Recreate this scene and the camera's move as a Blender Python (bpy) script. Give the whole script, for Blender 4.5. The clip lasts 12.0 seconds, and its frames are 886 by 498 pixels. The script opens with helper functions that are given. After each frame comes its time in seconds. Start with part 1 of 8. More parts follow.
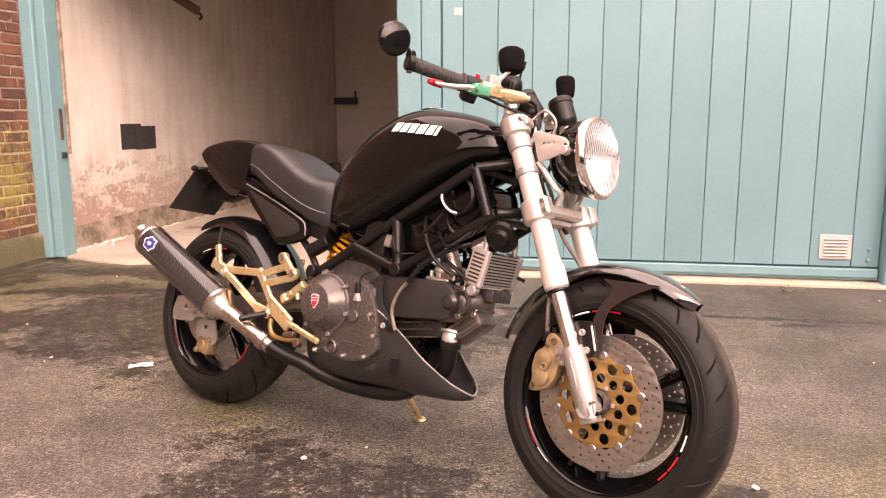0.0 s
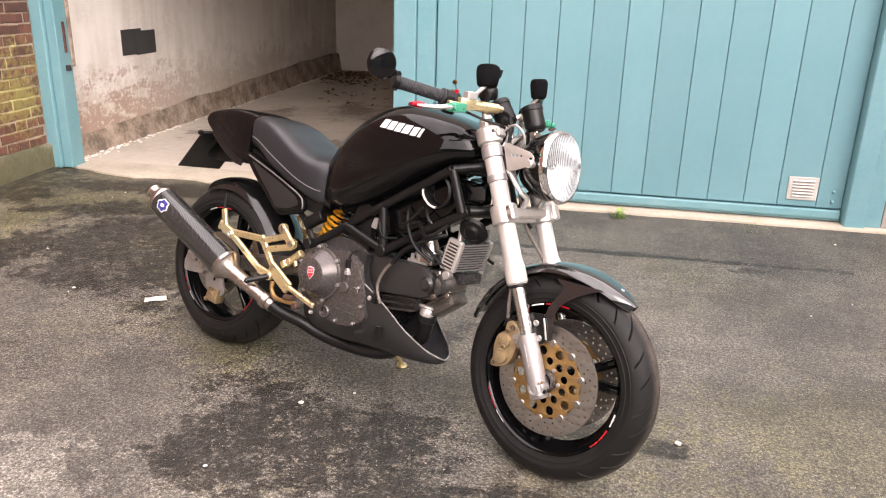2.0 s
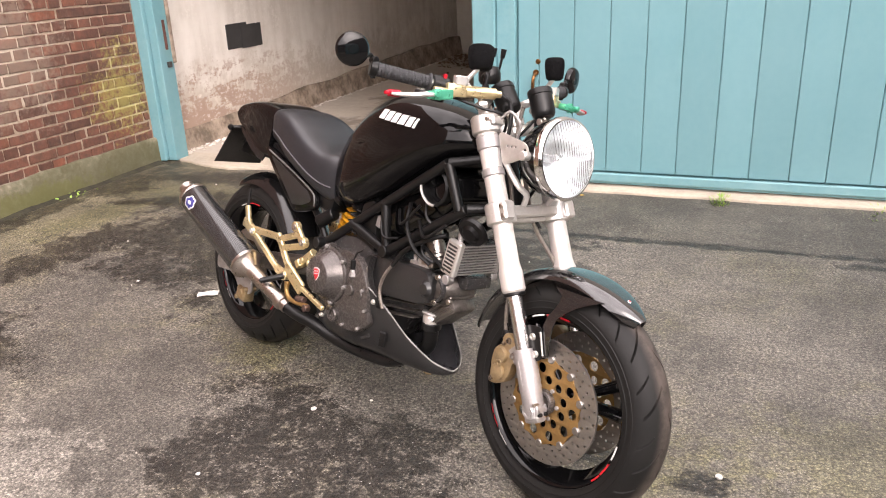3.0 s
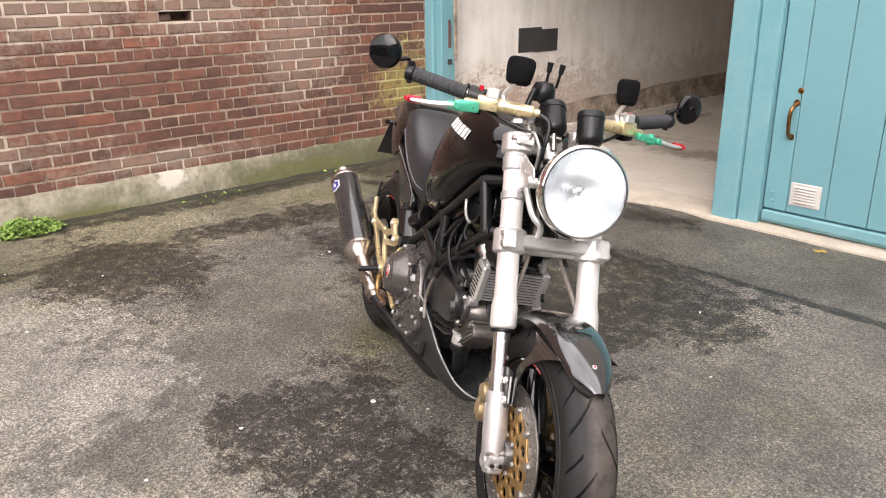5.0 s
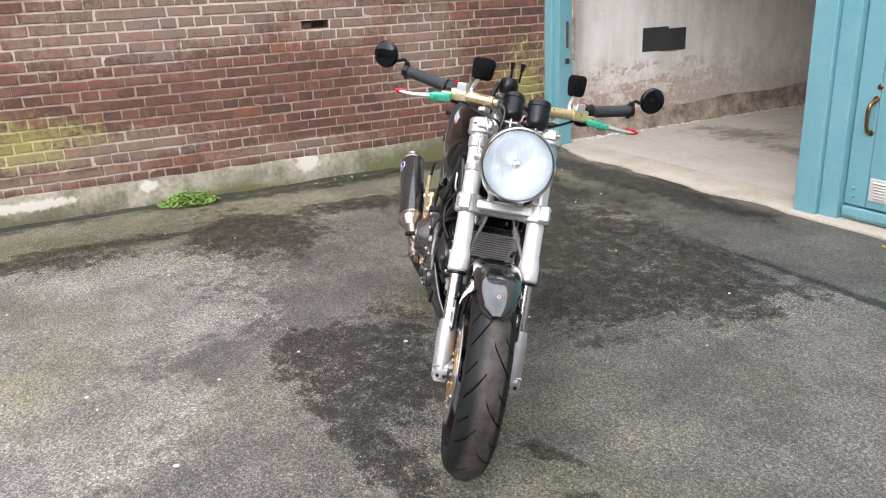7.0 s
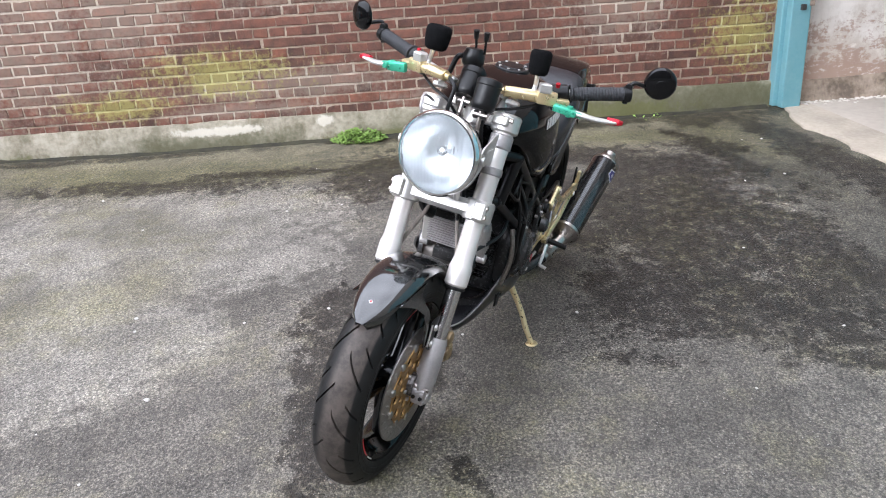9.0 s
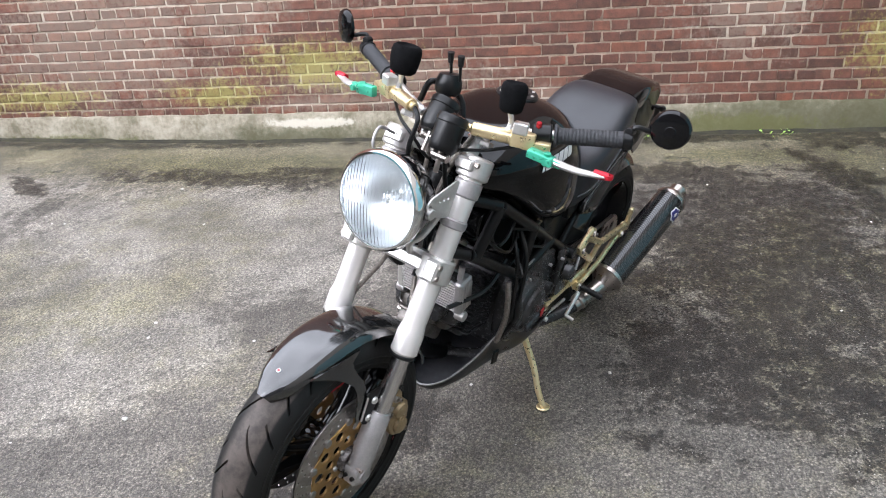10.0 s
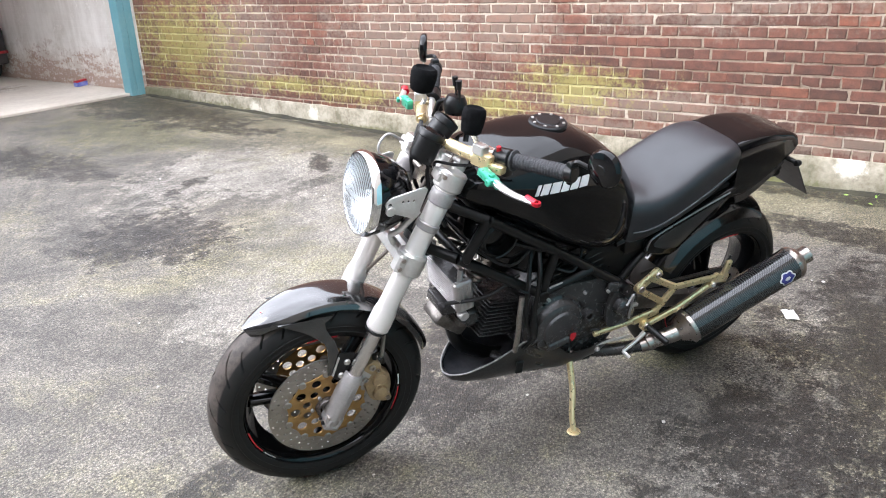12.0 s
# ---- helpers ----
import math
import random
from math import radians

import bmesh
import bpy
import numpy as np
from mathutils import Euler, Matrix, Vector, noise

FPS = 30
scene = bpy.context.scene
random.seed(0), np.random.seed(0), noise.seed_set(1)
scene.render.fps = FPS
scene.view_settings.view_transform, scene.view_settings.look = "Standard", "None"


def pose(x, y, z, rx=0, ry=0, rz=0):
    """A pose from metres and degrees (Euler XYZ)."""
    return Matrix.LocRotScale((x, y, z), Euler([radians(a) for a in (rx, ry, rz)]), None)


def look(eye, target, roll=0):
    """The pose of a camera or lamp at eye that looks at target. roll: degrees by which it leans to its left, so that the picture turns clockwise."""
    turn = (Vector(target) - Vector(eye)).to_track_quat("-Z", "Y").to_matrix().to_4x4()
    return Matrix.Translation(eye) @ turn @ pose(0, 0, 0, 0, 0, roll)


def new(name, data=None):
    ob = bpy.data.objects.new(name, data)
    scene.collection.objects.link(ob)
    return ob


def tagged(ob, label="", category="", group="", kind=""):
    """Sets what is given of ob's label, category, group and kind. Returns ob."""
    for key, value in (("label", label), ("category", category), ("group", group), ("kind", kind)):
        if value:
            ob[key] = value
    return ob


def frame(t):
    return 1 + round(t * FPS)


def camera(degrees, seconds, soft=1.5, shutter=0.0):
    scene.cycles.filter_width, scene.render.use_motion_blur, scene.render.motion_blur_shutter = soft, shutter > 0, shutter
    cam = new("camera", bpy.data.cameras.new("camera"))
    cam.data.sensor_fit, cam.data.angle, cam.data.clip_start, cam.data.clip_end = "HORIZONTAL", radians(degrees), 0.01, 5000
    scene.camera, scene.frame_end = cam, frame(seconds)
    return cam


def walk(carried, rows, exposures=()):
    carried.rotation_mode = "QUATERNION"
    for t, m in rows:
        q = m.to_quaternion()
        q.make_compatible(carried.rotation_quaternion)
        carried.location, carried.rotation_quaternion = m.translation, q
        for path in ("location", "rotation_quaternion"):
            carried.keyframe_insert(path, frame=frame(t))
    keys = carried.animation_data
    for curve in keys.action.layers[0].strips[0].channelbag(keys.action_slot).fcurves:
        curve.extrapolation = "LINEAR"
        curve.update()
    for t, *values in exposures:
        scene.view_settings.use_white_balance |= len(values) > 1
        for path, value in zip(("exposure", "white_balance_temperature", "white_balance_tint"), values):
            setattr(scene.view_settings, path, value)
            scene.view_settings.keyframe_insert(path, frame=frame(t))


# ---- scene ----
cam = camera(59.7, 12.0, soft=1.1)
PATH = [
    (0, (-0.206, 0.428, 0.985), (-0.548, 2.369, 0.642), -0.1),
    (0.5, (-0.201, 0.44, 1.091), (-0.558, 2.35, 0.62), 0.9),
    (1, (-0.211, 0.331, 1.285), (-0.54, 2.196, 0.64), 1.7),
    (1.5, (-0.198, 0.212, 1.372), (-0.478, 2.085, 0.73), 1.8),
    (2, (-0.116, 0.232, 1.382), (-0.436, 2.092, 0.722), 1.7),
    (2.5, (0.1, 0.335, 1.378), (-0.421, 2.143, 0.699), 0.2),
    (2.7, (0.167, 0.41, 1.373), (-0.419, 2.194, 0.684), -1.2),
    (4.3, (0.572, 1.174, 1.308), (-0.634, 2.609, 0.609), -0.8),
    (4.5, (0.65, 1.177, 1.315), (-0.628, 2.563, 0.646), -0.9),
    (5, (0.882, 1.116, 1.33), (-0.535, 2.363, 0.668), -0.6),
    (5.5, (1.099, 1.154, 1.366), (-0.374, 2.299, 0.645), -1.7),
    (6, (1.303, 1.245, 1.374), (-0.292, 2.234, 0.682), -2.2),
    (6.5, (1.492, 1.256, 1.368), (-0.173, 2.157, 0.723), -3.7),
    (6.7, (1.563, 1.26, 1.367), (-0.11, 2.146, 0.721), -3.0),
    (8.3, (1.718, 1.839, 1.37), (-0.08, 2.298, 0.624), -5.1),
    (8.5, (1.669, 1.988, 1.376), (-0.15, 2.308, 0.609), -5.1),
    (9, (1.671, 2.351, 1.391), (-0.17, 2.448, 0.617), -3.7),
    (9.5, (1.474, 2.578, 1.374), (-0.357, 2.472, 0.577), -3.6),
    (9.6, (1.417, 2.619, 1.373), (-0.413, 2.482, 0.578), -2.8),
    (10, (1.301, 2.815, 1.403), (-0.512, 2.518, 0.613), -3.6),
    (10.5, (1.201, 3.122, 1.401), (-0.519, 2.488, 0.602), -3.7),
    (11, (1.28, 3.332, 1.388), (-0.376, 2.53, 0.603), -3.8),
    (11.5, (1.24, 3.548, 1.397), (-0.35, 2.622, 0.613), -3.7),
    (12, (1.179, 3.699, 1.398), (-0.319, 2.572, 0.701), -2.5),
]
walk(cam, [(t, look(eye, target, roll)) for t, eye, target, roll in PATH], exposures=[(0.0, 1.82, 8800, 42), (0.55, 1.80, 8500, 40), (0.95, 1.74, 7200, 25), (2.7, 1.71, 6950, 21), (4.5, 1.62, 6750, 17), (6.5, 1.46, 6150, 12), (8.5, 1.38, 5750, 12), (9.5, 1.64, 5800, 12), (10.0, 1.60, 5850, 12), (10.5, 1.68, 5850, 12), (11.0, 1.84, 5880, 12), (11.5, 1.97, 5900, 12), (12.0, 2.04, 5900, 12)])

# ---- world and light ----
world = bpy.data.worlds.new("overcast_sky")
scene.world = world
world.use_nodes = True
wn, wl = world.node_tree.nodes, world.node_tree.links
sky = wn.new("ShaderNodeTexSky")
sky.sky_type, sky.sun_disc = "NISHITA", False
sky.sun_elevation, sky.sun_rotation = radians(34), radians(140)
sky.air_density, sky.dust_density, sky.ozone_density = 1.0, 4.0, 1.0
soften = wn.new("ShaderNodeHueSaturation")
soften.inputs["Saturation"].default_value = 0.22
wl.new(sky.outputs[0], soften.inputs["Color"])
# a closed cloud layer: brighter overhead than at the horizon, with soft broken tones
where, up = wn.new("ShaderNodeTexCoord"), wn.new("ShaderNodeSeparateXYZ")
wl.new(where.outputs["Generated"], up.inputs[0])
dome = wn.new("ShaderNodeMapRange")
dome.inputs["From Min"].default_value, dome.inputs["From Max"].default_value = 0.0, 1.0
dome.inputs["To Min"].default_value, dome.inputs["To Max"].default_value = 9.0, 11.2
wl.new(up.outputs["Z"], dome.inputs["Value"])
cloud_noise = wn.new("ShaderNodeTexNoise")
cloud_noise.inputs["Scale"].default_value, cloud_noise.inputs["Detail"].default_value = 2.2, 6
wl.new(where.outputs["Generated"], cloud_noise.inputs["Vector"])
tones = wn.new("ShaderNodeMapRange")
tones.inputs["From Min"].default_value, tones.inputs["From Max"].default_value = 0.35, 0.65
tones.inputs["To Min"].default_value, tones.inputs["To Max"].default_value = 0.72, 1.22
wl.new(cloud_noise.outputs["Fac"], tones.inputs["Value"])
amount = wn.new("ShaderNodeMath")
amount.operation = "MULTIPLY"
wl.new(dome.outputs[0], amount.inputs[0])
wl.new(tones.outputs[0], amount.inputs[1])
layer = wn.new("ShaderNodeVectorMath")
layer.operation = "SCALE"
layer.inputs[0].default_value = (1.0, 0.985, 0.99)
wl.new(amount.outputs[0], layer.inputs["Scale"])
veil = wn.new("ShaderNodeMix")
veil.data_type = "RGBA"
veil.inputs["Factor"].default_value = 0.72
wl.new(soften.outputs[0], veil.inputs["A"])
wl.new(layer.outputs[0], veil.inputs["B"])
wl.new(veil.outputs["Result"], wn["Background"].inputs["Color"])
wn["Background"].inputs["Strength"].default_value = 0.15

sun = new("sun", bpy.data.lights.new("sun", "SUN"))
sun.data.energy, sun.data.angle, sun.data.color = 0.5, radians(42), (1.0, 0.97, 0.93)
sun.matrix_world = look((5, -6, 5.2), (0, 0, 0))


# ---- materials ----
def surface(name, c1, c2=None, rough=0.5, metal=0.0, scale=6.0, fine=60.0, spread=0.12, bump=0.1, coat=0.0, mix=0.5, vary=0.0, spec=0.5):
    """A procedural surface: two tones in broad patches and fine grain, uneven gloss, fine relief."""
    m = bpy.data.materials.new(name)
    m.use_nodes = True
    nt = m.node_tree
    n, k = nt.nodes, nt.links
    b = n["Principled BSDF"]
    c2 = c2 or tuple(0.75 * v for v in c1)
    co = n.new("ShaderNodeTexCoord")
    big, small = n.new("ShaderNodeTexNoise"), n.new("ShaderNodeTexNoise")
    for t, s in ((big, scale), (small, fine)):
        t.inputs["Scale"].default_value, t.inputs["Detail"].default_value, t.inputs["Roughness"].default_value = s, 5, 0.6
        k.new(co.outputs["Object"], t.inputs["Vector"])
    add = n.new("ShaderNodeMath")
    add.operation = "MULTIPLY_ADD"
    add.inputs[1].default_value, add.inputs[2].default_value = 0.5, 0.0
    k.new(small.outputs["Fac"], add.inputs[0])
    tot = n.new("ShaderNodeMath")
    tot.operation = "MULTIPLY_ADD"
    tot.inputs[1].default_value = 1.0
    k.new(big.outputs["Fac"], tot.inputs[0])
    k.new(add.outputs[0], tot.inputs[2])
    ramp = n.new("ShaderNodeMapRange")
    ramp.inputs["From Min"].default_value, ramp.inputs["From Max"].default_value = 0.75 - mix * 0.4, 0.75 + mix * 0.4
    k.new(tot.outputs[0], ramp.inputs["Value"])
    mixer = n.new("ShaderNodeMix")
    mixer.data_type = "RGBA"
    mixer.inputs["A"].default_value, mixer.inputs["B"].default_value = (*c1, 1), (*c2, 1)
    k.new(ramp.outputs[0], mixer.inputs["Factor"])
    out = mixer.outputs["Result"]
    if vary:
        info, hsv = n.new("ShaderNodeObjectInfo"), n.new("ShaderNodeHueSaturation")
        mr = n.new("ShaderNodeMapRange")
        mr.inputs["To Min"].default_value, mr.inputs["To Max"].default_value = 1 - vary, 1 + vary
        k.new(info.outputs["Random"], mr.inputs["Value"])
        k.new(mr.outputs[0], hsv.inputs["Value"])
        k.new(out, hsv.inputs["Color"])
        out = hsv.outputs[0]
    k.new(out, b.inputs["Base Color"])
    rr = n.new("ShaderNodeMapRange")
    rr.inputs["To Min"].default_value, rr.inputs["To Max"].default_value = max(0.02, rough - spread), min(1, rough + spread)
    k.new(small.outputs["Fac"], rr.inputs["Value"])
    k.new(rr.outputs[0], b.inputs["Roughness"])
    b.inputs["Metallic"].default_value, b.inputs["Coat Weight"].default_value = metal, coat
    b.inputs["Coat Roughness"].default_value = 0.04
    b.inputs["Specular IOR Level"].default_value = spec
    if bump:
        bp = n.new("ShaderNodeBump")
        bp.inputs["Strength"].default_value, bp.inputs["Distance"].default_value = bump, 0.004
        k.new(small.outputs["Fac"], bp.inputs["Height"])
        k.new(bp.outputs[0], b.inputs["Normal"])
    return m


def carbon(name, rough=0.16, coat=0.9, size=290.0, light=0.05):
    """Carbon weave under lacquer: two crossed bands of dark fibre."""
    m = surface(name, (0.012, 0.012, 0.013), (0.02, 0.02, 0.022), rough=rough, scale=4, fine=30, bump=0, coat=coat)
    n, k = m.node_tree.nodes, m.node_tree.links
    co = n.new("ShaderNodeTexCoord")
    waves = []
    for turn in (38, -52):
        mp, wv = n.new("ShaderNodeMapping"), n.new("ShaderNodeTexWave")
        mp.inputs["Rotation"].default_value = (0, radians(turn), radians(8))
        wv.inputs["Scale"].default_value = size / 3.2
        k.new(co.outputs["Object"], mp.inputs["Vector"])
        k.new(mp.outputs[0], wv.inputs["Vector"])
        waves.append(wv)
    mul = n.new("ShaderNodeMath")
    mul.operation = "MULTIPLY"
    k.new(waves[0].outputs["Fac"], mul.inputs[0])
    k.new(waves[1].outputs["Fac"], mul.inputs[1])
    mx = n.new("ShaderNodeMix")
    mx.data_type = "RGBA"
    mx.inputs["A"].default_value, mx.inputs["B"].default_value = (0.006, 0.006, 0.0065, 1), (light, light, light, 1)
    k.new(mul.outputs[0], mx.inputs["Factor"])
    k.new(mx.outputs["Result"], n["Principled BSDF"].inputs["Base Color"])
    return m


def clear_glass(name, tint=(0.95, 0.97, 0.98), rough=0.02, ior=1.45):
    m = bpy.data.materials.new(name)
    m.use_nodes = True
    b = m.node_tree.nodes["Principled BSDF"]
    b.inputs["Base Color"].default_value = (*tint, 1)
    b.inputs["Transmission Weight"].default_value, b.inputs["Roughness"].default_value, b.inputs["IOR"].default_value = 1.0, rough, ior
    return m


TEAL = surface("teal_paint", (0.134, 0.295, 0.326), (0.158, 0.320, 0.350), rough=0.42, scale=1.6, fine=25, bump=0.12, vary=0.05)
TEAL_WORN = surface("teal_paint_worn", (0.128, 0.300, 0.333), (0.176, 0.338, 0.366), rough=0.5, scale=4, fine=40, bump=0.25)
PLASTER = surface("whitewashed_wall", (0.86, 0.82, 0.77), (0.66, 0.60, 0.53), rough=0.9, scale=1.3, fine=14, bump=0.5, mix=0.9)
SKIRT = surface("stained_wall_foot", (0.46, 0.37, 0.29), (0.16, 0.125, 0.095), rough=0.95, scale=5, fine=26, bump=1.0, mix=0.4)
CONCRETE = surface("concrete", (0.60, 0.54, 0.46), (0.40, 0.355, 0.30), rough=0.85, scale=1.1, fine=18, bump=0.4, mix=0.8)
SILL = surface("sill_concrete", (0.50, 0.44, 0.35), (0.36, 0.31, 0.25), rough=0.85, scale=3, fine=40, bump=0.4)
MORTAR = surface("lime_mortar", (0.44, 0.345, 0.26), (0.21, 0.158, 0.115), rough=0.95, scale=3.4, fine=60, bump=0.9, mix=0.5)
DARKSTEEL = surface("dark_steel", (0.03, 0.03, 0.032), (0.05, 0.045, 0.04), rough=0.55, metal=0.3, bump=0.15)
BRASS = surface("old_brass", (0.36, 0.17, 0.06), (0.22, 0.10, 0.04), rough=0.3, metal=1.0, scale=30, bump=0.1)
WHITEPLASTIC = surface("weathered_white_plastic", (0.58, 0.55, 0.51), (0.47, 0.44, 0.41), rough=0.5, scale=10, bump=0.1)
OPPOSITE = surface("dark_facade", (0.10, 0.095, 0.09), (0.06, 0.058, 0.055), rough=0.9, scale=0.8, fine=10)
LINTEL = surface("facade_render", (0.36, 0.33, 0.29), (0.28, 0.26, 0.23), rough=0.9, scale=1.2, fine=20, bump=0.4)
WOOD = surface("old_timber", (0.10, 0.065, 0.045), (0.06, 0.04, 0.03), rough=0.8, scale=5, fine=40, bump=0.4)
LEAF = surface("weed_leaf", (0.22, 0.36, 0.06), (0.30, 0.45, 0.10), rough=0.6, scale=20, bump=0.1, vary=0.3)
DRYLEAF = surface("dry_leaf", (0.13, 0.07, 0.035), (0.20, 0.12, 0.06), rough=0.8, scale=20, bump=0.1)
PAPER = surface("scrap_paper", (0.72, 0.70, 0.66), (0.6, 0.57, 0.5), rough=0.8, scale=30)
GREENBAG = surface("green_plastic_sheet", (0.04, 0.28, 0.20), (0.03, 0.2, 0.15), rough=0.35, scale=20)
TAPEBLACK = surface("black_rubber_sheet", (0.035, 0.035, 0.036), (0.05, 0.05, 0.05), rough=0.6, scale=5, bump=0.2)


def mossy(m, colour, low, high, strength, seed=0.0, zone=None):
    """Adds a growth of moss or lime in patches of its own shape to a material, below a height that wanders."""
    n, k = m.node_tree.nodes, m.node_tree.links
    b = n["Principled BSDF"]
    old = b.inputs["Base Color"].links[0].from_socket
    geo, sep = n.new("ShaderNodeNewGeometry"), n.new("ShaderNodeSeparateXYZ")
    k.new(geo.outputs["Position"], sep.inputs[0])
    nz = n.new("ShaderNodeTexNoise")
    nz.inputs["Scale"].default_value, nz.inputs["Detail"].default_value = 0.9, 6
    off = n.new("ShaderNodeVectorMath")
    off.inputs[1].default_value = (seed, seed * 2, seed)
    k.new(geo.outputs["Position"], off.inputs[0])
    k.new(off.outputs[0], nz.inputs["Vector"])
    hz = n.new("ShaderNodeMapRange")
    hz.inputs["From Min"].default_value, hz.inputs["From Max"].default_value = high, low
    k.new(sep.outputs["Z"], hz.inputs["Value"])
    pz = n.new("ShaderNodeMapRange")
    pz.inputs["From Min"].default_value, pz.inputs["From Max"].default_value = 0.46, 0.66
    k.new(nz.outputs["Fac"], pz.inputs["Value"])
    mul = n.new("ShaderNodeMath")
    mul.operation = "MULTIPLY"
    k.new(hz.outputs[0], mul.inputs[0])
    k.new(pz.outputs[0], mul.inputs[1])
    st = n.new("ShaderNodeMath")
    st.operation, st.use_clamp = "MULTIPLY", True
    st.inputs[1].default_value = strength
    k.new(mul.outputs[0], st.inputs[0])
    mx = n.new("ShaderNodeMix")
    mx.data_type = "RGBA"
    mx.inputs["B"].default_value = (*colour, 1)
    k.new(old, mx.inputs["A"])
    k.new(st.outputs[0], mx.inputs["Factor"])
    k.new(mx.outputs["Result"], b.inputs["Base Color"])
    return m


def brick_material(name, source):
    """Fired clay that differs from brick to brick; source picks objects or joined pieces."""
    m = surface(name, (0.190, 0.083, 0.056), (0.088, 0.048, 0.036), rough=0.9, scale=17, fine=120, bump=1.0, mix=0.6)
    n, k = m.node_tree.nodes, m.node_tree.links
    b = n["Principled BSDF"]
    old = b.inputs["Base Color"].links[0].from_socket
    if source == "object":
        rnd = n.new("ShaderNodeObjectInfo").outputs["Random"]
    else:
        rnd = n.new("ShaderNodeNewGeometry").outputs["Random Per Island"]
    ramp = n.new("ShaderNodeValToRGB")
    e = ramp.color_ramp.elements
    e[0].color, e[1].color = (0.66, 0.70, 0.72, 1), (1.42, 1.14, 0.98, 1)
    for at, c in ((0.25, (0.85, 0.8, 0.8, 1)), (0.5, (1.0, 0.95, 0.95, 1)), (0.72, (1.25, 1.12, 1.06, 1)), (0.86, (1.0, 1.02, 1.0, 1))):
        e.new(at).color = c
    k.new(rnd, ramp.inputs[0])
    mx = n.new("ShaderNodeMix")
    mx.data_type, mx.blend_type = "RGBA", "MULTIPLY"
    mx.inputs["Factor"].default_value = 1.0
    k.new(old, mx.inputs["A"])
    k.new(ramp.outputs[0], mx.inputs["B"])
    k.new(mx.outputs["Result"], b.inputs["Base Color"])
    return m


BRICK_OBJ, BRICK_ISL = brick_material("clay_brick", "object"), brick_material("clay_brick_joined", "island")
mossy(CONCRETE, (0.20, 0.16, 0.12), -2, 1.0, 0.6, 5.3)
# oil and damp on the garage floor
FLOOR_STAINS = [(-3.1, 6.7, 0.75, 0.50, 0.3), (-2.2, 6.5, 0.70, 0.28, 0.2), (-2.5, 8.3, 0.45, 1.0, 0.1), (-1.7, 7.6, 0.5, 0.9, 0.0), (-3.2, 8.0, 0.3, 0.7, 0.2), (-2.9, -6.2, 0.8, 0.5, 0.2), (-1.6, -5.8, 0.8, 0.3, 0.1)]
PLINTH = surface("plinth_render", (0.40, 0.355, 0.275), (0.155, 0.135, 0.088), rough=0.9, scale=5.5, fine=34, bump=1.0, mix=0.42)
mossy(PLINTH, (0.10, 0.10, 0.045), -0.05, 0.24, 1.3, 1.7)
mossy(PLINTH, (0.46, 0.42, 0.35), -2, 2.0, 0.35, 9.1)

# wet and weathered patches of the yard: x, y, half length, half width, turn
WET = [(-1.80, 3.72, 1.00, 0.56, 0.0), (-0.98, 3.42, 0.36, 0.42, 0.2), (-2.45, 3.85, 0.50, 0.50, 0.5), (-0.05, 4.30, 1.45, 0.030, 0.0), (-1.35, 4.08, 0.75, 0.22, -0.03), (-2.95, 4.33, 0.22, 0.10, 0.6), (-0.82, 3.85, 0.34, 0.40, 0.1),
       (-2.85, 2.30, 0.52, 0.34, 0.25), (-3.02, 3.30, 0.62, 0.17, 1.45), (-1.06, 2.24, 0.25, 0.31, 0.0), (-0.72, 2.20, 0.34, 0.22, 0.15), (-0.36, 2.02, 0.36, 0.08, 0.1),
       (0.10, 2.00, 0.14, 0.06, -0.3), (-0.04, 2.47, 0.10, 0.03, 0.5), (0.26, 2.42, 0.07, 0.05, 0.2), (-2.0, -0.81, 0.16, 0.07, 0.2), (-1.74, -0.70, 0.09, 0.05, 0.3), (-1.10, -0.10, 0.36, 0.44, 0.2),
       (-1.58, -2.25, 0.26, 0.85, 0.1), (-3.4, -3.3, 1.5, 0.45, 1.5), (-2.8, -0.4, 0.22, 0.06, 0.9), (-2.98, 0.85, 0.80, 0.13, 1.45), (-3.1, 1.5, 0.5, 0.09, 1.5), (-2.9, 4.3, 0.6, 0.10, 0.15),
       (-3.74, 3.3, 1.4, 0.11, 1.57), (-3.74, -0.6, 1.6, 0.10, 1.57), (-3.68, 4.6, 0.5, 0.24, 1.57), (0.84, 4.19, 0.12, 0.035, 0.1), (-2.4, 4.85, 1.0, 0.16, 0.05)]
PALE = [(-1.05, 1.35, 0.36, 0.24, 0.9), (-1.15, 0.95, 0.3, 0.2, 0.6), (-2.2, -0.9, 0.9, 0.5, 0.4), (-1.7, 3.3, 0.3, 0.10, 0.2), (-3.2, 2.9, 0.3, 0.2, 0.2), (-2.35, 1.15, 0.95, 0.65, 1.2), (-1.9, 1.5, 0.6, 0.45, 0.8), (-1.0, 1.05, 0.55, 0.4, 0.6), (-2.6, -0.6, 0.8, 0.6, 0.2), (-1.95, 0.55, 0.8, 0.5, 0.4)]
# pale chalky remains, the western ovals also painting sky sheen, and the greener moss
GREENISH = [(-3.2, 1.0, 1.6, 0.35, 1.5), (-2.9, 4.5, 0.9, 0.30, 0.1), (-1.35, 2.75, 0.25, 0.16, 0.3), (-2.6, -2.6, 0.7, 1.3, 0.0), (0.9, 2.6, 0.8, 0.5, 0.4), (-3.3, 3.9, 0.5, 0.25, 1.4), (1.2, 1.4, 0.7, 0.5, 0.2)]


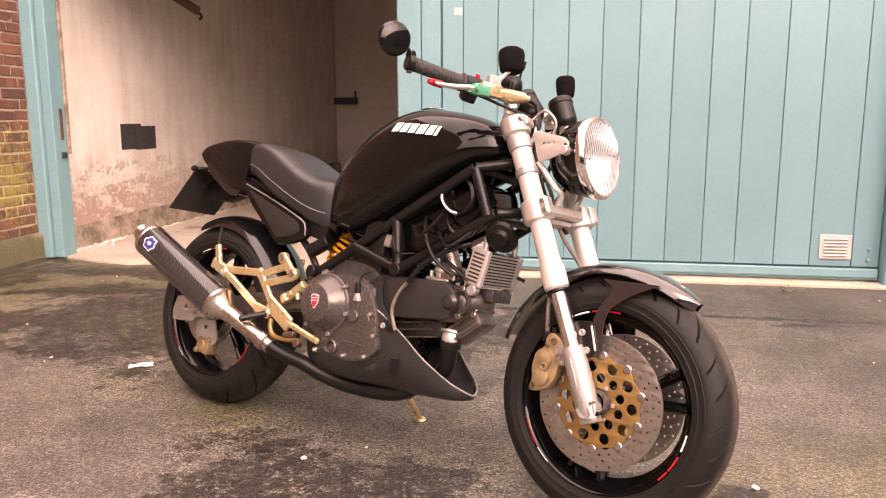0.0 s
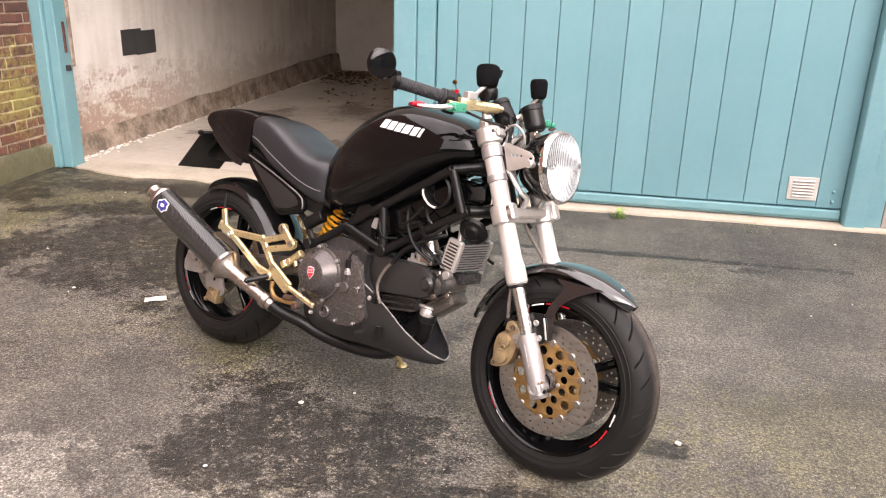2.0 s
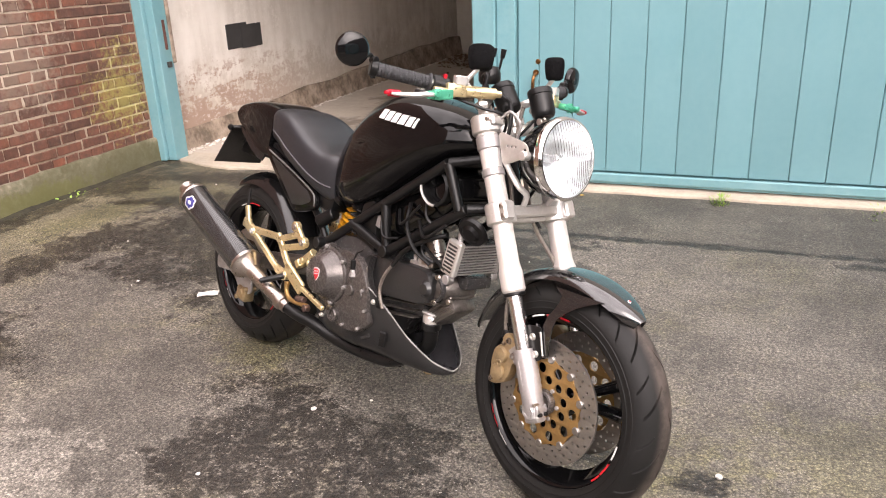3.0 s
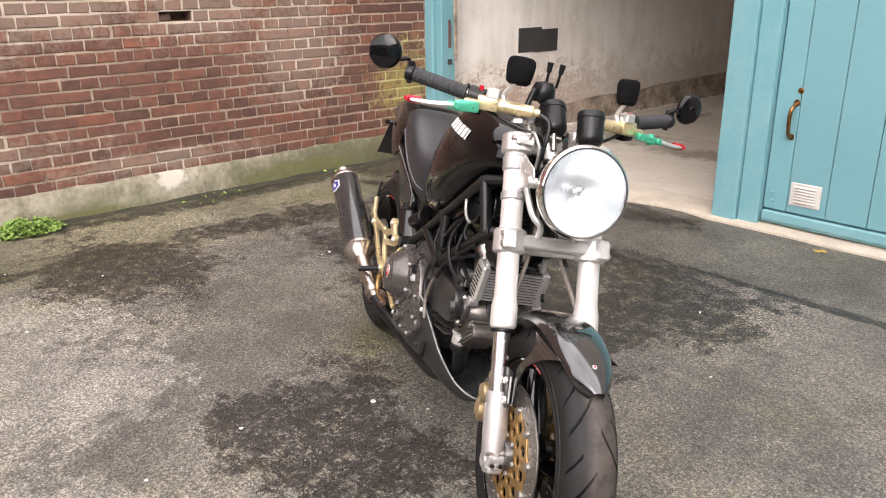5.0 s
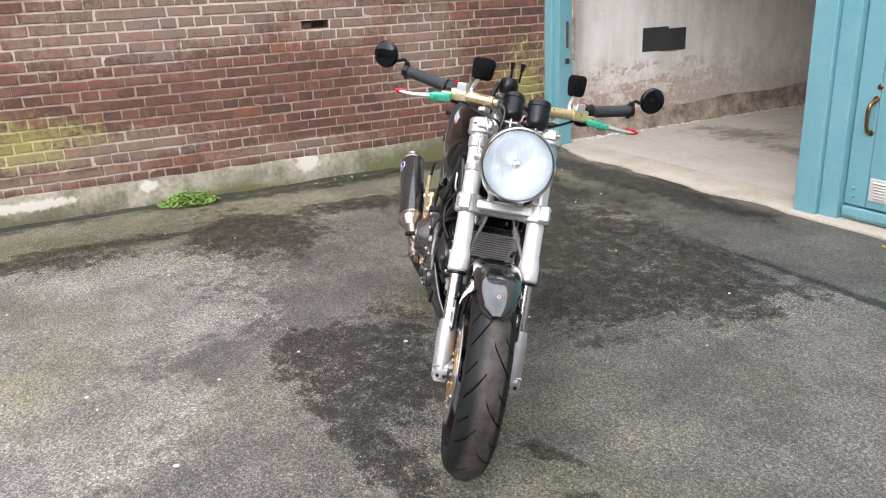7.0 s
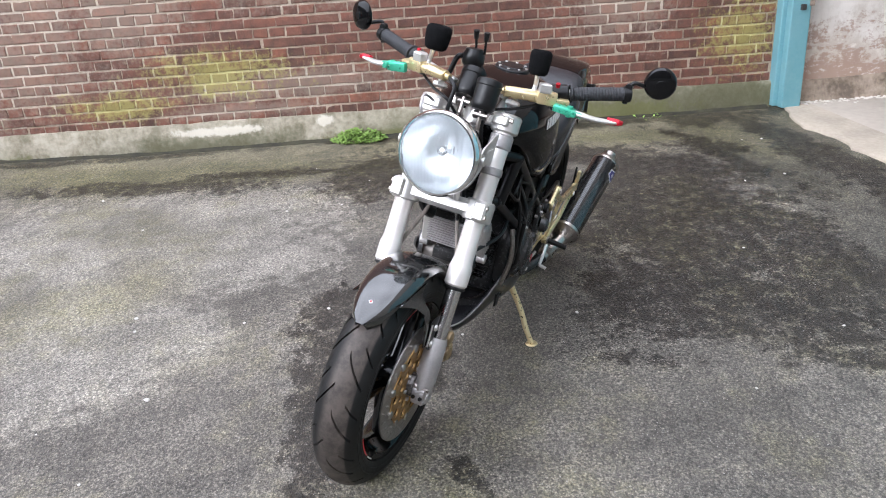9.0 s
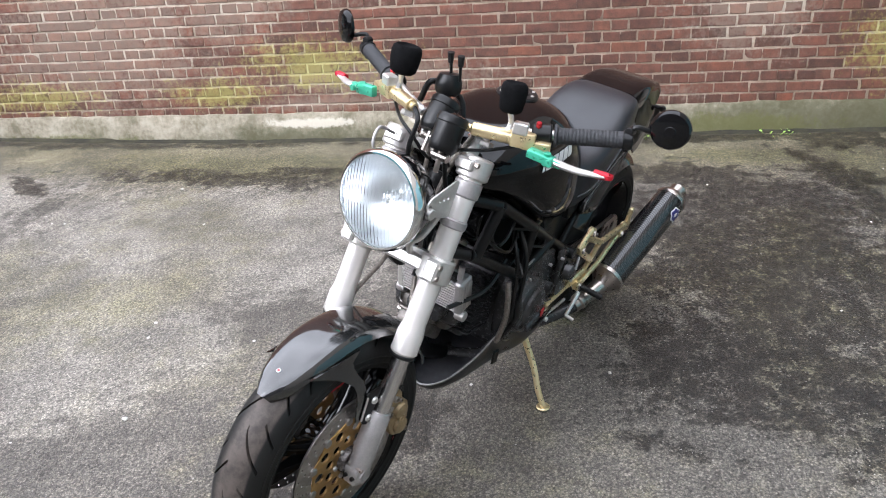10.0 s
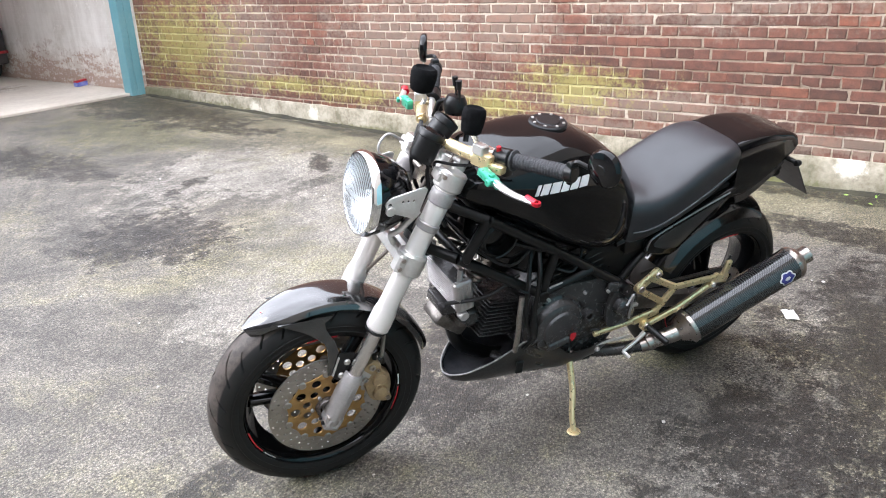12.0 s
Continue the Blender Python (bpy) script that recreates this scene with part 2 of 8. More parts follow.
class Nodes:
    """Short hands for building a node tree on world positions."""

    def __init__(self, m):
        self.n, self.k = m.node_tree.nodes, m.node_tree.links
        self.bsdf = self.n["Principled BSDF"]
        self.pos = self.n.new("ShaderNodeNewGeometry").outputs["Position"]

    def calc(self, op, a, c=0.0, clamp=False):
        q = self.n.new("ShaderNodeMath")
        q.operation, q.use_clamp = op, clamp
        for i, v in enumerate((a, c)):
            if isinstance(v, (int, float)):
                q.inputs[i].default_value = v
            else:
                self.k.new(v, q.inputs[i])
        return q.outputs[0]

    def add(self, *vs):
        out = vs[0]
        for v in vs[1:]:
            out = self.calc("ADD", out, v)
        return out

    def mul(self, *vs):
        out = vs[0]
        for v in vs[1:]:
            out = self.calc("MULTIPLY", out, v)
        return out

    def ranged(self, v, lo, hi, a=0.0, b=1.0):
        q = self.n.new("ShaderNodeMapRange")
        q.interpolation_type = "SMOOTHSTEP"
        for key, val in (("From Min", lo), ("From Max", hi), ("To Min", a), ("To Max", b)):
            q.inputs[key].default_value = val
        self.k.new(v, q.inputs["Value"])
        return q.outputs[0]

    def tone(self, a, colour, fac, blend="MIX"):
        q = self.n.new("ShaderNodeMix")
        q.data_type, q.blend_type = "RGBA", blend
        if isinstance(colour, tuple):
            q.inputs["B"].default_value = (*colour, 1)
        else:
            self.k.new(colour, q.inputs["B"])
        if isinstance(a, tuple):
            q.inputs["A"].default_value = (*a, 1)
        else:
            self.k.new(a, q.inputs["A"])
        if isinstance(fac, (int, float)):
            q.inputs["Factor"].default_value = fac
        else:
            self.k.new(fac, q.inputs["Factor"])
        return q.outputs["Result"]

    def noisy(self, scale, detail=6, rough=0.6):
        q = self.n.new("ShaderNodeTexNoise")
        q.inputs["Scale"].default_value, q.inputs["Detail"].default_value, q.inputs["Roughness"].default_value = scale, detail, rough
        self.k.new(self.pos, q.inputs["Vector"])
        return q.outputs["Fac"]

    def blobs(self, spots, plane="xy"):
        """Highest inside the ovals, 0.5 on their edge, falling outwards."""
        best = -3.0
        for x, y, a, w, turn in spots:
            mp = self.n.new("ShaderNodeMapping")
            mp.vector_type = "TEXTURE"
            mp.inputs["Location"].default_value = (x, y, 0) if plane == "xy" else (0, x, y)
            mp.inputs["Rotation"].default_value = (0, 0, turn) if plane == "xy" else (turn, 0, 0)
            mp.inputs["Scale"].default_value = (a, w, 1e3) if plane == "xy" else (1e3, a, w)
            ln = self.n.new("ShaderNodeVectorMath")
            ln.operation = "LENGTH"
            self.k.new(self.pos, mp.inputs["Vector"])
            self.k.new(mp.outputs[0], ln.inputs[0])
            best = self.calc("MAXIMUM", self.calc("SUBTRACT", 1.5, ln.outputs["Value"]), best)
        return best


def yard_material():
    m = bpy.data.materials.new("weathered_asphalt")
    m.use_nodes = True
    N = Nodes(m)
    broad, mid, fine, crumb = N.noisy(0.7, 7, 0.6), N.noisy(3.2, 8, 0.65), N.noisy(14, 6, 0.7), N.noisy(55, 4, 0.7)
    vor = N.n.new("ShaderNodeTexVoronoi")
    vor.inputs["Scale"].default_value = 165
    N.k.new(N.pos, vor.inputs["Vector"])
    cells = N.n.new("ShaderNodeSeparateColor")
    N.k.new(vor.outputs["Color"], cells.inputs[0])
    # stones in the binder: light and dark chips with dark gaps
    col = N.tone((0.132, 0.120, 0.102), (0.256, 0.230, 0.192), N.ranged(N.add(broad, N.mul(mid, 0.6)), 0.55, 1.05))
    grain = N.add(N.ranged(cells.outputs[0], 0.0, 1.0, 0.60, 1.34), N.ranged(crumb, 0.3, 0.7, -0.30, 0.30))
    grain = N.mul(grain, N.ranged(vor.outputs["Distance"], 0.15, 0.80, 1.18, 0.66))
    mono = N.n.new("ShaderNodeCombineColor")
    for i in range(3):
        N.k.new(grain, mono.inputs[i])
    # chalky patches; in the west this paler colour also carries the sky's sheen
    pale = N.mul(N.ranged(N.add(N.mul(N.blobs(PALE), 0.60), N.mul(mid, 1.1), N.mul(fine, 1.3)), 1.40, 1.66), 0.6)
    col = N.tone(col, (0.40, 0.37, 0.32), pale)
    moss = N.mul(N.ranged(N.add(broad, N.mul(mid, 0.45), N.mul(fine, 0.4)), 0.88, 1.12), 0.65)
    col = N.tone(col, (0.175, 0.160, 0.075), moss)
    sep = N.n.new("ShaderNodeSeparateXYZ")
    N.k.new(N.pos, sep.inputs[0])
    silt = N.mul(N.ranged(N.add(sep.outputs["X"], N.mul(mid, 1.8)), -1.7, -2.7), 0.75)
    col = N.tone(col, (0.270, 0.240, 0.150), silt)
    green = N.mul(N.ranged(N.add(N.mul(N.blobs(GREENISH), 0.5), N.mul(mid, 0.9), N.mul(fine, 1.1)), 1.18, 1.62), 0.6)
    col = N.tone(col, (0.165, 0.155, 0.068), green)
    # a strip of darker, smoother asphalt before the garages
    strip = N.mul(N.ranged(N.add(sep.outputs["Y"], N.mul(mid, 0.10), N.mul(fine, 0.05)), 4.33, 4.41), N.ranged(sep.outputs["X"], -3.3, -2.3))
    col = N.tone(col, (0.125, 0.115, 0.092), N.mul(strip, 0.75))
    # the ground darkens gradually towards the east and the garages
    darker_east = N.mul(N.ranged(N.add(sep.outputs["X"], N.mul(sep.outputs["Y"], 0.35), N.mul(mid, 1.6)), 1.9, 2.8), 0.55)
    col = N.tone(col, (0.105, 0.097, 0.085), darker_east)
    blotch = N.ranged(N.add(N.noisy(1.7, 9, 0.72), N.mul(fine, 0.35)), 0.50, 0.86, 0.62, 1.32)
    speck = N.mul(blotch, N.ranged(N.noisy(95, 3, 0.6), 0.30, 0.72, 0.52, 1.28), N.ranged(N.noisy(300, 2, 0.6), 0.30, 0.72, 0.55, 1.32))
    pits = N.n.new("ShaderNodeCombineColor")
    for i in range(3):
        N.k.new(speck, pits.inputs[i])
    col = N.tone(col, pits.outputs[0], 1.0, "MULTIPLY")
    col = N.tone(col, mono.outputs[0], 1.0, "MULTIPLY")
    ragged = N.add(N.mul(mid, 1.9), N.mul(N.noisy(11, 8, 0.72), 1.9), N.mul(crumb, 0.75))
    wet = N.ranged(N.add(N.mul(N.blobs(WET), 0.66), ragged), 2.52, 2.61)
    dry_spots = N.ranged(N.add(fine, N.mul(crumb, 0.9)), 0.94, 1.14, 1.0, 0.25)
    wet = N.mul(wet, dry_spots)
    core = N.mul(N.ranged(N.add(N.mul(N.blobs(WET), 0.66), ragged), 2.75, 3.02), dry_spots, 0.18)
    dark = N.tone(N.tone(col, (0.205, 0.190, 0.175), 1.0, "MULTIPLY"), (0.008, 0.007, 0.0065), core)
    col = N.tone(col, dark, wet)
    chips = N.mul(N.ranged(N.noisy(135, 1, 0.5), 0.68, 0.73), N.ranged(N.noisy(9, 3, 0.6), 0.40, 0.60))
    col = N.tone(col, (0.42, 0.40, 0.37), N.mul(chips, 0.85))
    N.k.new(col, N.bsdf.inputs["Base Color"])
    N.k.new(N.calc("SUBTRACT", N.ranged(crumb, 0.2, 0.8, 0.50, 0.80), N.mul(wet, 0.12)), N.bsdf.inputs["Roughness"])
    bp = N.n.new("ShaderNodeBump")
    bp.inputs["Strength"].default_value, bp.inputs["Distance"].default_value = 0.9, 0.008
    N.k.new(N.add(N.mul(vor.outputs["Distance"], -0.30), N.mul(fine, 0.8), N.mul(crumb, 0.6), N.mul(N.noisy(300, 2, 0.6), 0.25)), bp.inputs["Height"])
    N.k.new(bp.outputs[0], N.bsdf.inputs["Normal"])
    return m


def inner_wall():
    """Whitewash over old brick: faint courses, streaks, damp and bare patches low down."""
    m = bpy.data.materials.new("whitewash_over_brick")
    m.use_nodes = True
    N = Nodes(m)
    sep = N.n.new("ShaderNodeSeparateXYZ")
    N.k.new(N.pos, sep.inputs[0])
    com = N.n.new("ShaderNodeCombineXYZ")
    N.k.new(sep.outputs["Y"], com.inputs[0])
    N.k.new(sep.outputs["Z"], com.inputs[1])
    br = N.n.new("ShaderNodeTexBrick")
    br.inputs["Scale"].default_value, br.inputs["Mortar Size"].default_value, br.inputs["Mortar Smooth"].default_value = 1.0, 0.006, 1.0
    br.inputs["Brick Width"].default_value, br.inputs["Row Height"].default_value = 0.225, 0.0775
    N.k.new(com.outputs[0], br.inputs["Vector"])
    stretch = N.n.new("ShaderNodeMapping")
    stretch.inputs["Scale"].default_value = (9, 9, 1.1)
    N.k.new(N.pos, stretch.inputs["Vector"])
    streak = N.n.new("ShaderNodeTexNoise")
    streak.inputs["Scale"].default_value, streak.inputs["Detail"].default_value = 1.0, 6
    N.k.new(stretch.outputs[0], streak.inputs["Vector"])
    broad, mid, fine = N.noisy(0.9, 6, 0.6), N.noisy(4.5, 7, 0.65), N.noisy(24, 5, 0.7)
    col = N.tone((0.80, 0.76, 0.71), (0.60, 0.55, 0.49), N.ranged(N.add(broad, N.mul(mid, 0.5), N.mul(streak.outputs["Fac"], 0.6)), 0.85, 1.35))
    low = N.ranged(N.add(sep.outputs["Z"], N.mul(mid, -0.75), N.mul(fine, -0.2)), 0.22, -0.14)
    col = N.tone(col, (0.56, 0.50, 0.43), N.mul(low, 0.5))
    bare = N.ranged(N.add(N.mul(sep.outputs["Z"], -0.8), mid, N.mul(fine, 0.6)), 0.62, 0.80)
    col = N.tone(col, (0.33, 0.27, 0.22), N.mul(bare, br.outputs["Fac"], 0.35))
    worn = N.ranged(N.add(N.mul(sep.outputs["Z"], -0.55), mid, N.mul(fine, 0.8), N.mul(broad, 0.5)), 0.80, 1.02)
    col = N.tone(col, (0.48, 0.41, 0.34), N.mul(worn, 0.42))
    col = N.tone(col, (0.86, 0.82, 0.77), N.mul(N.ranged(N.add(mid, N.mul(fine, 0.8)), 0.98, 1.15), 0.6))
    flat = N.n.new("ShaderNodeMapping")
    flat.inputs["Scale"].default_value = (3.0, 3.0, 10.0)
    N.k.new(N.pos, flat.inputs["Vector"])
    flake = N.n.new("ShaderNodeTexNoise")
    flake.inputs["Scale"].default_value, flake.inputs["Detail"].default_value, flake.inputs["Roughness"].default_value = 1.0, 8, 0.7
    N.k.new(flat.outputs[0], flake.inputs["Vector"])
    # near the opening the whitewash has come off the lower bricks
    near_door = N.ranged(N.add(sep.outputs["Y"], N.mul(mid, 1.2)), 8.6, 6.6)
    peeled = N.mul(N.ranged(N.add(flake.outputs["Fac"], N.mul(fine, 0.45), N.mul(sep.outputs["Z"], -0.42)), 0.50, 0.62), N.ranged(sep.outputs["Z"], 0.85, 0.5), near_door)
    col = N.tone(col, (0.36, 0.235, 0.175), N.mul(peeled, 0.8))
    chalk = N.mul(N.ranged(N.add(flake.outputs["Fac"], N.mul(fine, -0.5)), 0.33, 0.42), N.ranged(sep.outputs["Z"], 0.75, 0.4), near_door)
    col = N.tone(col, (0.84, 0.79, 0.73), N.mul(chalk, 0.55))
    N.k.new(col, N.bsdf.inputs["Base Color"])
    N.bsdf.inputs["Roughness"].default_value = 0.92
    bp = N.n.new("ShaderNodeBump")
    bp.inputs["Strength"].default_value, bp.inputs["Distance"].default_value = 0.6, 0.01
    N.k.new(N.add(N.mul(br.outputs["Fac"], -0.16), N.mul(mid, 0.8), N.mul(fine, 0.5), N.mul(streak.outputs["Fac"], 0.5)), bp.inputs["Height"])
    N.k.new(bp.outputs[0], N.bsdf.inputs["Normal"])
    return m


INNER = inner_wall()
N = Nodes(CONCRETE)
spilt = N.ranged(N.add(N.mul(N.blobs(FLOOR_STAINS), 0.62), N.mul(N.noisy(3.5, 8, 0.68), 1.5), N.mul(N.noisy(16, 6, 0.7), 0.8)), 1.58, 2.0)
N.k.new(N.tone(N.bsdf.inputs["Base Color"].links[0].from_socket, (0.185, 0.150, 0.118), N.mul(spilt, 0.8)), N.bsdf.inputs["Base Color"])

# moss on the wall: y, z, half length, half height, turn
MOSS = [(-3.35, 0.72, 1.15, 0.64, 0.0), (-1.9, 0.38, 0.9, 0.11, 0.0), (1.15, 0.52, 0.62, 0.20, 0.0), (4.9, 0.55, 0.40, 0.34, 0.0), (0.4, 0.34, 0.5, 0.12, 0.0), (-1.0, 0.34, 0.6, 0.14, 0.0)]
LIME = [(2.2, 1.2, 1.1, 0.25, 0.1), (0.6, 1.0, 0.5, 0.35, 0.3), (4.0, 0.9, 0.4, 0.4, 0.0), (-3.2, 1.4, 0.9, 0.2, 0.0), (-0.4, 0.75, 0.9, 0.55, 0.0), (-2.4, 0.7, 0.7, 0.5, 0.0), (1.6, 0.42, 0.9, 0.12, 0.0), (3.3, 1.15, 0.5, 0.2, 0.0), (2.9, 0.27, 0.7, 0.07, 0.0), (1.3, 0.26, 0.6, 0.06, 0.0)]


def weather_wall(m, moss_tone, lime_tone, amount):
    """Yellow moss and washed-out lime in patches over the wall."""
    N = Nodes(m)
    col = N.bsdf.inputs["Base Color"].links[0].from_socket
    ragged = N.add(N.mul(N.noisy(5, 7, 0.7), 1.1), N.mul(N.noisy(30, 6, 0.75), 1.5))
    col = N.tone(col, lime_tone, N.mul(N.ranged(N.add(N.mul(N.blobs(LIME, "yz"), 0.5), ragged), 1.40, 1.85), 0.55 * amount))
    col = N.tone(col, moss_tone, N.mul(N.ranged(N.add(N.mul(N.blobs(MOSS, "yz"), 0.44), ragged), 1.54, 1.92), 0.95 * amount))
    N.k.new(col, N.bsdf.inputs["Base Color"])


for m in (BRICK_OBJ, BRICK_ISL):
    weather_wall(m, (0.33, 0.29, 0.085), (0.34, 0.27, 0.21), 0.72)
N = Nodes(PLINTH)
damp = N.ranged(N.add(N.mul(N.blobs([(4.5, 0.05, 1.3, 0.3, 0), (-3.9, 0.10, 0.7, 0.3, 0), (1.0, 0.0, 0.8, 0.14, 0)], "yz"), 0.8), N.mul(N.noisy(4, 7, 0.7), 1.2), N.mul(N.noisy(25, 5, 0.7), 0.8)), 1.15, 1.95)
N.k.new(N.tone(N.bsdf.inputs["Base Color"].links[0].from_socket, (0.085, 0.082, 0.040), N.mul(damp, 0.85)), N.bsdf.inputs["Base Color"])
lime = N.ranged(N.add(N.mul(N.blobs([(2.98, 0.16, 0.14, 0.10, 0), (1.1, 0.13, 0.5, 0.05, 0), (-1.5, 0.13, 0.10, 0.11, 0), (1.85, 0.15, 0.10, 0.06, 0), (-2.3, 0.12, 0.12, 0.12, 0)], "yz"), 0.8), N.mul(N.noisy(9, 7, 0.7), 1.0), N.mul(N.noisy(40, 5, 0.7), 0.7)), 1.42, 1.72)
N.k.new(N.tone(N.bsdf.inputs["Base Color"].links[0].from_socket, (0.60, 0.55, 0.46), N.mul(lime, 0.8)), N.bsdf.inputs["Base Color"])
slime = N.ranged(N.add(N.mul(N.blobs([(3.9, 0.05, 0.8, 0.12, 0), (-1.0, 0.03, 1.2, 0.06, 0), (2.3, 0.02, 0.8, 0.05, 0), (-3.0, 0.05, 1.0, 0.14, 0)], "yz"), 0.7), N.mul(N.noisy(6, 7, 0.7), 1.1), N.mul(N.noisy(45, 5, 0.7), 0.8)), 1.40, 1.75)
N.k.new(N.tone(N.bsdf.inputs["Base Color"].links[0].from_socket, (0.115, 0.115, 0.038), N.mul(slime, 0.75)), N.bsdf.inputs["Base Color"])
weather_wall(MORTAR, (0.52, 0.47, 0.21), (0.68, 0.60, 0.50), 1.0)


# ---- building blocks ----
def finish(name, bm, material, parent=None, label="", sharp=35, kind=""):
    bmesh.ops.recalc_face_normals(bm, faces=bm.faces)
    me = bpy.data.meshes.new(name)
    bm.to_mesh(me)
    bm.free()
    for p in me.polygons:
        p.use_smooth = True
    me.set_sharp_from_angle(angle=radians(sharp))
    me.materials.append(material)
    ob = new(name, me)
    if parent:
        ob.parent = parent
    return tagged(ob, label=label, kind=kind)


def part(name, bm, material, parent, label="", sharp=35):
    return finish(name, bm, material, parent, label, sharp)


def thing(name, m, label, category, group="", kind=""):
    ob = new(name)
    ob.empty_display_size = 0.1
    ob.matrix_world = m
    return tagged(ob, label, category, group, kind)


def join(*bms):
    out = bmesh.new()
    for b in bms:
        me = bpy.data.meshes.new("tmp")
        b.to_mesh(me)
        b.free()
        out.from_mesh(me)
        bpy.data.meshes.remove(me)
    return out


def box(x0, x1, y0, y1, z0, z1, bevel=0.0, seg=1):
    bm = bmesh.new()
    bmesh.ops.create_cube(bm, size=1)
    for v in bm.verts:
        v.co = Vector(((x0 + x1) / 2 + v.co.x * (x1 - x0), (y0 + y1) / 2 + v.co.y * (y1 - y0), (z0 + z1) / 2 + v.co.z * (z1 - z0)))
    if bevel:
        bmesh.ops.bevel(bm, geom=bm.edges[:], offset=bevel, segments=seg, affect="EDGES", profile=0.5)
    return bm


def smooth_line(pts, n=6):
    pts = [Vector(p) for p in pts]
    if len(pts) < 3:
        return pts
    ext = [2 * pts[0] - pts[1], *pts, 2 * pts[-1] - pts[-2]]
    out = []
    for a, b, c, d in zip(ext, ext[1:], ext[2:], ext[3:]):
        for i in range(n):
            t = i / n
            out.append(0.5 * (2 * b + (c - a) * t + (2 * a - 5 * b + 4 * c - d) * t * t + (3 * b - a - 3 * c + d) * t ** 3))
    return out + [pts[-1]]


def loft(rings, cap=True, closed=False):
    bm = bmesh.new()
    vs = [[bm.verts.new(p) for p in r] for r in rings]
    pairs = list(zip(vs, vs[1:])) + ([(vs[-1], vs[0])] if closed else [])
    for a, b in pairs:
        n = len(a)
        for i in range(n):
            j = (i + 1) % n
            bm.faces.new((a[i], a[j], b[j], b[i]))
    if cap and not closed:
        bm.faces.new(vs[0])
        bm.faces.new(vs[-1][::-1])
    return bm


def tube(pts, r, seg=10, n=6, cap=True, flat=1.0):
    """A round bar along a smooth line; r may change from point to point."""
    rs = r if isinstance(r, (list, tuple)) else None
    line = smooth_line(pts, n)
    rings, side = [], None
    for i, p in enumerate(line):
        d = (line[min(i + 1, len(line) - 1)] - line[max(i - 1, 0)]).normalized()
        if side is None:
            side = d.cross(Vector((0, 0, 1)) if abs(d.z) < 0.9 else Vector((0, 1, 0))).normalized()
        side = (side - d * side.dot(d)).normalized()
        up = side.cross(d)
        if rs:
            f = i / (len(line) - 1) * (len(rs) - 1)
            q = min(int(f), len(rs) - 2)
            rad = rs[q] + (rs[q + 1] - rs[q]) * (f - q)
        else:
            rad = r
        rings.append([p + rad * (math.cos(a) * side + flat * math.sin(a) * up) for a in (math.tau * s / seg for s in range(seg))])
    return loft(rings, cap)


def rod(a, b, r, seg=16, r2=None, bevel=0.0):
    """A round bar from a to b with slightly broken ends."""
    a, b = Vector(a), Vector(b)
    d = (b - a).normalized()
    side = d.cross(Vector((0, 0, 1)) if abs(d.z) < 0.9 else Vector((0, 1, 0))).normalized()
    up = side.cross(d)
    r2 = r if r2 is None else r2
    e = min(bevel or 0.12 * min(r, r2), 0.3 * (b - a).length)
    rings = []
    for p, q in ((a, r - e), (a + d * e, r), (b - d * e, r2), (b, r2 - e)):
        rings.append([p + q * (math.cos(t) * side + math.sin(t) * up) for t in (math.tau * s / seg for s in range(seg))])
    return loft(rings)


def bar(a, b, wide, thick, across=(0, 1, 0), bevel=0.004):
    """A flat bar from a to b; thick is measured along across."""
    a, b, t = Vector(a), Vector(b), Vector(across).normalized()
    d = (b - a).normalized()
    t = (t - d * t.dot(d)).normalized()
    w = d.cross(t)
    m = Matrix((d, t, w)).transposed().to_4x4()
    m.translation = (a + b) / 2
    h = (b - a).length / 2
    bm = box(-h, h, -thick / 2, thick / 2, -wide / 2, wide / 2, bevel)
    bm.transform(m)
    return bm


def lathe(profile, seg=48, m=None, closed=False):
    """Turns a profile of (radius, along) about the y axis, then moves it by m."""
    bm = bmesh.new()
    rings = []
    for r, h in profile:
        if r < 1e-6:
            rings.append([bm.verts.new((0, h, 0))])
        else:
            rings.append([bm.verts.new((r * math.cos(t), h, r * math.sin(t))) for t in (math.tau * i / seg for i in range(seg))])
    pairs = list(zip(rings, rings[1:])) + ([(rings[-1], rings[0])] if closed else [])
    for a, b in pairs:
        for i in range(seg):
            j = (i + 1) % seg
            f = [a[i % len(a)], a[j % len(a)], b[j % len(b)], b[i % len(b)]]
            f = list(dict.fromkeys(f))
            if len(f) > 2:
                bm.faces.new(f)
    if m:
        bm.transform(m)
    return bm


def along(a, b):
    """The pose that lays the y axis from a towards b, with its origin at a."""
    a, b = Vector(a), Vector(b)
    q = Vector((0, 1, 0)).rotation_difference((b - a).normalized())
    return Matrix.Translation(a) @ q.to_matrix().to_4x4()


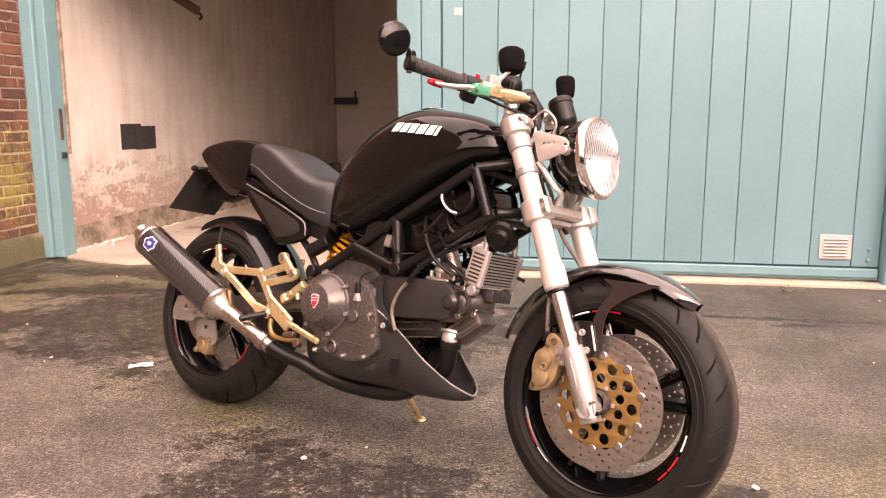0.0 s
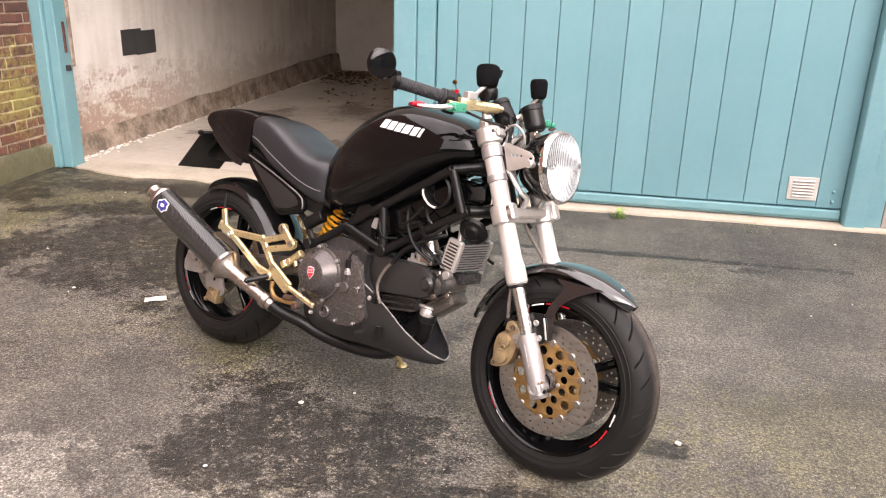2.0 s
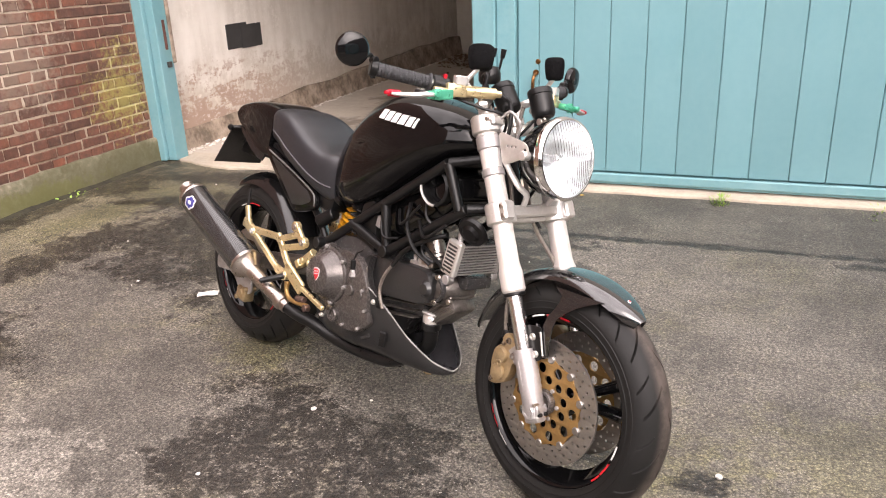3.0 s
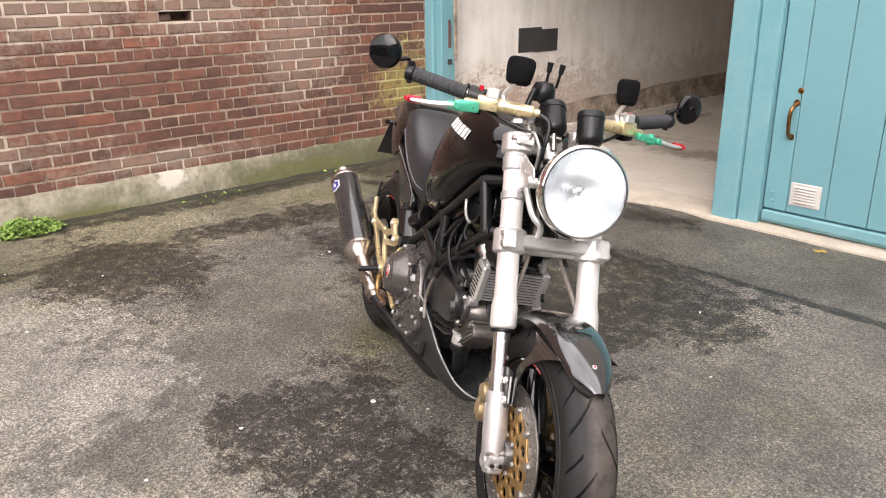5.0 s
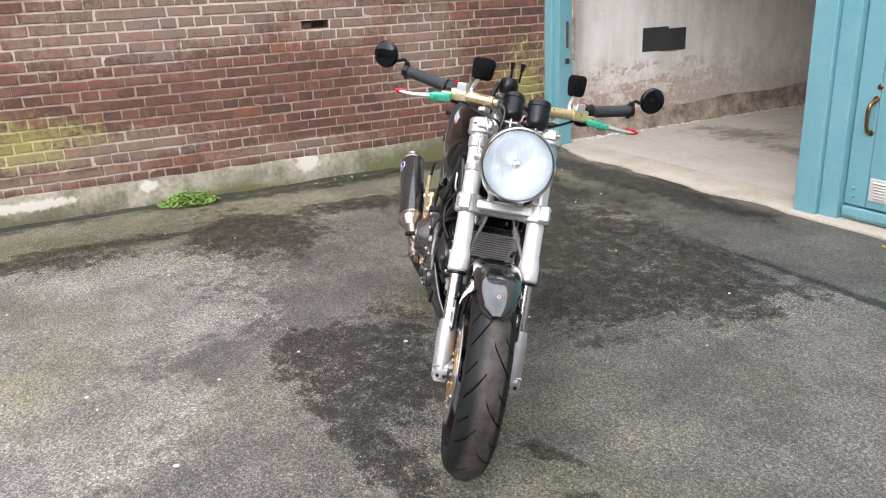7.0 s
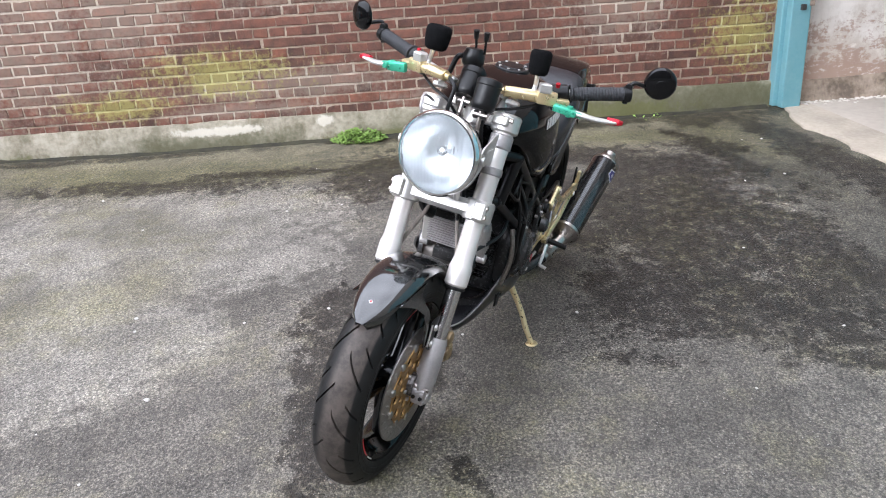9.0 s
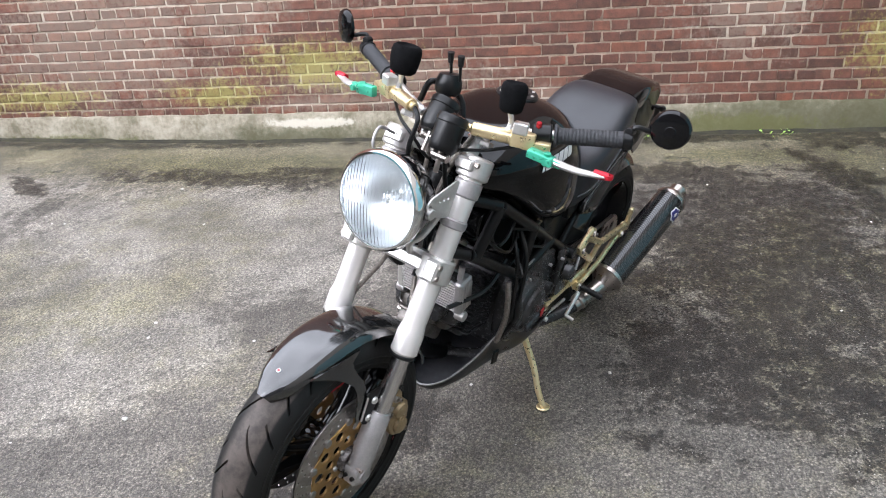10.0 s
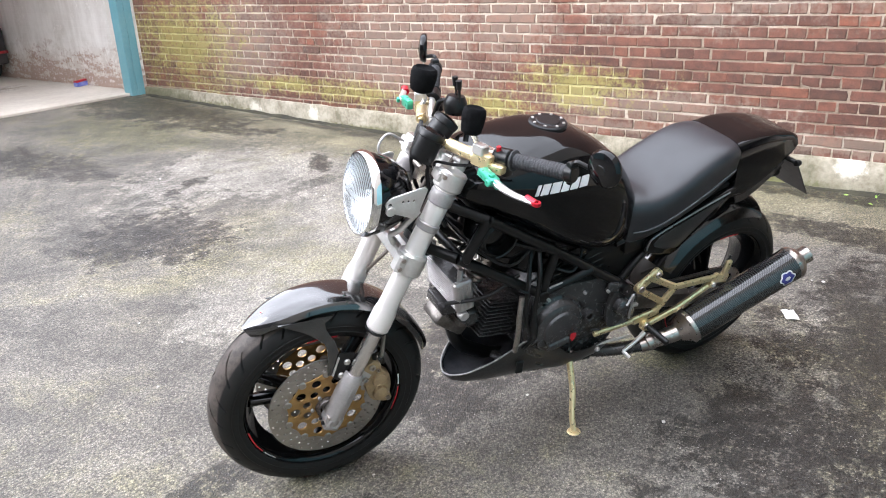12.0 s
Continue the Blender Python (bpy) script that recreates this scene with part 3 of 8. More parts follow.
def plate(outline, thick, holes=(), bevel=0.0, m=None, round_seg=16):
    """A flat plate in x and z, thick along y and centred on it, with round holes (x, z, radius)."""
    cu = bpy.data.curves.new("tmp", "CURVE")
    cu.dimensions, cu.fill_mode, cu.extrude, cu.bevel_depth, cu.bevel_resolution = "2D", "BOTH", max(thick / 2 - bevel, 1e-4), bevel, 1
    loops = [outline] + [[(x + r * math.cos(math.tau * i / round_seg), z + r * math.sin(math.tau * i / round_seg)) for i in range(round_seg)] for x, z, r in holes]
    for lp in loops:
        sp = cu.splines.new("POLY")
        sp.points.add(len(lp) - 1)
        for p, (x, z) in zip(sp.points, lp):
            p.co = (x, z, 0, 1)
        sp.use_cyclic_u = True
    ob = bpy.data.objects.new("tmp", cu)
    me = bpy.data.meshes.new_from_object(ob)
    bm = bmesh.new()
    bm.from_mesh(me)
    bpy.data.objects.remove(ob)
    bpy.data.curves.remove(cu)
    bpy.data.meshes.remove(me)
    bmesh.ops.remove_doubles(bm, verts=bm.verts, dist=1e-5)
    bm.transform(Matrix(((1, 0, 0, 0), (0, 0, -1, 0), (0, 1, 0, 0), (0, 0, 0, 1))))
    if m:
        bm.transform(m)
    return bm


def at(bm, m):
    bm.transform(m)
    return bm


def circle(r, n=48, cx=0.0, cz=0.0):
    return [(cx + r * math.cos(math.tau * i / n), cz + r * math.sin(math.tau * i / n)) for i in range(n)]


def rounded(pts, r=0.01, n=3):
    """Rounds the corners of a closed outline."""
    out = []
    k = len(pts)
    for i in range(k):
        p, a, b = Vector(pts[i]), Vector(pts[i - 1]), Vector(pts[(i + 1) % k])
        da, db = (a - p), (b - p)
        e = min(r, 0.45 * da.length, 0.45 * db.length)
        s, t = p + da.normalized() * e, p + db.normalized() * e
        for j in range(n + 1):
            f = j / n
            q = (1 - f) ** 2 * s + 2 * f * (1 - f) * p + f * f * t
            out.append((q.x, q.y))
    return out


def oval(x, zt, zb, w, n=32, p=2.4, shift=0.0, flare=0.0):
    """A rounded cross-section at x, from zb to zt, half as wide as w; flare moves its widest part up."""
    out = []
    for i in range(n):
        a = math.tau * i / n
        c, s = math.cos(a), math.sin(a)
        yy = w * math.copysign(abs(c) ** (2 / p), c)
        zz = math.copysign(abs(s) ** (2 / p), s)
        z = (zt + zb) / 2 + (zt - zb) / 2 * zz
        yy *= 1 + flare * zz
        out.append((x + shift * zz, yy, z))
    return out

# ---- the yard ----
YARD = yard_material()
GROUND_EDGE = 400.0


def rise(y):
    """The yard is level before the garages and climbs gently towards the south."""
    return 0.165 * min(1.0, max(0.0, (0.6 - y) / 5.2)) ** 1.15


bm = bmesh.new()
lines = [-GROUND_EDGE] + [-5.0 + 0.2 * i for i in range(30)] + [GROUND_EDGE]
rows = [[bm.verts.new((x, y, rise(y))) for x in (-GROUND_EDGE, GROUND_EDGE)] for y in lines]
for low, high in zip(rows, rows[1:]):
    bm.faces.new((low[0], low[1], high[1], high[0]))
tagged(finish("ground", bm, YARD), "weathered grey asphalt yard with damp dark patches and moss", "ground", kind="structure")

WALL_X, FRONT_Y, SOUTH_Y = -3.867, 5.2, -4.14
WALL_TOP = 5.5

# brick wall core, with its mortar face
# the core leaves a pocket where a brick is missing
GAP = (3.045, 3.255, 1.098, 1.157)
core = [(SOUTH_Y + 0.02, GAP[0], 0.0, 2.36), (GAP[1], FRONT_Y - 0.04, 0.0, 2.36), (GAP[0], GAP[1], 0.0, GAP[2]), (GAP[0], GAP[1], GAP[3], 2.36)]
bm = join(*[box(WALL_X - 0.30, WALL_X - 0.004, *c) for c in core], box(WALL_X - 0.30, WALL_X - 0.13, *GAP))
wall_west = tagged(finish("wall_west", bm, MORTAR), "old red brick wall with pale mortar and yellow moss", "brick wall", kind="structure")

# never in view; this height is chosen to keep low sky out of reflections
tagged(finish("wall_west_upper", box(WALL_X - 0.30, WALL_X, SOUTH_Y + 0.02, FRONT_Y - 0.04, 2.362, WALL_TOP), BRICK_ISL), "unseen upper brick wall, heightened to block low sky", "brick wall", kind="structure")

bm = bmesh.new()
for i in range(321):
    y = SOUTH_Y + 0.03 + i * (FRONT_Y - SOUTH_Y - 0.1) / 320
    top = 0.195 + 0.008 * noise.noise((0, y * 1.3, 0)) + 0.008 * noise.noise((5, y * 6, 0)) - 0.02 * max(0, noise.noise((7, y * 4, 0)) - 0.3) + 0.055 * max(0, (1.0 - y) / 6)
    out = 0.035 + 0.006 * noise.noise((3, y * 2.1, 0)) + 0.003 * noise.noise((8, y * 11, 0))
    ring = [(WALL_X - 0.2, y, -0.02), (WALL_X + out + 0.004, y, -0.02), (WALL_X + out, y, top - 0.02), (WALL_X + out - 0.012, y, top - 0.002), (WALL_X - 0.2, y, top + 0.006)]
    vs = [bm.verts.new(p) for p in ring]
    if i:
        for a in range(5):
            bm.faces.new((last[a], last[(a + 1) % 5], vs[(a + 1) % 5], vs[a]))
    last = vs
tagged(finish("plinth", bm, PLINTH, sharp=50), "stained cement plinth along the foot of the brick wall", "plinth", kind="structure")


# black soil and moss gathered at the foot of the plinth
SOIL = surface("black_soil", (0.020, 0.018, 0.013), (0.050, 0.045, 0.025), rough=0.95, scale=9, fine=60, bump=1.0)
bm = bmesh.new()
for i in range(220):
    y = SOUTH_Y + 0.05 + i * (FRONT_Y - SOUTH_Y - 0.14) / 219
    wide = 0.035 + 0.030 * noise.noise((1, y * 2.3, 0)) + 0.018 * noise.noise((4, y * 9, 0))
    x0, top = WALL_X + 0.030, 0.010 + 0.010 * noise.noise((2, y * 5, 0))
    g = rise(y)
    ring = [(x0, y, g - 0.02), (x0 + max(0.02, wide) + 0.02, y, g - 0.004), (x0 + max(0.012, wide) * 0.6, y, g + max(0.003, top)), (x0, y, g + max(0.008, top + 0.012))]
    vs = [bm.verts.new(p) for p in ring]
    if i:
        for a in range(4):
            bm.faces.new((last[a], last[(a + 1) % 4], vs[(a + 1) % 4], vs[a]))
    last = vs
tagged(finish("wall_foot_soil", bm, SOIL, sharp=60), "strip of black damp soil along the foot of the plinth", "soil", kind="stuff")


# ---- garage fronts ----
def post(name, x0, x1, y0, y1, top, label):
    """A painted timber post with a rebated inner edge."""
    ob = thing(name, Matrix.Translation((x0, y0, 0)), label, "door post", kind="structure")
    w, d = x1 - x0, y1 - y0
    part("upright", box(0, w * 0.55, 0, d, 0.012, top, 0.006), TEAL_WORN, ob)
    part("rebate_strip", box(w * 0.55 + 0.002, w, 0.03, d, 0.012, top, 0.005), TEAL_WORN, ob)
    return ob


DOOR_TOP = 2.32
left_post = post("door_post_left", -3.868, -3.705, 5.13, 5.30, DOOR_TOP, "teal painted timber post at the garage opening")
part("slide_bolt", box(0.160, 0.176, 0.10, 0.118, 0.82, 1.03, 0.003), surface("rusty_bolt", (0.16, 0.055, 0.035), (0.08, 0.035, 0.028), rough=0.6, metal=0.3, scale=20), left_post, "rust-red slide bolt")
part("latch_block", box(0.16, 0.185, 0.09, 0.125, 0.695, 0.735, 0.004), DARKSTEEL, left_post, "black latch block")
post("door_post_middle", -1.315, -1.055, 5.125, 5.33, DOOR_TOP, "teal painted timber post between opening and door")
post("door_post_right", 1.525, 1.745, 5.11, 5.33, DOOR_TOP, "teal painted timber post beside the garage door")
for px, py in ((-3.868, -4.33), (2.5, -4.33)):
    post("door_post_south", px, px + 0.17, py, py + 0.17, 2.69, "teal painted timber post at the far garage opening")


ALU_SLOT = surface("grey_vent_slot", (0.22, 0.21, 0.20), (0.15, 0.14, 0.13), rough=0.6, scale=20)


def vent(parent, x, y, z, wide=0.178, high=0.145):
    """A louvred vent plate with slanted slats."""
    v = part("vent", box(x, x + wide, y - 0.008, y - 0.001, z, z + high, 0.003), WHITEPLASTIC, parent, "pale louvred vent plate")
    for i in range(6):
        zz = z + 0.024 + i * (high - 0.04) / 5.4
        s = box(-wide * 0.36, wide * 0.36, -0.006, 0.006, -0.0022, 0.0022, 0.001)
        s.transform(Matrix.Translation((x + wide / 2, y - 0.012, zz)) @ Matrix.Rotation(radians(38), 4, "X"))
        part("slat", s, WHITEPLASTIC, v)
        part("slot", box(x + wide * 0.15, x + wide * 0.85, y - 0.0095, y - 0.0081, zz - 0.0070, zz - 0.0050), ALU_SLOT, v)
    return v


garage_door = thing("door_1", Matrix.Translation((0, FRONT_Y, 0)), "teal painted board door of a garage, closed", "garage door", kind="structure")
edges = [-1.05, -0.92, -0.71, -0.50, -0.29, -0.09, 0.12, 0.315, 0.53, 0.72, 0.94, 1.14, 1.37, 1.522]
part("backing", box(-1.05, 1.522, 0.022, 0.06, 0.06, DOOR_TOP), TEAL_WORN, garage_door)
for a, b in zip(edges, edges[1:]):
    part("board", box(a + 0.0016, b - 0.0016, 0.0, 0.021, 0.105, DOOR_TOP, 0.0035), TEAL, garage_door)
part("bottom_rail", join(box(-1.04, 1.515, -0.028, 0.0, 0.045, 0.098, 0.006), box(-1.045, 1.518, -0.012, 0.02, 0.03, 0.044, 0.003)), TEAL_WORN, garage_door)
vent(garage_door, 1.188, -0.001, 0.148)
vent(garage_door, -0.905, -0.001, 0.152, 0.165, 0.125)
for bx, bz in ((1.46, 0.145), (1.462, 0.21), (-1.0, 0.155), (-1.0, 0.20)):
    part("bolt_head", lathe([(0.0, -0.012), (0.008, -0.011), (0.011, -0.006), (0.012, 0.0)], 12, Matrix.Translation((bx, -0.001, bz))), TEAL_WORN, garage_door)
handle = part("handle", tube([(-0.945, 0.0, 0.52), (-0.945, -0.035, 0.53), (-0.947, -0.045, 0.60), (-0.944, -0.04, 0.665), (-0.938, 0.0, 0.69)], [0.012, 0.009, 0.010, 0.011, 0.009, 0.012], 10), BRASS, garage_door, "worn brass pull handle")
part("handle_foot", join(lathe([(0, -0.006), (0.016, -0.004), (0.018, 0)], 14, Matrix.Translation((-0.945, 0, 0.515))), lathe([(0, -0.006), (0.016, -0.004), (0.018, 0)], 14, Matrix.Translation((-0.938, 0, 0.695)))), BRASS, handle)
part("keyhole_plate", lathe([(0, -0.008), (0.012, -0.007), (0.016, -0.002), (0.016, 0)], 16, Matrix.Translation((-0.925, 0, 0.76))), BRASS, garage_door, "round steel lock")
part("notice", box(-0.975, -0.925, -0.003, -0.0005, 1.575, 1.62), WHITEPLASTIC, garage_door, "small white sticker")

bm = bmesh.new()
prev = None
for i in range(70):
    x = -3.85 + i * 0.0875
    y0 = 5.075 + 0.012 * noise.noise((x * 4, 0, 0)) + (0.05 * noise.noise((x * 2.3, 7, 0)) + 0.03 * noise.noise((x * 9, 3, 0)) if x < -1.3 else 0) + (0.12 * max(0, (-3.3 - x) / 0.5))
    ring = [(x, y0, -0.02), (x, y0 + 0.004, 0.012), (x, y0 + 0.014, 0.018), (x, 5.40, 0.020), (x, 5.40, -0.02)]
    vs = [bm.verts.new(p) for p in ring]
    if prev:
        for a in range(5):
            bm.faces.new((prev[a], prev[(a + 1) % 5], vs[(a + 1) % 5], vs[a]))
    prev = vs
tagged(finish("doorstep", bm, SILL), "worn pale concrete doorstep strip under the garage fronts", "doorstep", kind="structure")
tagged(finish("floor", box(-3.9, 1.8, 5.402, 12.1, -0.05, 0.016), CONCRETE), "stained concrete floor inside the garage", "floor", kind="structure")
tagged(finish("apron_south", box(-4.6, 7.5, -12.0, -4.20, -0.05, 0.178, 0.006), CONCRETE), "pale concrete floor of the far garage", "floor", kind="structure")

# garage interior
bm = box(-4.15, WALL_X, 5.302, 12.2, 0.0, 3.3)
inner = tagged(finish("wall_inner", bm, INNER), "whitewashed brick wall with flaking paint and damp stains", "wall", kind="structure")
bm = bmesh.new()
prev = None
for i in range(40):
    y = 5.31 + i * 0.172
    hgt = 0.17 + 0.03 * noise.noise((y * 1.7, 2, 0)) + 0.10 * min(1, max(0, (y - 5.6) / 5))
    o = 0.02 + 0.012 * noise.noise((y * 2.3, 5, 0)) + 0.03 * min(1, max(0, (y - 6) / 3))
    ring = [(WALL_X - 0.05, y, 0.0), (WALL_X + o + 0.03, y, 0.0), (WALL_X + o, y, hgt * 0.6), (WALL_X + o - 0.012, y, hgt), (WALL_X - 0.05, y, hgt + 0.01)]
    vs = [bm.verts.new(p) for p in ring]
    if prev:
        for a in range(5):
            bm.faces.new((prev[a], prev[(a + 1) % 5], vs[(a + 1) % 5], vs[a]))
    prev = vs
tagged(finish("baseboard", bm, SKIRT, sharp=60), "crumbling dark wall foot inside the garage", "wall foot", kind="structure")
tagged(finish("wall_back", box(-4.15, 1.95, 11.9, 12.2, 0.0, 3.3), PLASTER), "grimy whitewashed back wall of the garage", "wall", kind="structure")
# unseen partition, added to bounce light deeper into the garage
tagged(finish("wall_east", box(-1.10, -0.95, 5.335, 11.9, 0.0, 3.2), PLASTER), "unseen whitewashed partition added to bounce light in the garage", "wall", kind="structure")
# ceiling whitened so that it bounces light onto the floor and walls
tagged(finish("ceiling", box(-4.15, 2.0, 5.3, 12.2, 3.2, 3.35), PLASTER), "garage ceiling, made pale to bounce light inside", "ceiling", kind="structure")
tagged(finish("lintel", box(-4.17, 8.0, 5.14, 5.34, DOOR_TOP + 0.002, 4.6, 0.01), LINTEL), "rendered facade over the garage doors", "facade", kind="structure")
tagged(finish("wall_north", box(1.748, 8.0, 5.14, 5.33, 0.0, DOOR_TOP), LINTEL), "rendered wall beside the garage door", "wall", kind="structure")
# unseen; set behind the posts so sky lights only the nearest inner wall
tagged(finish("lintel_south", box(-4.6, 7.5, -5.25, -4.95, 2.2, 2.75, 0.01), OPPOSITE), "unseen facade over the far garages, placed to shape their light", "facade", kind="structure")
tagged(finish("wall_inner_south", box(-4.6, -3.88, -12.0, -4.335, 0.0, 2.8), INNER), "whitewashed side wall of the far garage", "wall", kind="structure")
# not in view; whitewashed here only to throw light back
tagged(finish("wall_back_south", box(-4.6, 7.5, -12.2, -12.0, 0.0, 2.9), PLASTER), "unseen back wall of the far garage, whitened to bounce light", "wall", kind="structure")
# unseen roof, starting deep inside to darken the rear, white for bounce
tagged(finish("ceiling_south", box(-4.6, 7.5, -12.2, -5.26, 2.8, 2.95), PLASTER), "unseen pale ceiling of the far garage, set back to shape light", "ceiling", kind="structure")
tagged(finish("wall_south", box(2.7, 7.5, -4.52, -4.34, 0.0, 2.69), TEAL_WORN), "teal garage fronts across the yard", "facade", kind="structure")

# out of view: added to block low eastern sky and darken paint reflections
tagged(finish("wall_opposite", box(7.5, 7.9, -12.2, 12.0, 0.0, 5.2), OPPOSITE), "unseen dark building added to block low sky in reflections", "facade", kind="structure")

# rubble and flaked plaster along the wall foot
rub = bmesh.new()
rr = random.Random(31)
for _ in range(320):
    y = 5.35 + 6.2 * rr.random() ** 1.4
    c = Vector((WALL_X + 0.04 + abs(rr.gauss(0, 0.05)), y, 0.018))
    r = rr.uniform(0.004, 0.015)
    t = bmesh.new()
    bmesh.ops.create_icosphere(t, subdivisions=1, radius=r)
    for v in t.verts:
        v.co = Vector((v.co.x * rr.uniform(0.7, 1.3), v.co.y * rr.uniform(0.7, 1.6), v.co.z * 0.6)) + c
    me = bpy.data.meshes.new("tmp")
    t.to_mesh(me)
    t.free()
    rub.from_mesh(me)
    bpy.data.meshes.remove(me)
tagged(finish("plaster_rubble", rub, PLASTER, sharp=20), "pale flakes of fallen plaster along the wall foot", "rubble", kind="stuff")
part("jamb_board", box(0.166, 0.180, 0.15, 0.185, 0.72, DOOR_TOP, 0.004), SKIRT, left_post, "whitewashed jamb board")

# dark sheet on the inner wall, in two overlapping pieces
hatch = thing("wall_sheet", Matrix.Translation((WALL_X, 6.19, 0.7)), "black rubber sheet fixed to the whitewashed wall", "wall sheet")
part("sheet", box(0.001, 0.006, 0.0, 0.30, 0.008, 0.215, 0.001), TAPEBLACK, hatch)
part("sheet", box(0.0065, 0.011, 0.20, 0.51, 0.0, 0.195, 0.001), TAPEBLACK, hatch)

beam = thing("ceiling_rail", Matrix.Translation((-3.86, 7.0, 1.96)), "dark timber rail under the garage ceiling", "rail")
part("rail", bar((-0.0, -0.25, 0.16), (0.29, 0.05, -0.07), 0.07, 0.06), WOOD, beam)
part("hook", tube([(0.285, 0.04, -0.07), (0.31, 0.06, -0.11), (0.29, 0.06, -0.14)], 0.014), DARKSTEEL, beam)
part("hanger", bar((0.04, -0.2, 0.14), (0.04, -0.2, 1.24), 0.03, 0.03), DARKSTEEL, beam)

shelf = thing("wall_bracket", Matrix.Translation((-3.74, 11.898, 1.14)), "dark steel bracket shelf on the back wall", "bracket")
part("ledge", box(-0.2, 0.21, -0.12, 0.0, 0.0, 0.10, 0.01), DARKSTEEL, shelf)
for sx in (-0.15, 0.18):
    part("strap", box(sx - 0.012, sx + 0.012, -0.03, -0.001, 0.101, 0.2, 0.004), DARKSTEEL, shelf)


def leaf_heap(cx, cy, rx, ry, count, seed):
    rnd = random.Random(seed)
    bm = bmesh.new()
    for _ in range(count):
        a, r = rnd.uniform(0, math.tau), math.sqrt(rnd.random())
        c = Vector((cx + rx * r * math.cos(a), cy + ry * r * math.sin(a), 0.018 + rnd.uniform(0, 0.05) * (1 - r)))
        m = Matrix.Translation(c) @ Euler((rnd.uniform(-.6, .6), rnd.uniform(-.6, .6), rnd.uniform(0, 6.3))).to_matrix().to_4x4()
        s = rnd.uniform(0.018, 0.04)
        vs = [bm.verts.new(m @ Vector(p)) for p in ((-s, 0, 0), (-0.3 * s, 0.5 * s, 0.2 * s), (0.6 * s, 0.35 * s, 0.1 * s), (s, 0, 0), (0.5 * s, -0.4 * s, 0.15 * s), (-0.4 * s, -0.45 * s, 0.2 * s))]
        bm.faces.new(vs)
    return bm


tagged(finish("leaf_litter", join(leaf_heap(-1.75, 10.2, 0.62, 1.5, 1900, 4), leaf_heap(-2.6, 11.5, 1.2, 0.36, 900, 7), leaf_heap(-3.3, 10.9, 0.45, 0.7, 260, 9), leaf_heap(-2.5, 9.6, 0.9, 1.0, 70, 12)), DRYLEAF), "heap of brown fallen leaves on the garage floor", "leaf litter", kind="stuff")
bag = bmesh.new()
bmesh.ops.create_icosphere(bag, subdivisions=4, radius=1)
for v in bag.verts:
    d = 1 + 0.35 * noise.noise(v.co * 2.1) + 0.18 * noise.noise(v.co * 6)
    v.co = Vector((v.co.x * 0.32 * d, v.co.y * 0.2 * d, max(-0.3, v.co.z) * 0.11 * d + 0.045))
bag.transform(Matrix.Translation((-2.75, 11.3, 0.02)))
tagged(finish("plastic_sheet", bag, GREENBAG), "crumpled green plastic sheet on the garage floor", "plastic sheet")


def weed(name, x, y, z, spread, leaves, seed, label, tall=1.0, leafy=True):
    """A low plant: a mound of small rounded leaves on thin stalks, or a tuft of blades."""
    rnd = random.Random(seed)
    ob = thing(name, Matrix.Translation((x, y, z)), label, "weed")
    bm = bmesh.new()
    for _ in range(leaves):
        a, r = rnd.uniform(0, math.tau), spread * math.sqrt(rnd.random())
        base = Vector((r * math.cos(a) * 0.6, r * math.sin(a), 0))
        rise = tall * rnd.uniform(0.25, 1.0) * 0.085 * max(0.15, 1 - (r / spread) ** 2)
        out = Vector((math.cos(a) * 0.6, math.sin(a), 0)) * rnd.uniform(0.01, 0.04)
        if leafy:
            s = rnd.uniform(0.007, 0.014)
            m = Matrix.Translation(base + out + Vector((0, 0, rise + 0.006))) @ Euler((rnd.uniform(-0.7, 0.7), rnd.uniform(-0.7, 0.7), rnd.uniform(0, 6.3))).to_matrix().to_4x4()
            v = [bm.verts.new(m @ Vector((s * px, s * py, s * pz))) for px, py, pz in ((-1.1, 0, 0), (-0.4, 0.6, 0.18), (0.5, 0.6, 0.12), (1.05, 0, -0.1), (0.5, -0.6, 0.12), (-0.4, -0.6, 0.18))]
            bm.faces.new((v[0], v[1], v[2], v[3]))
            bm.faces.new((v[0], v[3], v[4], v[5]))
            if rnd.random() < 0.25:
                q = base + out + Vector((0, 0, rise + 0.004))
                w = Vector((0.0009, 0.0009, 0))
                bm.faces.new([bm.verts.new(p) for p in (base - w, base + w, q + w, q - w)])
        else:
            hgt = tall * rnd.uniform(0.03, 0.10) * (1.2 - r / spread * 0.7)
            w = Vector((-math.sin(a), math.cos(a), 0)) * rnd.uniform(0.002, 0.004)
            p0, p1, p2 = base, base + out * 0.5 + Vector((0, 0, hgt * 0.7)), base + out + Vector((0, 0, hgt))
            v = [bm.verts.new(q) for q in (p0 - w * 0.5, p0 + w * 0.5, p1 + w, p2, p1 - w)]
            bm.faces.new((v[0], v[1], v[2], v[4]))
            bm.faces.new((v[4], v[2], v[3]))
    part("leaves", bm, LEAF, ob)
    return ob


weed("weed_clump", -3.77, 2.09, 0.0, 0.17, 900, 1, "low green weed at the foot of the brick wall")
weed("weed_clump", -3.74, 3.2, 0.0, 0.2, 22, 2, "sparse low weed at the foot of the brick wall", 0.3)
weed("grass_tuft", 0.18, 5.06, 0.0, 0.10, 120, 3, "small grass tuft at the doorstep", 0.5, False)
weed("grass_tuft", 1.0, 5.06, 0.0, 0.20, 70, 6, "small grass tuft at the doorstep", 0.35, False)
weed("weed_clump", -3.76, 4.2, 0.0, 0.16, 12, 8, "sparse low weed at the foot of the brick wall", 0.3)


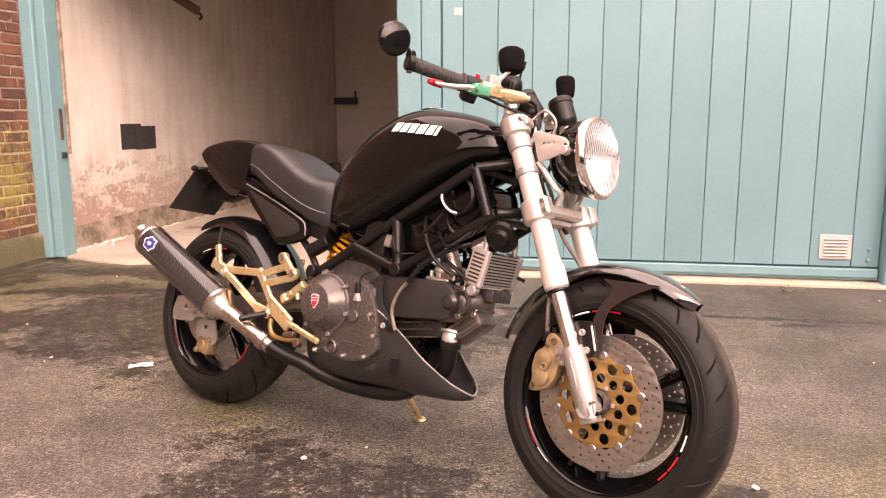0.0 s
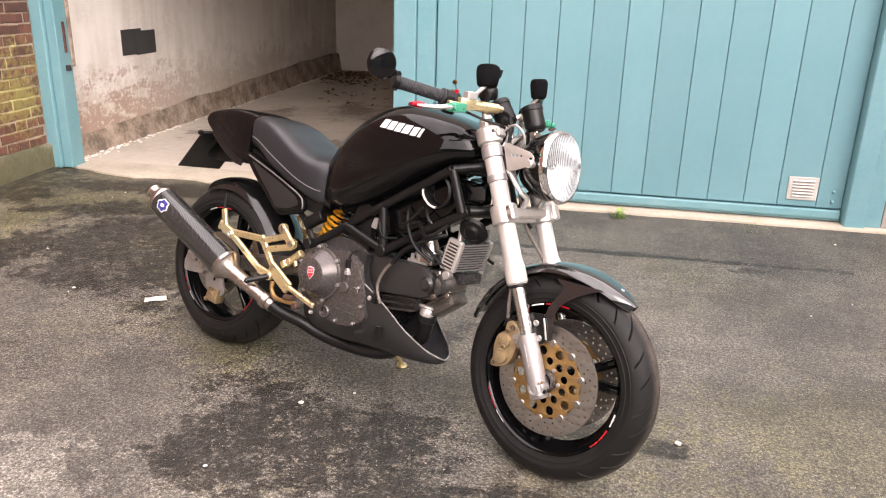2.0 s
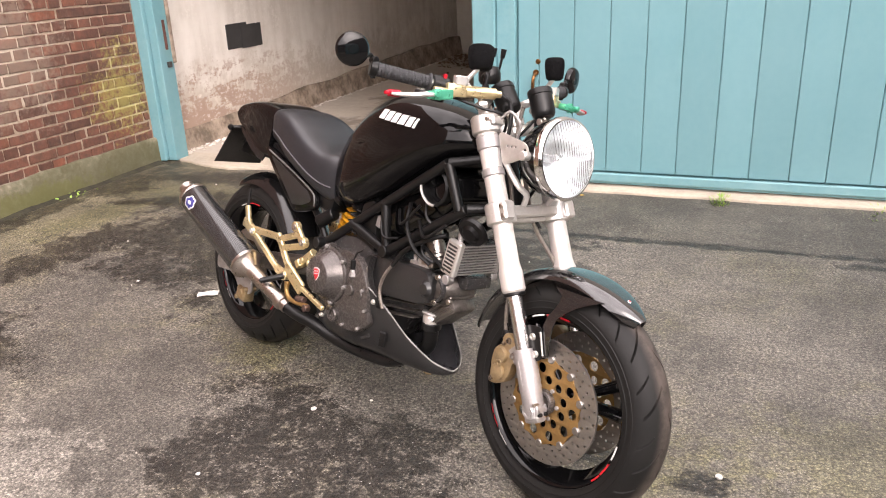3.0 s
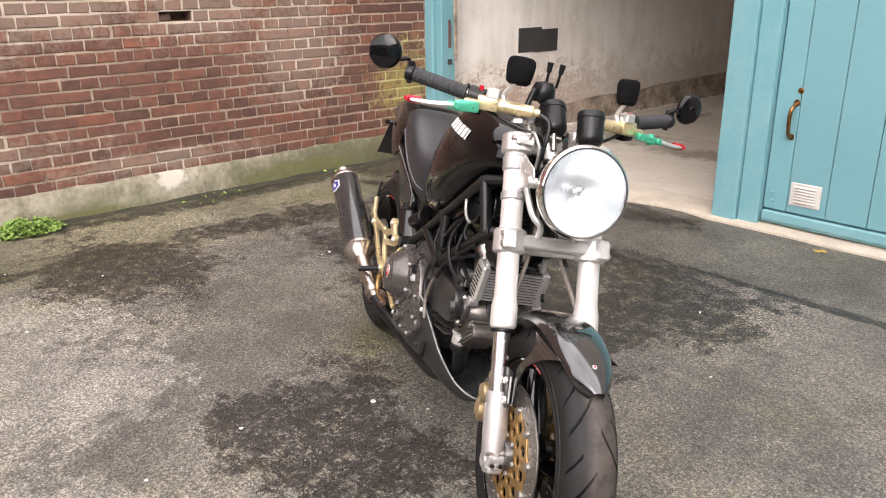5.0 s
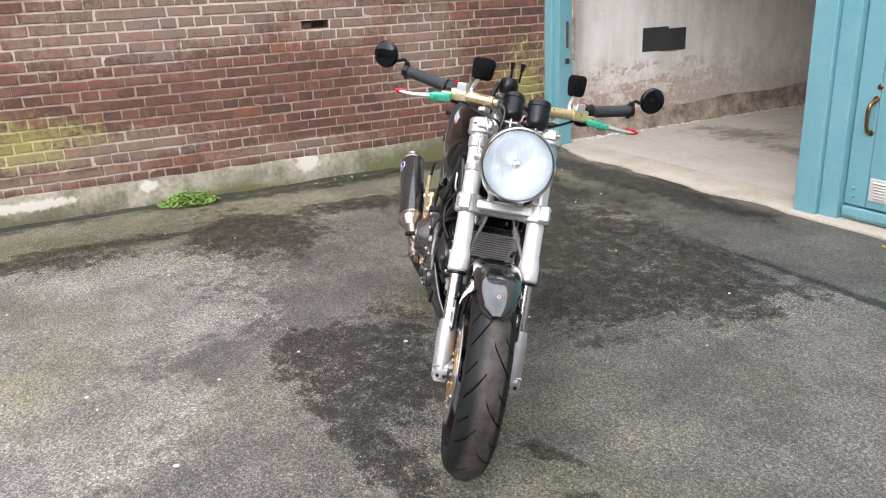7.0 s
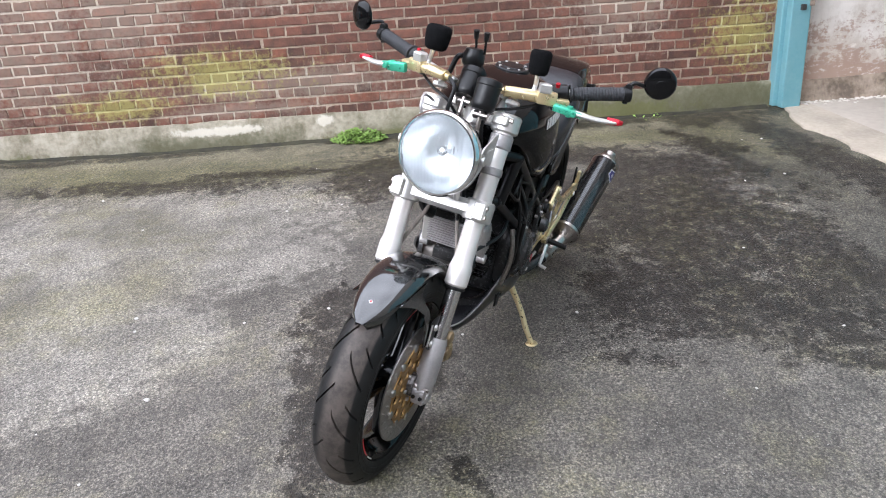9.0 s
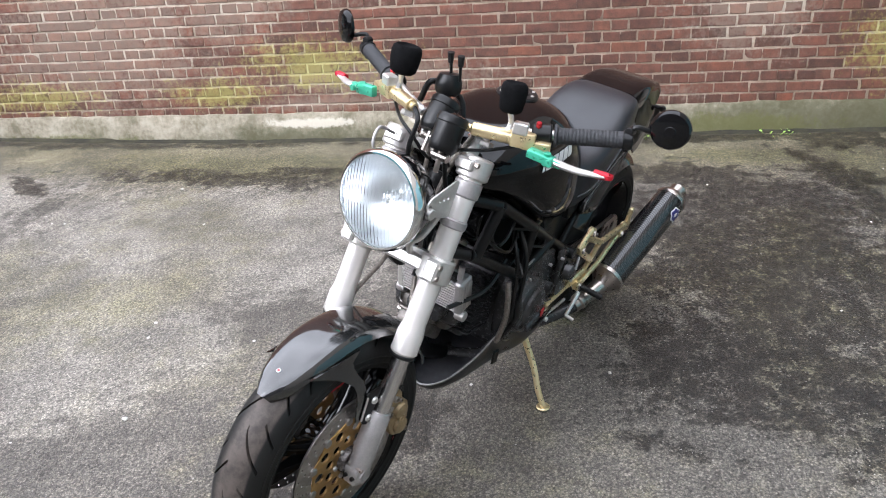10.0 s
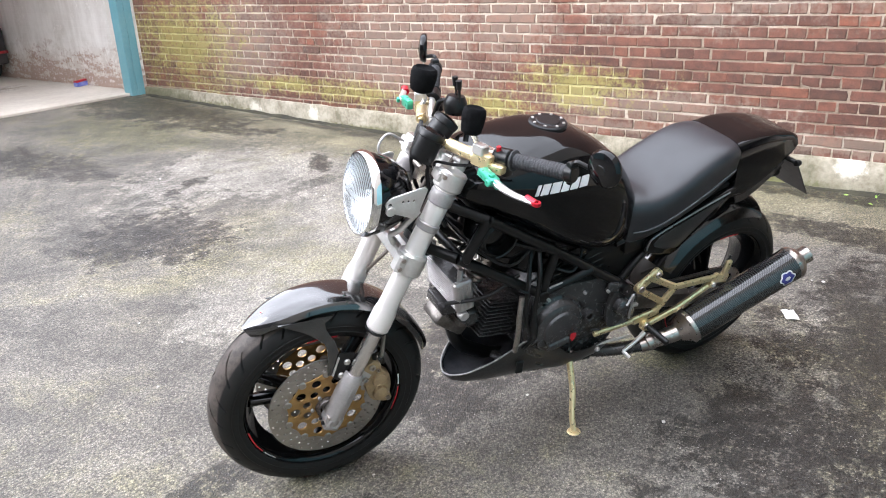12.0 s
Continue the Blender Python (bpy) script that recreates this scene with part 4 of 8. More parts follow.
SOIL_BLACK = surface("black_plastic", (0.012, 0.012, 0.013), (0.02, 0.02, 0.02), rough=0.45, scale=6)
DARK_RED = surface("dark_red_paint", (0.30, 0.012, 0.016), (0.22, 0.01, 0.014), rough=0.3, scale=5)


def scrap(name, x, y, size, turn, material, label):
    rnd = random.Random(int(x * 100))
    bm = bmesh.new()
    bmesh.ops.create_grid(bm, x_segments=4, y_segments=3, size=1)
    for v in bm.verts:
        v.co = Vector((v.co.x * size[0], v.co.y * size[1], 0.003 + rnd.uniform(0, 0.005)))
    bmesh.ops.solidify(bm, geom=bm.faces[:], thickness=0.0008)
    bm.transform(Matrix.Translation((x, y, 0.002)) @ Matrix.Rotation(turn, 4, "Z"))
    return tagged(finish(name, bm, material), label, "litter")


scrap("paper_scrap", -1.90, 3.12, (0.046, 0.025), 0.5, PAPER, "torn scrap of white paper on the asphalt")
pack = thing("crushed_pack", Matrix.Translation((-3.80, -5.36, 0.18)) @ Matrix.Rotation(0.3, 4, "Z"), "crushed blue and red drinks pack on the concrete", "litter")
part("carton", box(-0.085, 0.085, -0.035, 0.035, 0.0, 0.052, 0.010, 2), surface("blue_carton", (0.05, 0.09, 0.50), (0.35, 0.38, 0.62), rough=0.35, scale=9), pack, "blue and white carton")
part("flap", at(box(-0.075, 0.080, -0.030, 0.032, 0.0, 0.022, 0.006, 2), Matrix.Translation((0.004, 0.0, 0.053)) @ Matrix.Rotation(0.06, 4, "Y")), surface("red_carton", (0.55, 0.03, 0.04), (0.42, 0.02, 0.03), rough=0.35, scale=9), pack, "red flap")
# tail of an unidentified vehicle parked inside the far garage, its shape made up
trailer = thing("parked_vehicle", Matrix.Translation((-2.80, -7.0, 0.178)), "rear of a dark vehicle with red trim in the far garage", "trailer")
part("body", box(-1.00, 0.95, -1.5, 0.0, 0.20, 0.66, 0.03, 2), SOIL_BLACK, trailer, "black lower body")
part("cover", box(-1.00, 0.95, -1.5, -0.01, 0.663, 1.15, 0.06, 3), DARK_RED, trailer, "dark red upper cover")
part("trim", box(-1.01, 0.96, -1.2, 0.012, 0.335, 0.372, 0.01), DARK_RED, trailer, "red trim strip")
for wx in (-0.90, 0.85):
    wheel = part("wheel", at(lathe([(0.11, -0.06), (0.20, -0.07), (0.235, -0.05), (0.245, 0.0), (0.235, 0.05), (0.20, 0.07), (0.11, 0.06)], 32, closed=True), Matrix.Translation((wx, -0.35, 0.247)) @ Matrix.Rotation(radians(90), 4, "Z")), SOIL_BLACK, trailer, "black tyre")
    part("rim", at(lathe([(0.0, -0.03), (0.06, -0.03), (0.115, -0.05), (0.115, 0.05), (0.0, 0.03)], 24), Matrix.Translation((wx, -0.35, 0.247)) @ Matrix.Rotation(radians(90), 4, "Z")), DARKSTEEL, wheel)
scrap("dry_leaf", -0.62, 4.98, (0.03, 0.018), 0.8, surface("yellow_leaf", (0.5, 0.33, 0.05), rough=0.6), "yellow fallen leaf on the doorstep")


def pebble_mesh():
    bm = bmesh.new()
    bmesh.ops.create_icosphere(bm, subdivisions=2, radius=1)
    for v in bm.verts:
        v.co *= 1 + 0.25 * noise.noise(v.co * 1.7)
        v.co.z *= 0.6
    return bm


STONE = surface("pale_pebble", (0.62, 0.60, 0.56), (0.45, 0.43, 0.4), rough=0.7, scale=40)
rnd = random.Random(11)
spots = [(-0.97, 2.43, 0.010), (-0.56, 1.46, 0.012), (-1.18, 1.25, 0.009), (-0.9, 2.98, 0.008), (0.28, 2.46, 0.012)]
spots += [(rnd.uniform(-3.2, 1.4), rnd.uniform(-1.5, 4.8), rnd.uniform(0.004, 0.008)) for _ in range(45)]
first = None
for x, y, r in spots:
    m = Matrix.Translation((x, y, rise(y) + 0.4 * r)) @ Matrix.Rotation(rnd.uniform(0, 6), 4, "Z") @ Matrix.Diagonal((r, r * rnd.uniform(0.6, 1), r * 0.8, 1))
    if first is None:
        first = tagged(finish("pebble", pebble_mesh(), STONE), "small pale pebble on the asphalt", "pebble", "pebbles on the yard")
        first.matrix_world = m
    else:
        p = new("pebble", first.data)
        p.matrix_world = m
        tagged(p, "small pale pebble on the asphalt", "pebble", "pebbles on the yard")

# ---- the motorcycle ----
# its own axes: x ahead, y to its left, z up in its leaning plane; the origin lies under the front axle
BIKE = Matrix.Translation((-0.1295, 2.206, 0.0)) @ Matrix.Rotation(radians(-25.5), 4, "Z") @ Matrix.Rotation(radians(-13.95), 4, "X")
STEER_TURN = -4.0
BLACK = surface("black_paint", (0.003, 0.003, 0.0034), (0.005, 0.005, 0.0054), rough=0.06, scale=5, fine=40, spread=0.02, bump=0, spec=0.32)
SATIN = surface("satin_black", (0.005, 0.005, 0.0055), (0.009, 0.009, 0.009), rough=0.32, scale=9, fine=80, bump=0.08, spec=0.3)


def dusty_tread(name, centre, edge, wide, dust):
    """Rubber with road dust worn into the crown of the tread."""
    m = surface(name, (0.008, 0.008, 0.008), (0.014, 0.0135, 0.013), rough=0.55, scale=6, fine=70, bump=0.12, spec=0.25)
    N = Nodes(m)
    N.pos = N.n.new("ShaderNodeTexCoord").outputs["Object"]
    away = N.n.new("ShaderNodeVectorMath")
    away.operation = "SUBTRACT"
    away.inputs[1].default_value = tuple(centre)
    N.k.new(N.pos, away.inputs[0])
    sep = N.n.new("ShaderNodeSeparateXYZ")
    N.k.new(away.outputs[0], sep.inputs[0])
    rad = N.calc("SQRT", N.add(N.mul(sep.outputs[0], sep.outputs[0]), N.mul(sep.outputs[2], sep.outputs[2])))
    crown = N.mul(N.ranged(rad, edge, edge + 0.004), N.ranged(N.calc("ABSOLUTE", N.add(sep.outputs[1], N.mul(N.noisy(9, 5, 0.6), 0.02), -0.01)), wide, wide * 0.55))
    old = N.bsdf.inputs["Base Color"].links[0].from_socket
    N.k.new(N.tone(old, dust, N.mul(crown, N.ranged(N.noisy(22, 6, 0.7), 0.3, 0.65, 0.35, 1.0))), N.bsdf.inputs["Base Color"])
    return m


TREAD_FRONT = dusty_tread("dusty_front_tyre", (-0.014, 0, 0.303), 0.2865, 0.056, (0.085, 0.070, 0.061))
TREAD_REAR = dusty_tread("dusty_rear_tyre", (-1.443, 0, 0.314), 0.292, 0.05, (0.034, 0.028, 0.024))
LEATHER = surface("black_vinyl", (0.015, 0.016, 0.019), (0.024, 0.025, 0.029), rough=0.34, scale=8, fine=260, bump=0.2, spread=0.05)
CARBON = carbon("carbon_weave", rough=0.12, coat=0.25, size=420.0, light=0.016)
CARBON_FENDER = carbon("carbon_fender_weave", rough=0.12, coat=1.0, size=420.0, light=0.028)
CARBON_FENDER.node_tree.nodes["Principled BSDF"].inputs["Coat IOR"].default_value = 1.6
CARBON_PIPE = carbon("carbon_silencer_weave", rough=0.16, coat=0.35, size=270.0, light=0.085)
CARBON_DULL = carbon("carbon_weave_dull", rough=0.34, coat=0.2, size=420.0, light=0.055)
ALU = surface("brushed_aluminium", (0.74, 0.72, 0.695), (0.60, 0.58, 0.555), rough=0.33, metal=0.72, scale=12, fine=120, bump=0.06)
ALU_GREY = surface("sandcast_grey_alloy", (0.50, 0.475, 0.47), (0.40, 0.38, 0.375), rough=0.48, metal=0.7, scale=14, fine=160, bump=0.2)
FORKSILVER = surface("champagne_fork_tube", (0.82, 0.78, 0.745), (0.80, 0.76, 0.725), rough=0.30, metal=0.5, scale=9, fine=90, spread=0.03, bump=0)
SLIDER = surface("polished_slider_steel", (0.68, 0.66, 0.65), (0.60, 0.58, 0.57), rough=0.24, metal=1.0, spread=0.03, scale=14, fine=90, bump=0)
CHROME = surface("chrome", (0.85, 0.85, 0.86), (0.8, 0.8, 0.8), rough=0.07, metal=1.0, spread=0.03, bump=0)
STEEL = surface("heat_tinted_steel", (0.55, 0.50, 0.46), (0.36, 0.31, 0.28), rough=0.3, metal=1.0, scale=9, fine=60, bump=0.05)
DISCSTEEL = surface("brake_rotor_steel", (0.42, 0.40, 0.38), (0.34, 0.32, 0.30), rough=0.34, metal=0.95, scale=20, fine=180, bump=0.1)
GOLD = surface("gold_anodised", (0.80, 0.66, 0.39), (0.70, 0.56, 0.31), rough=0.30, metal=0.75, scale=12, fine=90, bump=0.06)
GOLD_DARK = surface("bronze_anodised", (0.44, 0.27, 0.10), (0.33, 0.20, 0.08), rough=0.42, metal=0.75, scale=12, fine=90, bump=0.1)
CALIPER = surface("tarnished_gold_caliper", (0.46, 0.34, 0.19), (0.27, 0.20, 0.12), rough=0.42, metal=0.6, scale=25, fine=120, bump=0.2)
HEAD_ALLOY = surface("oily_cast_alloy", (0.20, 0.180, 0.165), (0.085, 0.075, 0.067), rough=0.32, metal=0.7, scale=22, fine=140, bump=0.25)
ENGINE = surface("grey_engine_paint", (0.125, 0.112, 0.106), (0.080, 0.072, 0.068), rough=0.27, metal=0.55, scale=10, fine=120, bump=0.15)
ENGINE_DARK = surface("black_engine_paint", (0.034, 0.033, 0.034), (0.054, 0.052, 0.052), rough=0.25, metal=0.2, scale=10, fine=90, bump=0.2)
RED = surface("red_anodised", (0.55, 0.012, 0.03), (0.42, 0.01, 0.02), rough=0.3, metal=0.4, bump=0)
GREEN = surface("green_anodised", (0.09, 0.50, 0.32), (0.06, 0.41, 0.26), rough=0.3, metal=0.45, bump=0)
WHITE = surface("white_decal", (0.75, 0.74, 0.73), (0.68, 0.67, 0.66), rough=0.35, bump=0)
REDDECAL = surface("red_decal", (0.55, 0.015, 0.025), (0.48, 0.012, 0.02), rough=0.3, bump=0)
BLUEDECAL = surface("blue_decal", (0.035, 0.035, 0.22), (0.03, 0.03, 0.17), rough=0.3, bump=0)
YELLOW = surface("yellow_spring_paint", (0.85, 0.40, 0.02), (0.75, 0.32, 0.02), rough=0.35, bump=0)
FOAM = surface("black_towelling", (0.004, 0.004, 0.0045), (0.009, 0.009, 0.0095), rough=1.0, scale=40, fine=300, bump=0.9, spec=0.08)
LENS = clear_glass("headlamp_glass", ior=1.22)
WIRE = surface("brown_wire", (0.35, 0.10, 0.05), (0.5, 0.45, 0.4), rough=0.5, scale=60, bump=0)
REDLENS = surface("tail_light_lens", (0.035, 0.004, 0.005), (0.02, 0.005, 0.006), rough=0.15, bump=0)

bike = thing("motorcycle", BIKE, "black naked motorcycle with gold rearsets, leaning on its side stand", "motorcycle")

AXIS_TOP, AXIS_DIR = Vector((-0.392, 0, 0.955)), Vector((0.412, 0, -0.911)).normalized()
STEER = Matrix.Translation(AXIS_TOP) @ Matrix.Rotation(radians(STEER_TURN), 4, -AXIS_DIR) @ Matrix.Translation(-AXIS_TOP)


def front(name, bm, material, parent=bike, label="", sharp=35):
    """A part of the steered front end."""
    bm.transform(STEER)
    return part(name, bm, material, parent, label, sharp)


# -- wheels --
def tyre_mesh(R, W, crown, repeat, rear):
    """A treaded tyre about the y axis; swept grooves are cut into its crown along the lines of its own net."""
    n, half, inner_r = 40, W / 2, 0.222
    # one repeat of the pattern: place round the wheel, cut of the long and of the short groove
    steps = [(0.0, 0, 0), (0.005, 1, 0), (0.062, 1, 0), (0.067, 0, 0), (0.17, 0, 0), (0.30, 0, 0), (0.43, 0, 0), (0.50, 0, 0), (0.505, 0, 1), (0.548, 0, 1), (0.553, 0, 0), (0.66, 0, 0), (0.78, 0, 0), (0.9, 0, 0)]
    sweep = 1.0 if rear else -0.85
    fade = lambda u, lo, hi: max(0.0, min(1.0, (u - lo) / 0.05, (hi - u) / 0.05))
    rings = []
    for j in range(repeat):
        for f, long_cut, short_cut in steps:
            ring = []
            for i in range(n + 1):
                q = -1 + 2 * i / n
                a, u = q * 1.32, abs(q)
                y, r = half * math.sin(a) / math.sin(1.32), R - crown * (1 - math.cos(a))
                shift = sweep * u * (1.25 - 0.45 * u) - 0.5 * max(0.0, min(1.0, (q + 0.06) / 0.12))
                t = math.tau * (j + f + shift) / repeat
                r -= 0.0100 * (long_cut * fade(u, 0.07, 0.74) + short_cut * fade(u, 0.42, 0.86))
                ring.append((r * math.cos(t), y, r * math.sin(t)))
            r_edge = R - crown * (1 - math.cos(1.32))
            side = []
            for g in (0.10, 0.14, 0.30, 0.55, 0.60, 0.80, 1.0):
                rr = r_edge + (inner_r - r_edge) * g
                lip = 0.0016 if g in (0.14, 0.60) else 0.0
                side.append((rr, half * (1 - 0.02 * g) * (1.0 if g < 0.6 else 1.0 - 0.12 * (g - 0.55)) + lip))
            for sgn, rows in ((1, side), (-1, side[::-1])):
                t = math.tau * (j + f + (sweep * 0.8 - 0.5 * (sgn > 0))) / repeat
                ring += [(rr * math.cos(t), sgn * y, rr * math.sin(t)) for rr, y in rows]
            rings.append(ring)
    return loft(rings, cap=False, closed=True)


def spoke_rim(W, spokes, turn):
    """Rim barrel, hub and broad hollow spokes."""
    h = W / 2
    barrel = lathe([(0.226, -h + 0.012), (0.229, -h + 0.004), (0.219, -h + 0.001), (0.212, -h + 0.006), (0.206, -h + 0.022), (0.192, -h + 0.045), (0.186, 0), (0.192, h - 0.045),
                    (0.206, h - 0.022), (0.212, h - 0.006), (0.219, h - 0.001), (0.229, h - 0.004), (0.226, h - 0.012), (0.205, h - 0.05), (0.2, 0), (0.205, -h + 0.05)], 96, closed=True)
    hub = lathe([(0.0, -0.05), (0.032, -0.05), (0.036, -0.046), (0.04, -0.03), (0.05, 0), (0.04, 0.03), (0.036, 0.046), (0.032, 0.05), (0, 0.05)], 32)
    arms = []
    for i in range(spokes):
        for sgn in (-1, 1):
            a = turn + math.tau * i / spokes
            rings = []
            for f in (0, 0.15, 0.35, 0.6, 0.85, 1.0):
                r = 0.036 + (0.192 - 0.036) * f
                off = sgn * (0.012 + 0.030 * f ** 1.6)
                w, d = 0.011 + 0.006 * f, 0.030 - 0.008 * f
                ring = []
                for q in range(10):
                    b = math.tau * q / 10
                    p = Vector((r, d * math.sin(b), off + w * math.cos(b)))
                    ring.append(Matrix.Rotation(-a, 4, "Y") @ p)
                rings.append(ring)
            arms.append(loft(rings))
    return barrel, hub, arms


def rim_decal(side, a0, a1, r, h):
    """A sticker bar on the rim flange between two angles in degrees."""
    bm = bmesh.new()
    prev = None
    for i in range(13):
        a = radians(a0 + (a1 - a0) * i / 12)
        v = [bm.verts.new((rr * math.cos(a), side * yy, rr * math.sin(a))) for rr, yy in ((r - 0.0021, h + 0.0008), (r + 0.0021, h - 0.0002))]
        if prev:
            bm.faces.new((prev[0], prev[1], v[1], v[0]))
        prev = v
    return bm


STICKERS = {-1: [("r", 84, 92), ("r", 93, 104), ("w", 106, 117), ("r", -42, -34), ("r", -33, -22), ("w", -18.5, -8), ("r", 204, 211), ("r", 212, 221), ("w", 223.5, 235)],
            1: [("r", -12, -35), ("w", -37, -48), ("r", 205, 183), ("w", 181, 171), ("r", 78, 100)]}


def rotor(R, inner, holes, seg=96, thick=0.005):
    pts = []
    for ring_r, cnt, ph in holes:
        for i in range(cnt):
            a = math.tau * (i + ph) / cnt
            pts.append((ring_r * math.cos(a), ring_r * math.sin(a), 0.0036))
    out = [(r[0], r[1]) for r in circle(R, seg)]
    cu_holes = pts + [(0, 0, inner)]
    return plate(out, thick, cu_holes, 0.0004, round_seg=10 if len(pts) > 3 else 64)


def carrier(R, big):
    """Scalloped disc carrier with a ring of large round holes."""
    out = []
    for i in range(180):
        a = math.tau * i / 180
        out.append(((R - 0.004 * math.cos(10 * a)) * math.cos(a), (R - 0.004 * math.cos(10 * a)) * math.sin(a)))
    hs = [(big[0] * math.cos(math.tau * i / big[1]), big[0] * math.sin(math.tau * i / big[1]), big[2]) for i in range(big[1])]
    hs += [(big[3] * math.cos(math.tau * (i + 0.5) / big[1]), big[3] * math.sin(math.tau * (i + 0.5) / big[1]), big[4]) for i in range(big[1])]
    return plate(out, 0.006, hs + [(0, 0, 0.034)], 0.001, round_seg=20)


FRONT_AXLE, REAR_AXLE = Vector((-0.014, 0, 0.303)), Vector((-1.443, 0, 0.314))
FA, RA = Matrix.Translation(FRONT_AXLE), Matrix.Translation(REAR_AXLE)


barrel, hub, arms = spoke_rim(0.105, 3, radians(18))
fw = front("front_wheel", at(barrel, FA), BLACK, bike, "gloss black cast three-spoke front wheel")
front("hub", at(hub, FA), BLACK, fw)
for a in arms:
    front("spoke", at(a, FA), BLACK, fw)
front("tyre", at(tyre_mesh(0.304, 0.122, 0.062, 13, False), FA), TREAD_FRONT, fw, "black treaded road tyre")
for s in (-1, 1):
    front("brake_rotor", at(rotor(0.160, 0.112, [(0.152, 30, 0), (0.137, 30, 0.5), (0.123, 30, 0.2)]), FA @ Matrix.Translation((0, s * 0.068, 0))), DISCSTEEL, fw, "drilled steel brake rotor")
    front("rotor_carrier", at(carrier(0.109, (0.0865, 10, 0.0142, 0.0575, 0.0122)), FA @ Matrix.Translation((0, s * 0.070, 0))), GOLD_DARK, fw, "gold anodised rotor carrier")
    for i in range(10):
        a = math.tau * (i + 0.5) / 10
        front("rotor_button", at(lathe([(0, 0.006), (0.0080, 0.006), (0.0105, 0.004), (0.0105, -0.004)], 16, Matrix.Diagonal((1, s, 1, 1))), FA @ Matrix.Translation((0.1115 * math.cos(a), s * 0.0705, 0.1115 * math.sin(a)))), DISCSTEEL, fw)
    for tone, a0, a1 in STICKERS[s]:
        front("rim_sticker", at(rim_decal(s, a0, a1, 0.2165, 0.0535), FA), REDDECAL if tone == "r" else WHITE, fw, "red stripe sticker" if tone == "r" else "white stripe sticker")
for s in (-1, 1):
    fl = front("hub_flange", at(lathe([(0.022, 0.008), (0.023, 0.012), (0.030, 0.012), (0.032, 0.009), (0.033, -0.012)], 32, Matrix.Diagonal((1, s, 1, 1))), FA @ Matrix.Translation((0, s * 0.076, 0))), ENGINE, fw)
    front("axle_end", at(lathe([(0.0, -0.006), (0.0085, -0.006), (0.0085, 0.000), (0.010, 0.002), (0.0135, 0.002), (0.015, -0.002), (0.015, -0.024)], 28, Matrix.Diagonal((1, s, 1, 1))), FA @ Matrix.Translation((0, s * 0.104, 0))), STEEL, fw, "hollow steel axle end")
    for i in range(6):
        a = math.tau * i / 6
        front("flange_bolt", at(rod((0.042 * math.cos(a), s * 0.074, 0.042 * math.sin(a)), (0.042 * math.cos(a), s * 0.080, 0.042 * math.sin(a)), 0.0055, 8), FA), ALU_GREY, fw)

barrel, hub, arms = spoke_rim(0.15, 3, radians(75))
rw = part("rear_wheel", at(barrel, RA), BLACK, bike, "gloss black cast three-spoke rear wheel")
part("hub", at(hub, RA), BLACK, rw)
for a in arms:
    part("spoke", at(a, RA), BLACK, rw)
part("tyre", at(tyre_mesh(0.314, 0.172, 0.078, 13, True), RA), TREAD_REAR, rw, "broad black treaded rear tyre")
part("brake_rotor", at(rotor(0.122, 0.085, [(0.114, 26, 0), (0.100, 26, 0.5)]), RA @ Matrix.Translation((0, -0.085, 0))), DISCSTEEL, rw, "drilled steel rear brake rotor")
part("rotor_carrier", at(lathe([(0.088, -0.003), (0.088, 0.003), (0.05, 0.004), (0.03, 0.01), (0.03, -0.003)], 40, closed=True), RA @ Matrix.Translation((0, -0.083, 0))), BLACK, rw)
for s in (-1, 1):
    for tone, a0, a1 in STICKERS[s]:
        part("rim_sticker", at(rim_decal(s, a0, a1, 0.2165, 0.076), RA), REDDECAL if tone == "r" else WHITE, rw, "red stripe sticker" if tone == "r" else "white stripe sticker")
part("axle_nut", rod(REAR_AXLE + Vector((0, -0.14, 0)), REAR_AXLE + Vector((0, 0.14, 0)), 0.014), ALU_GREY, rw)
teeth = []
for i in range(84):
    a = math.tau * i / 84
    r = 0.096 + (0.006 if i % 2 else 0)
    teeth.append((r * math.cos(a), r * math.sin(a)))
part("sprocket", at(plate(teeth, 0.006, [(0.06 * math.cos(math.tau * i / 6), 0.06 * math.sin(math.tau * i / 6), 0.018) for i in range(6)] + [(0, 0, 0.03)]), RA @ Matrix.Translation((0, 0.095, 0))), STEEL, rw)

# -- fork --


def on_fork(z, y=0.0, fwd=0.0):
    """A point on a fork leg's line at a height."""
    return Vector((-0.025 - (z - 0.30) * 0.412 / 0.911, y, z)) + Vector((0.911, 0, 0.412)) * fwd


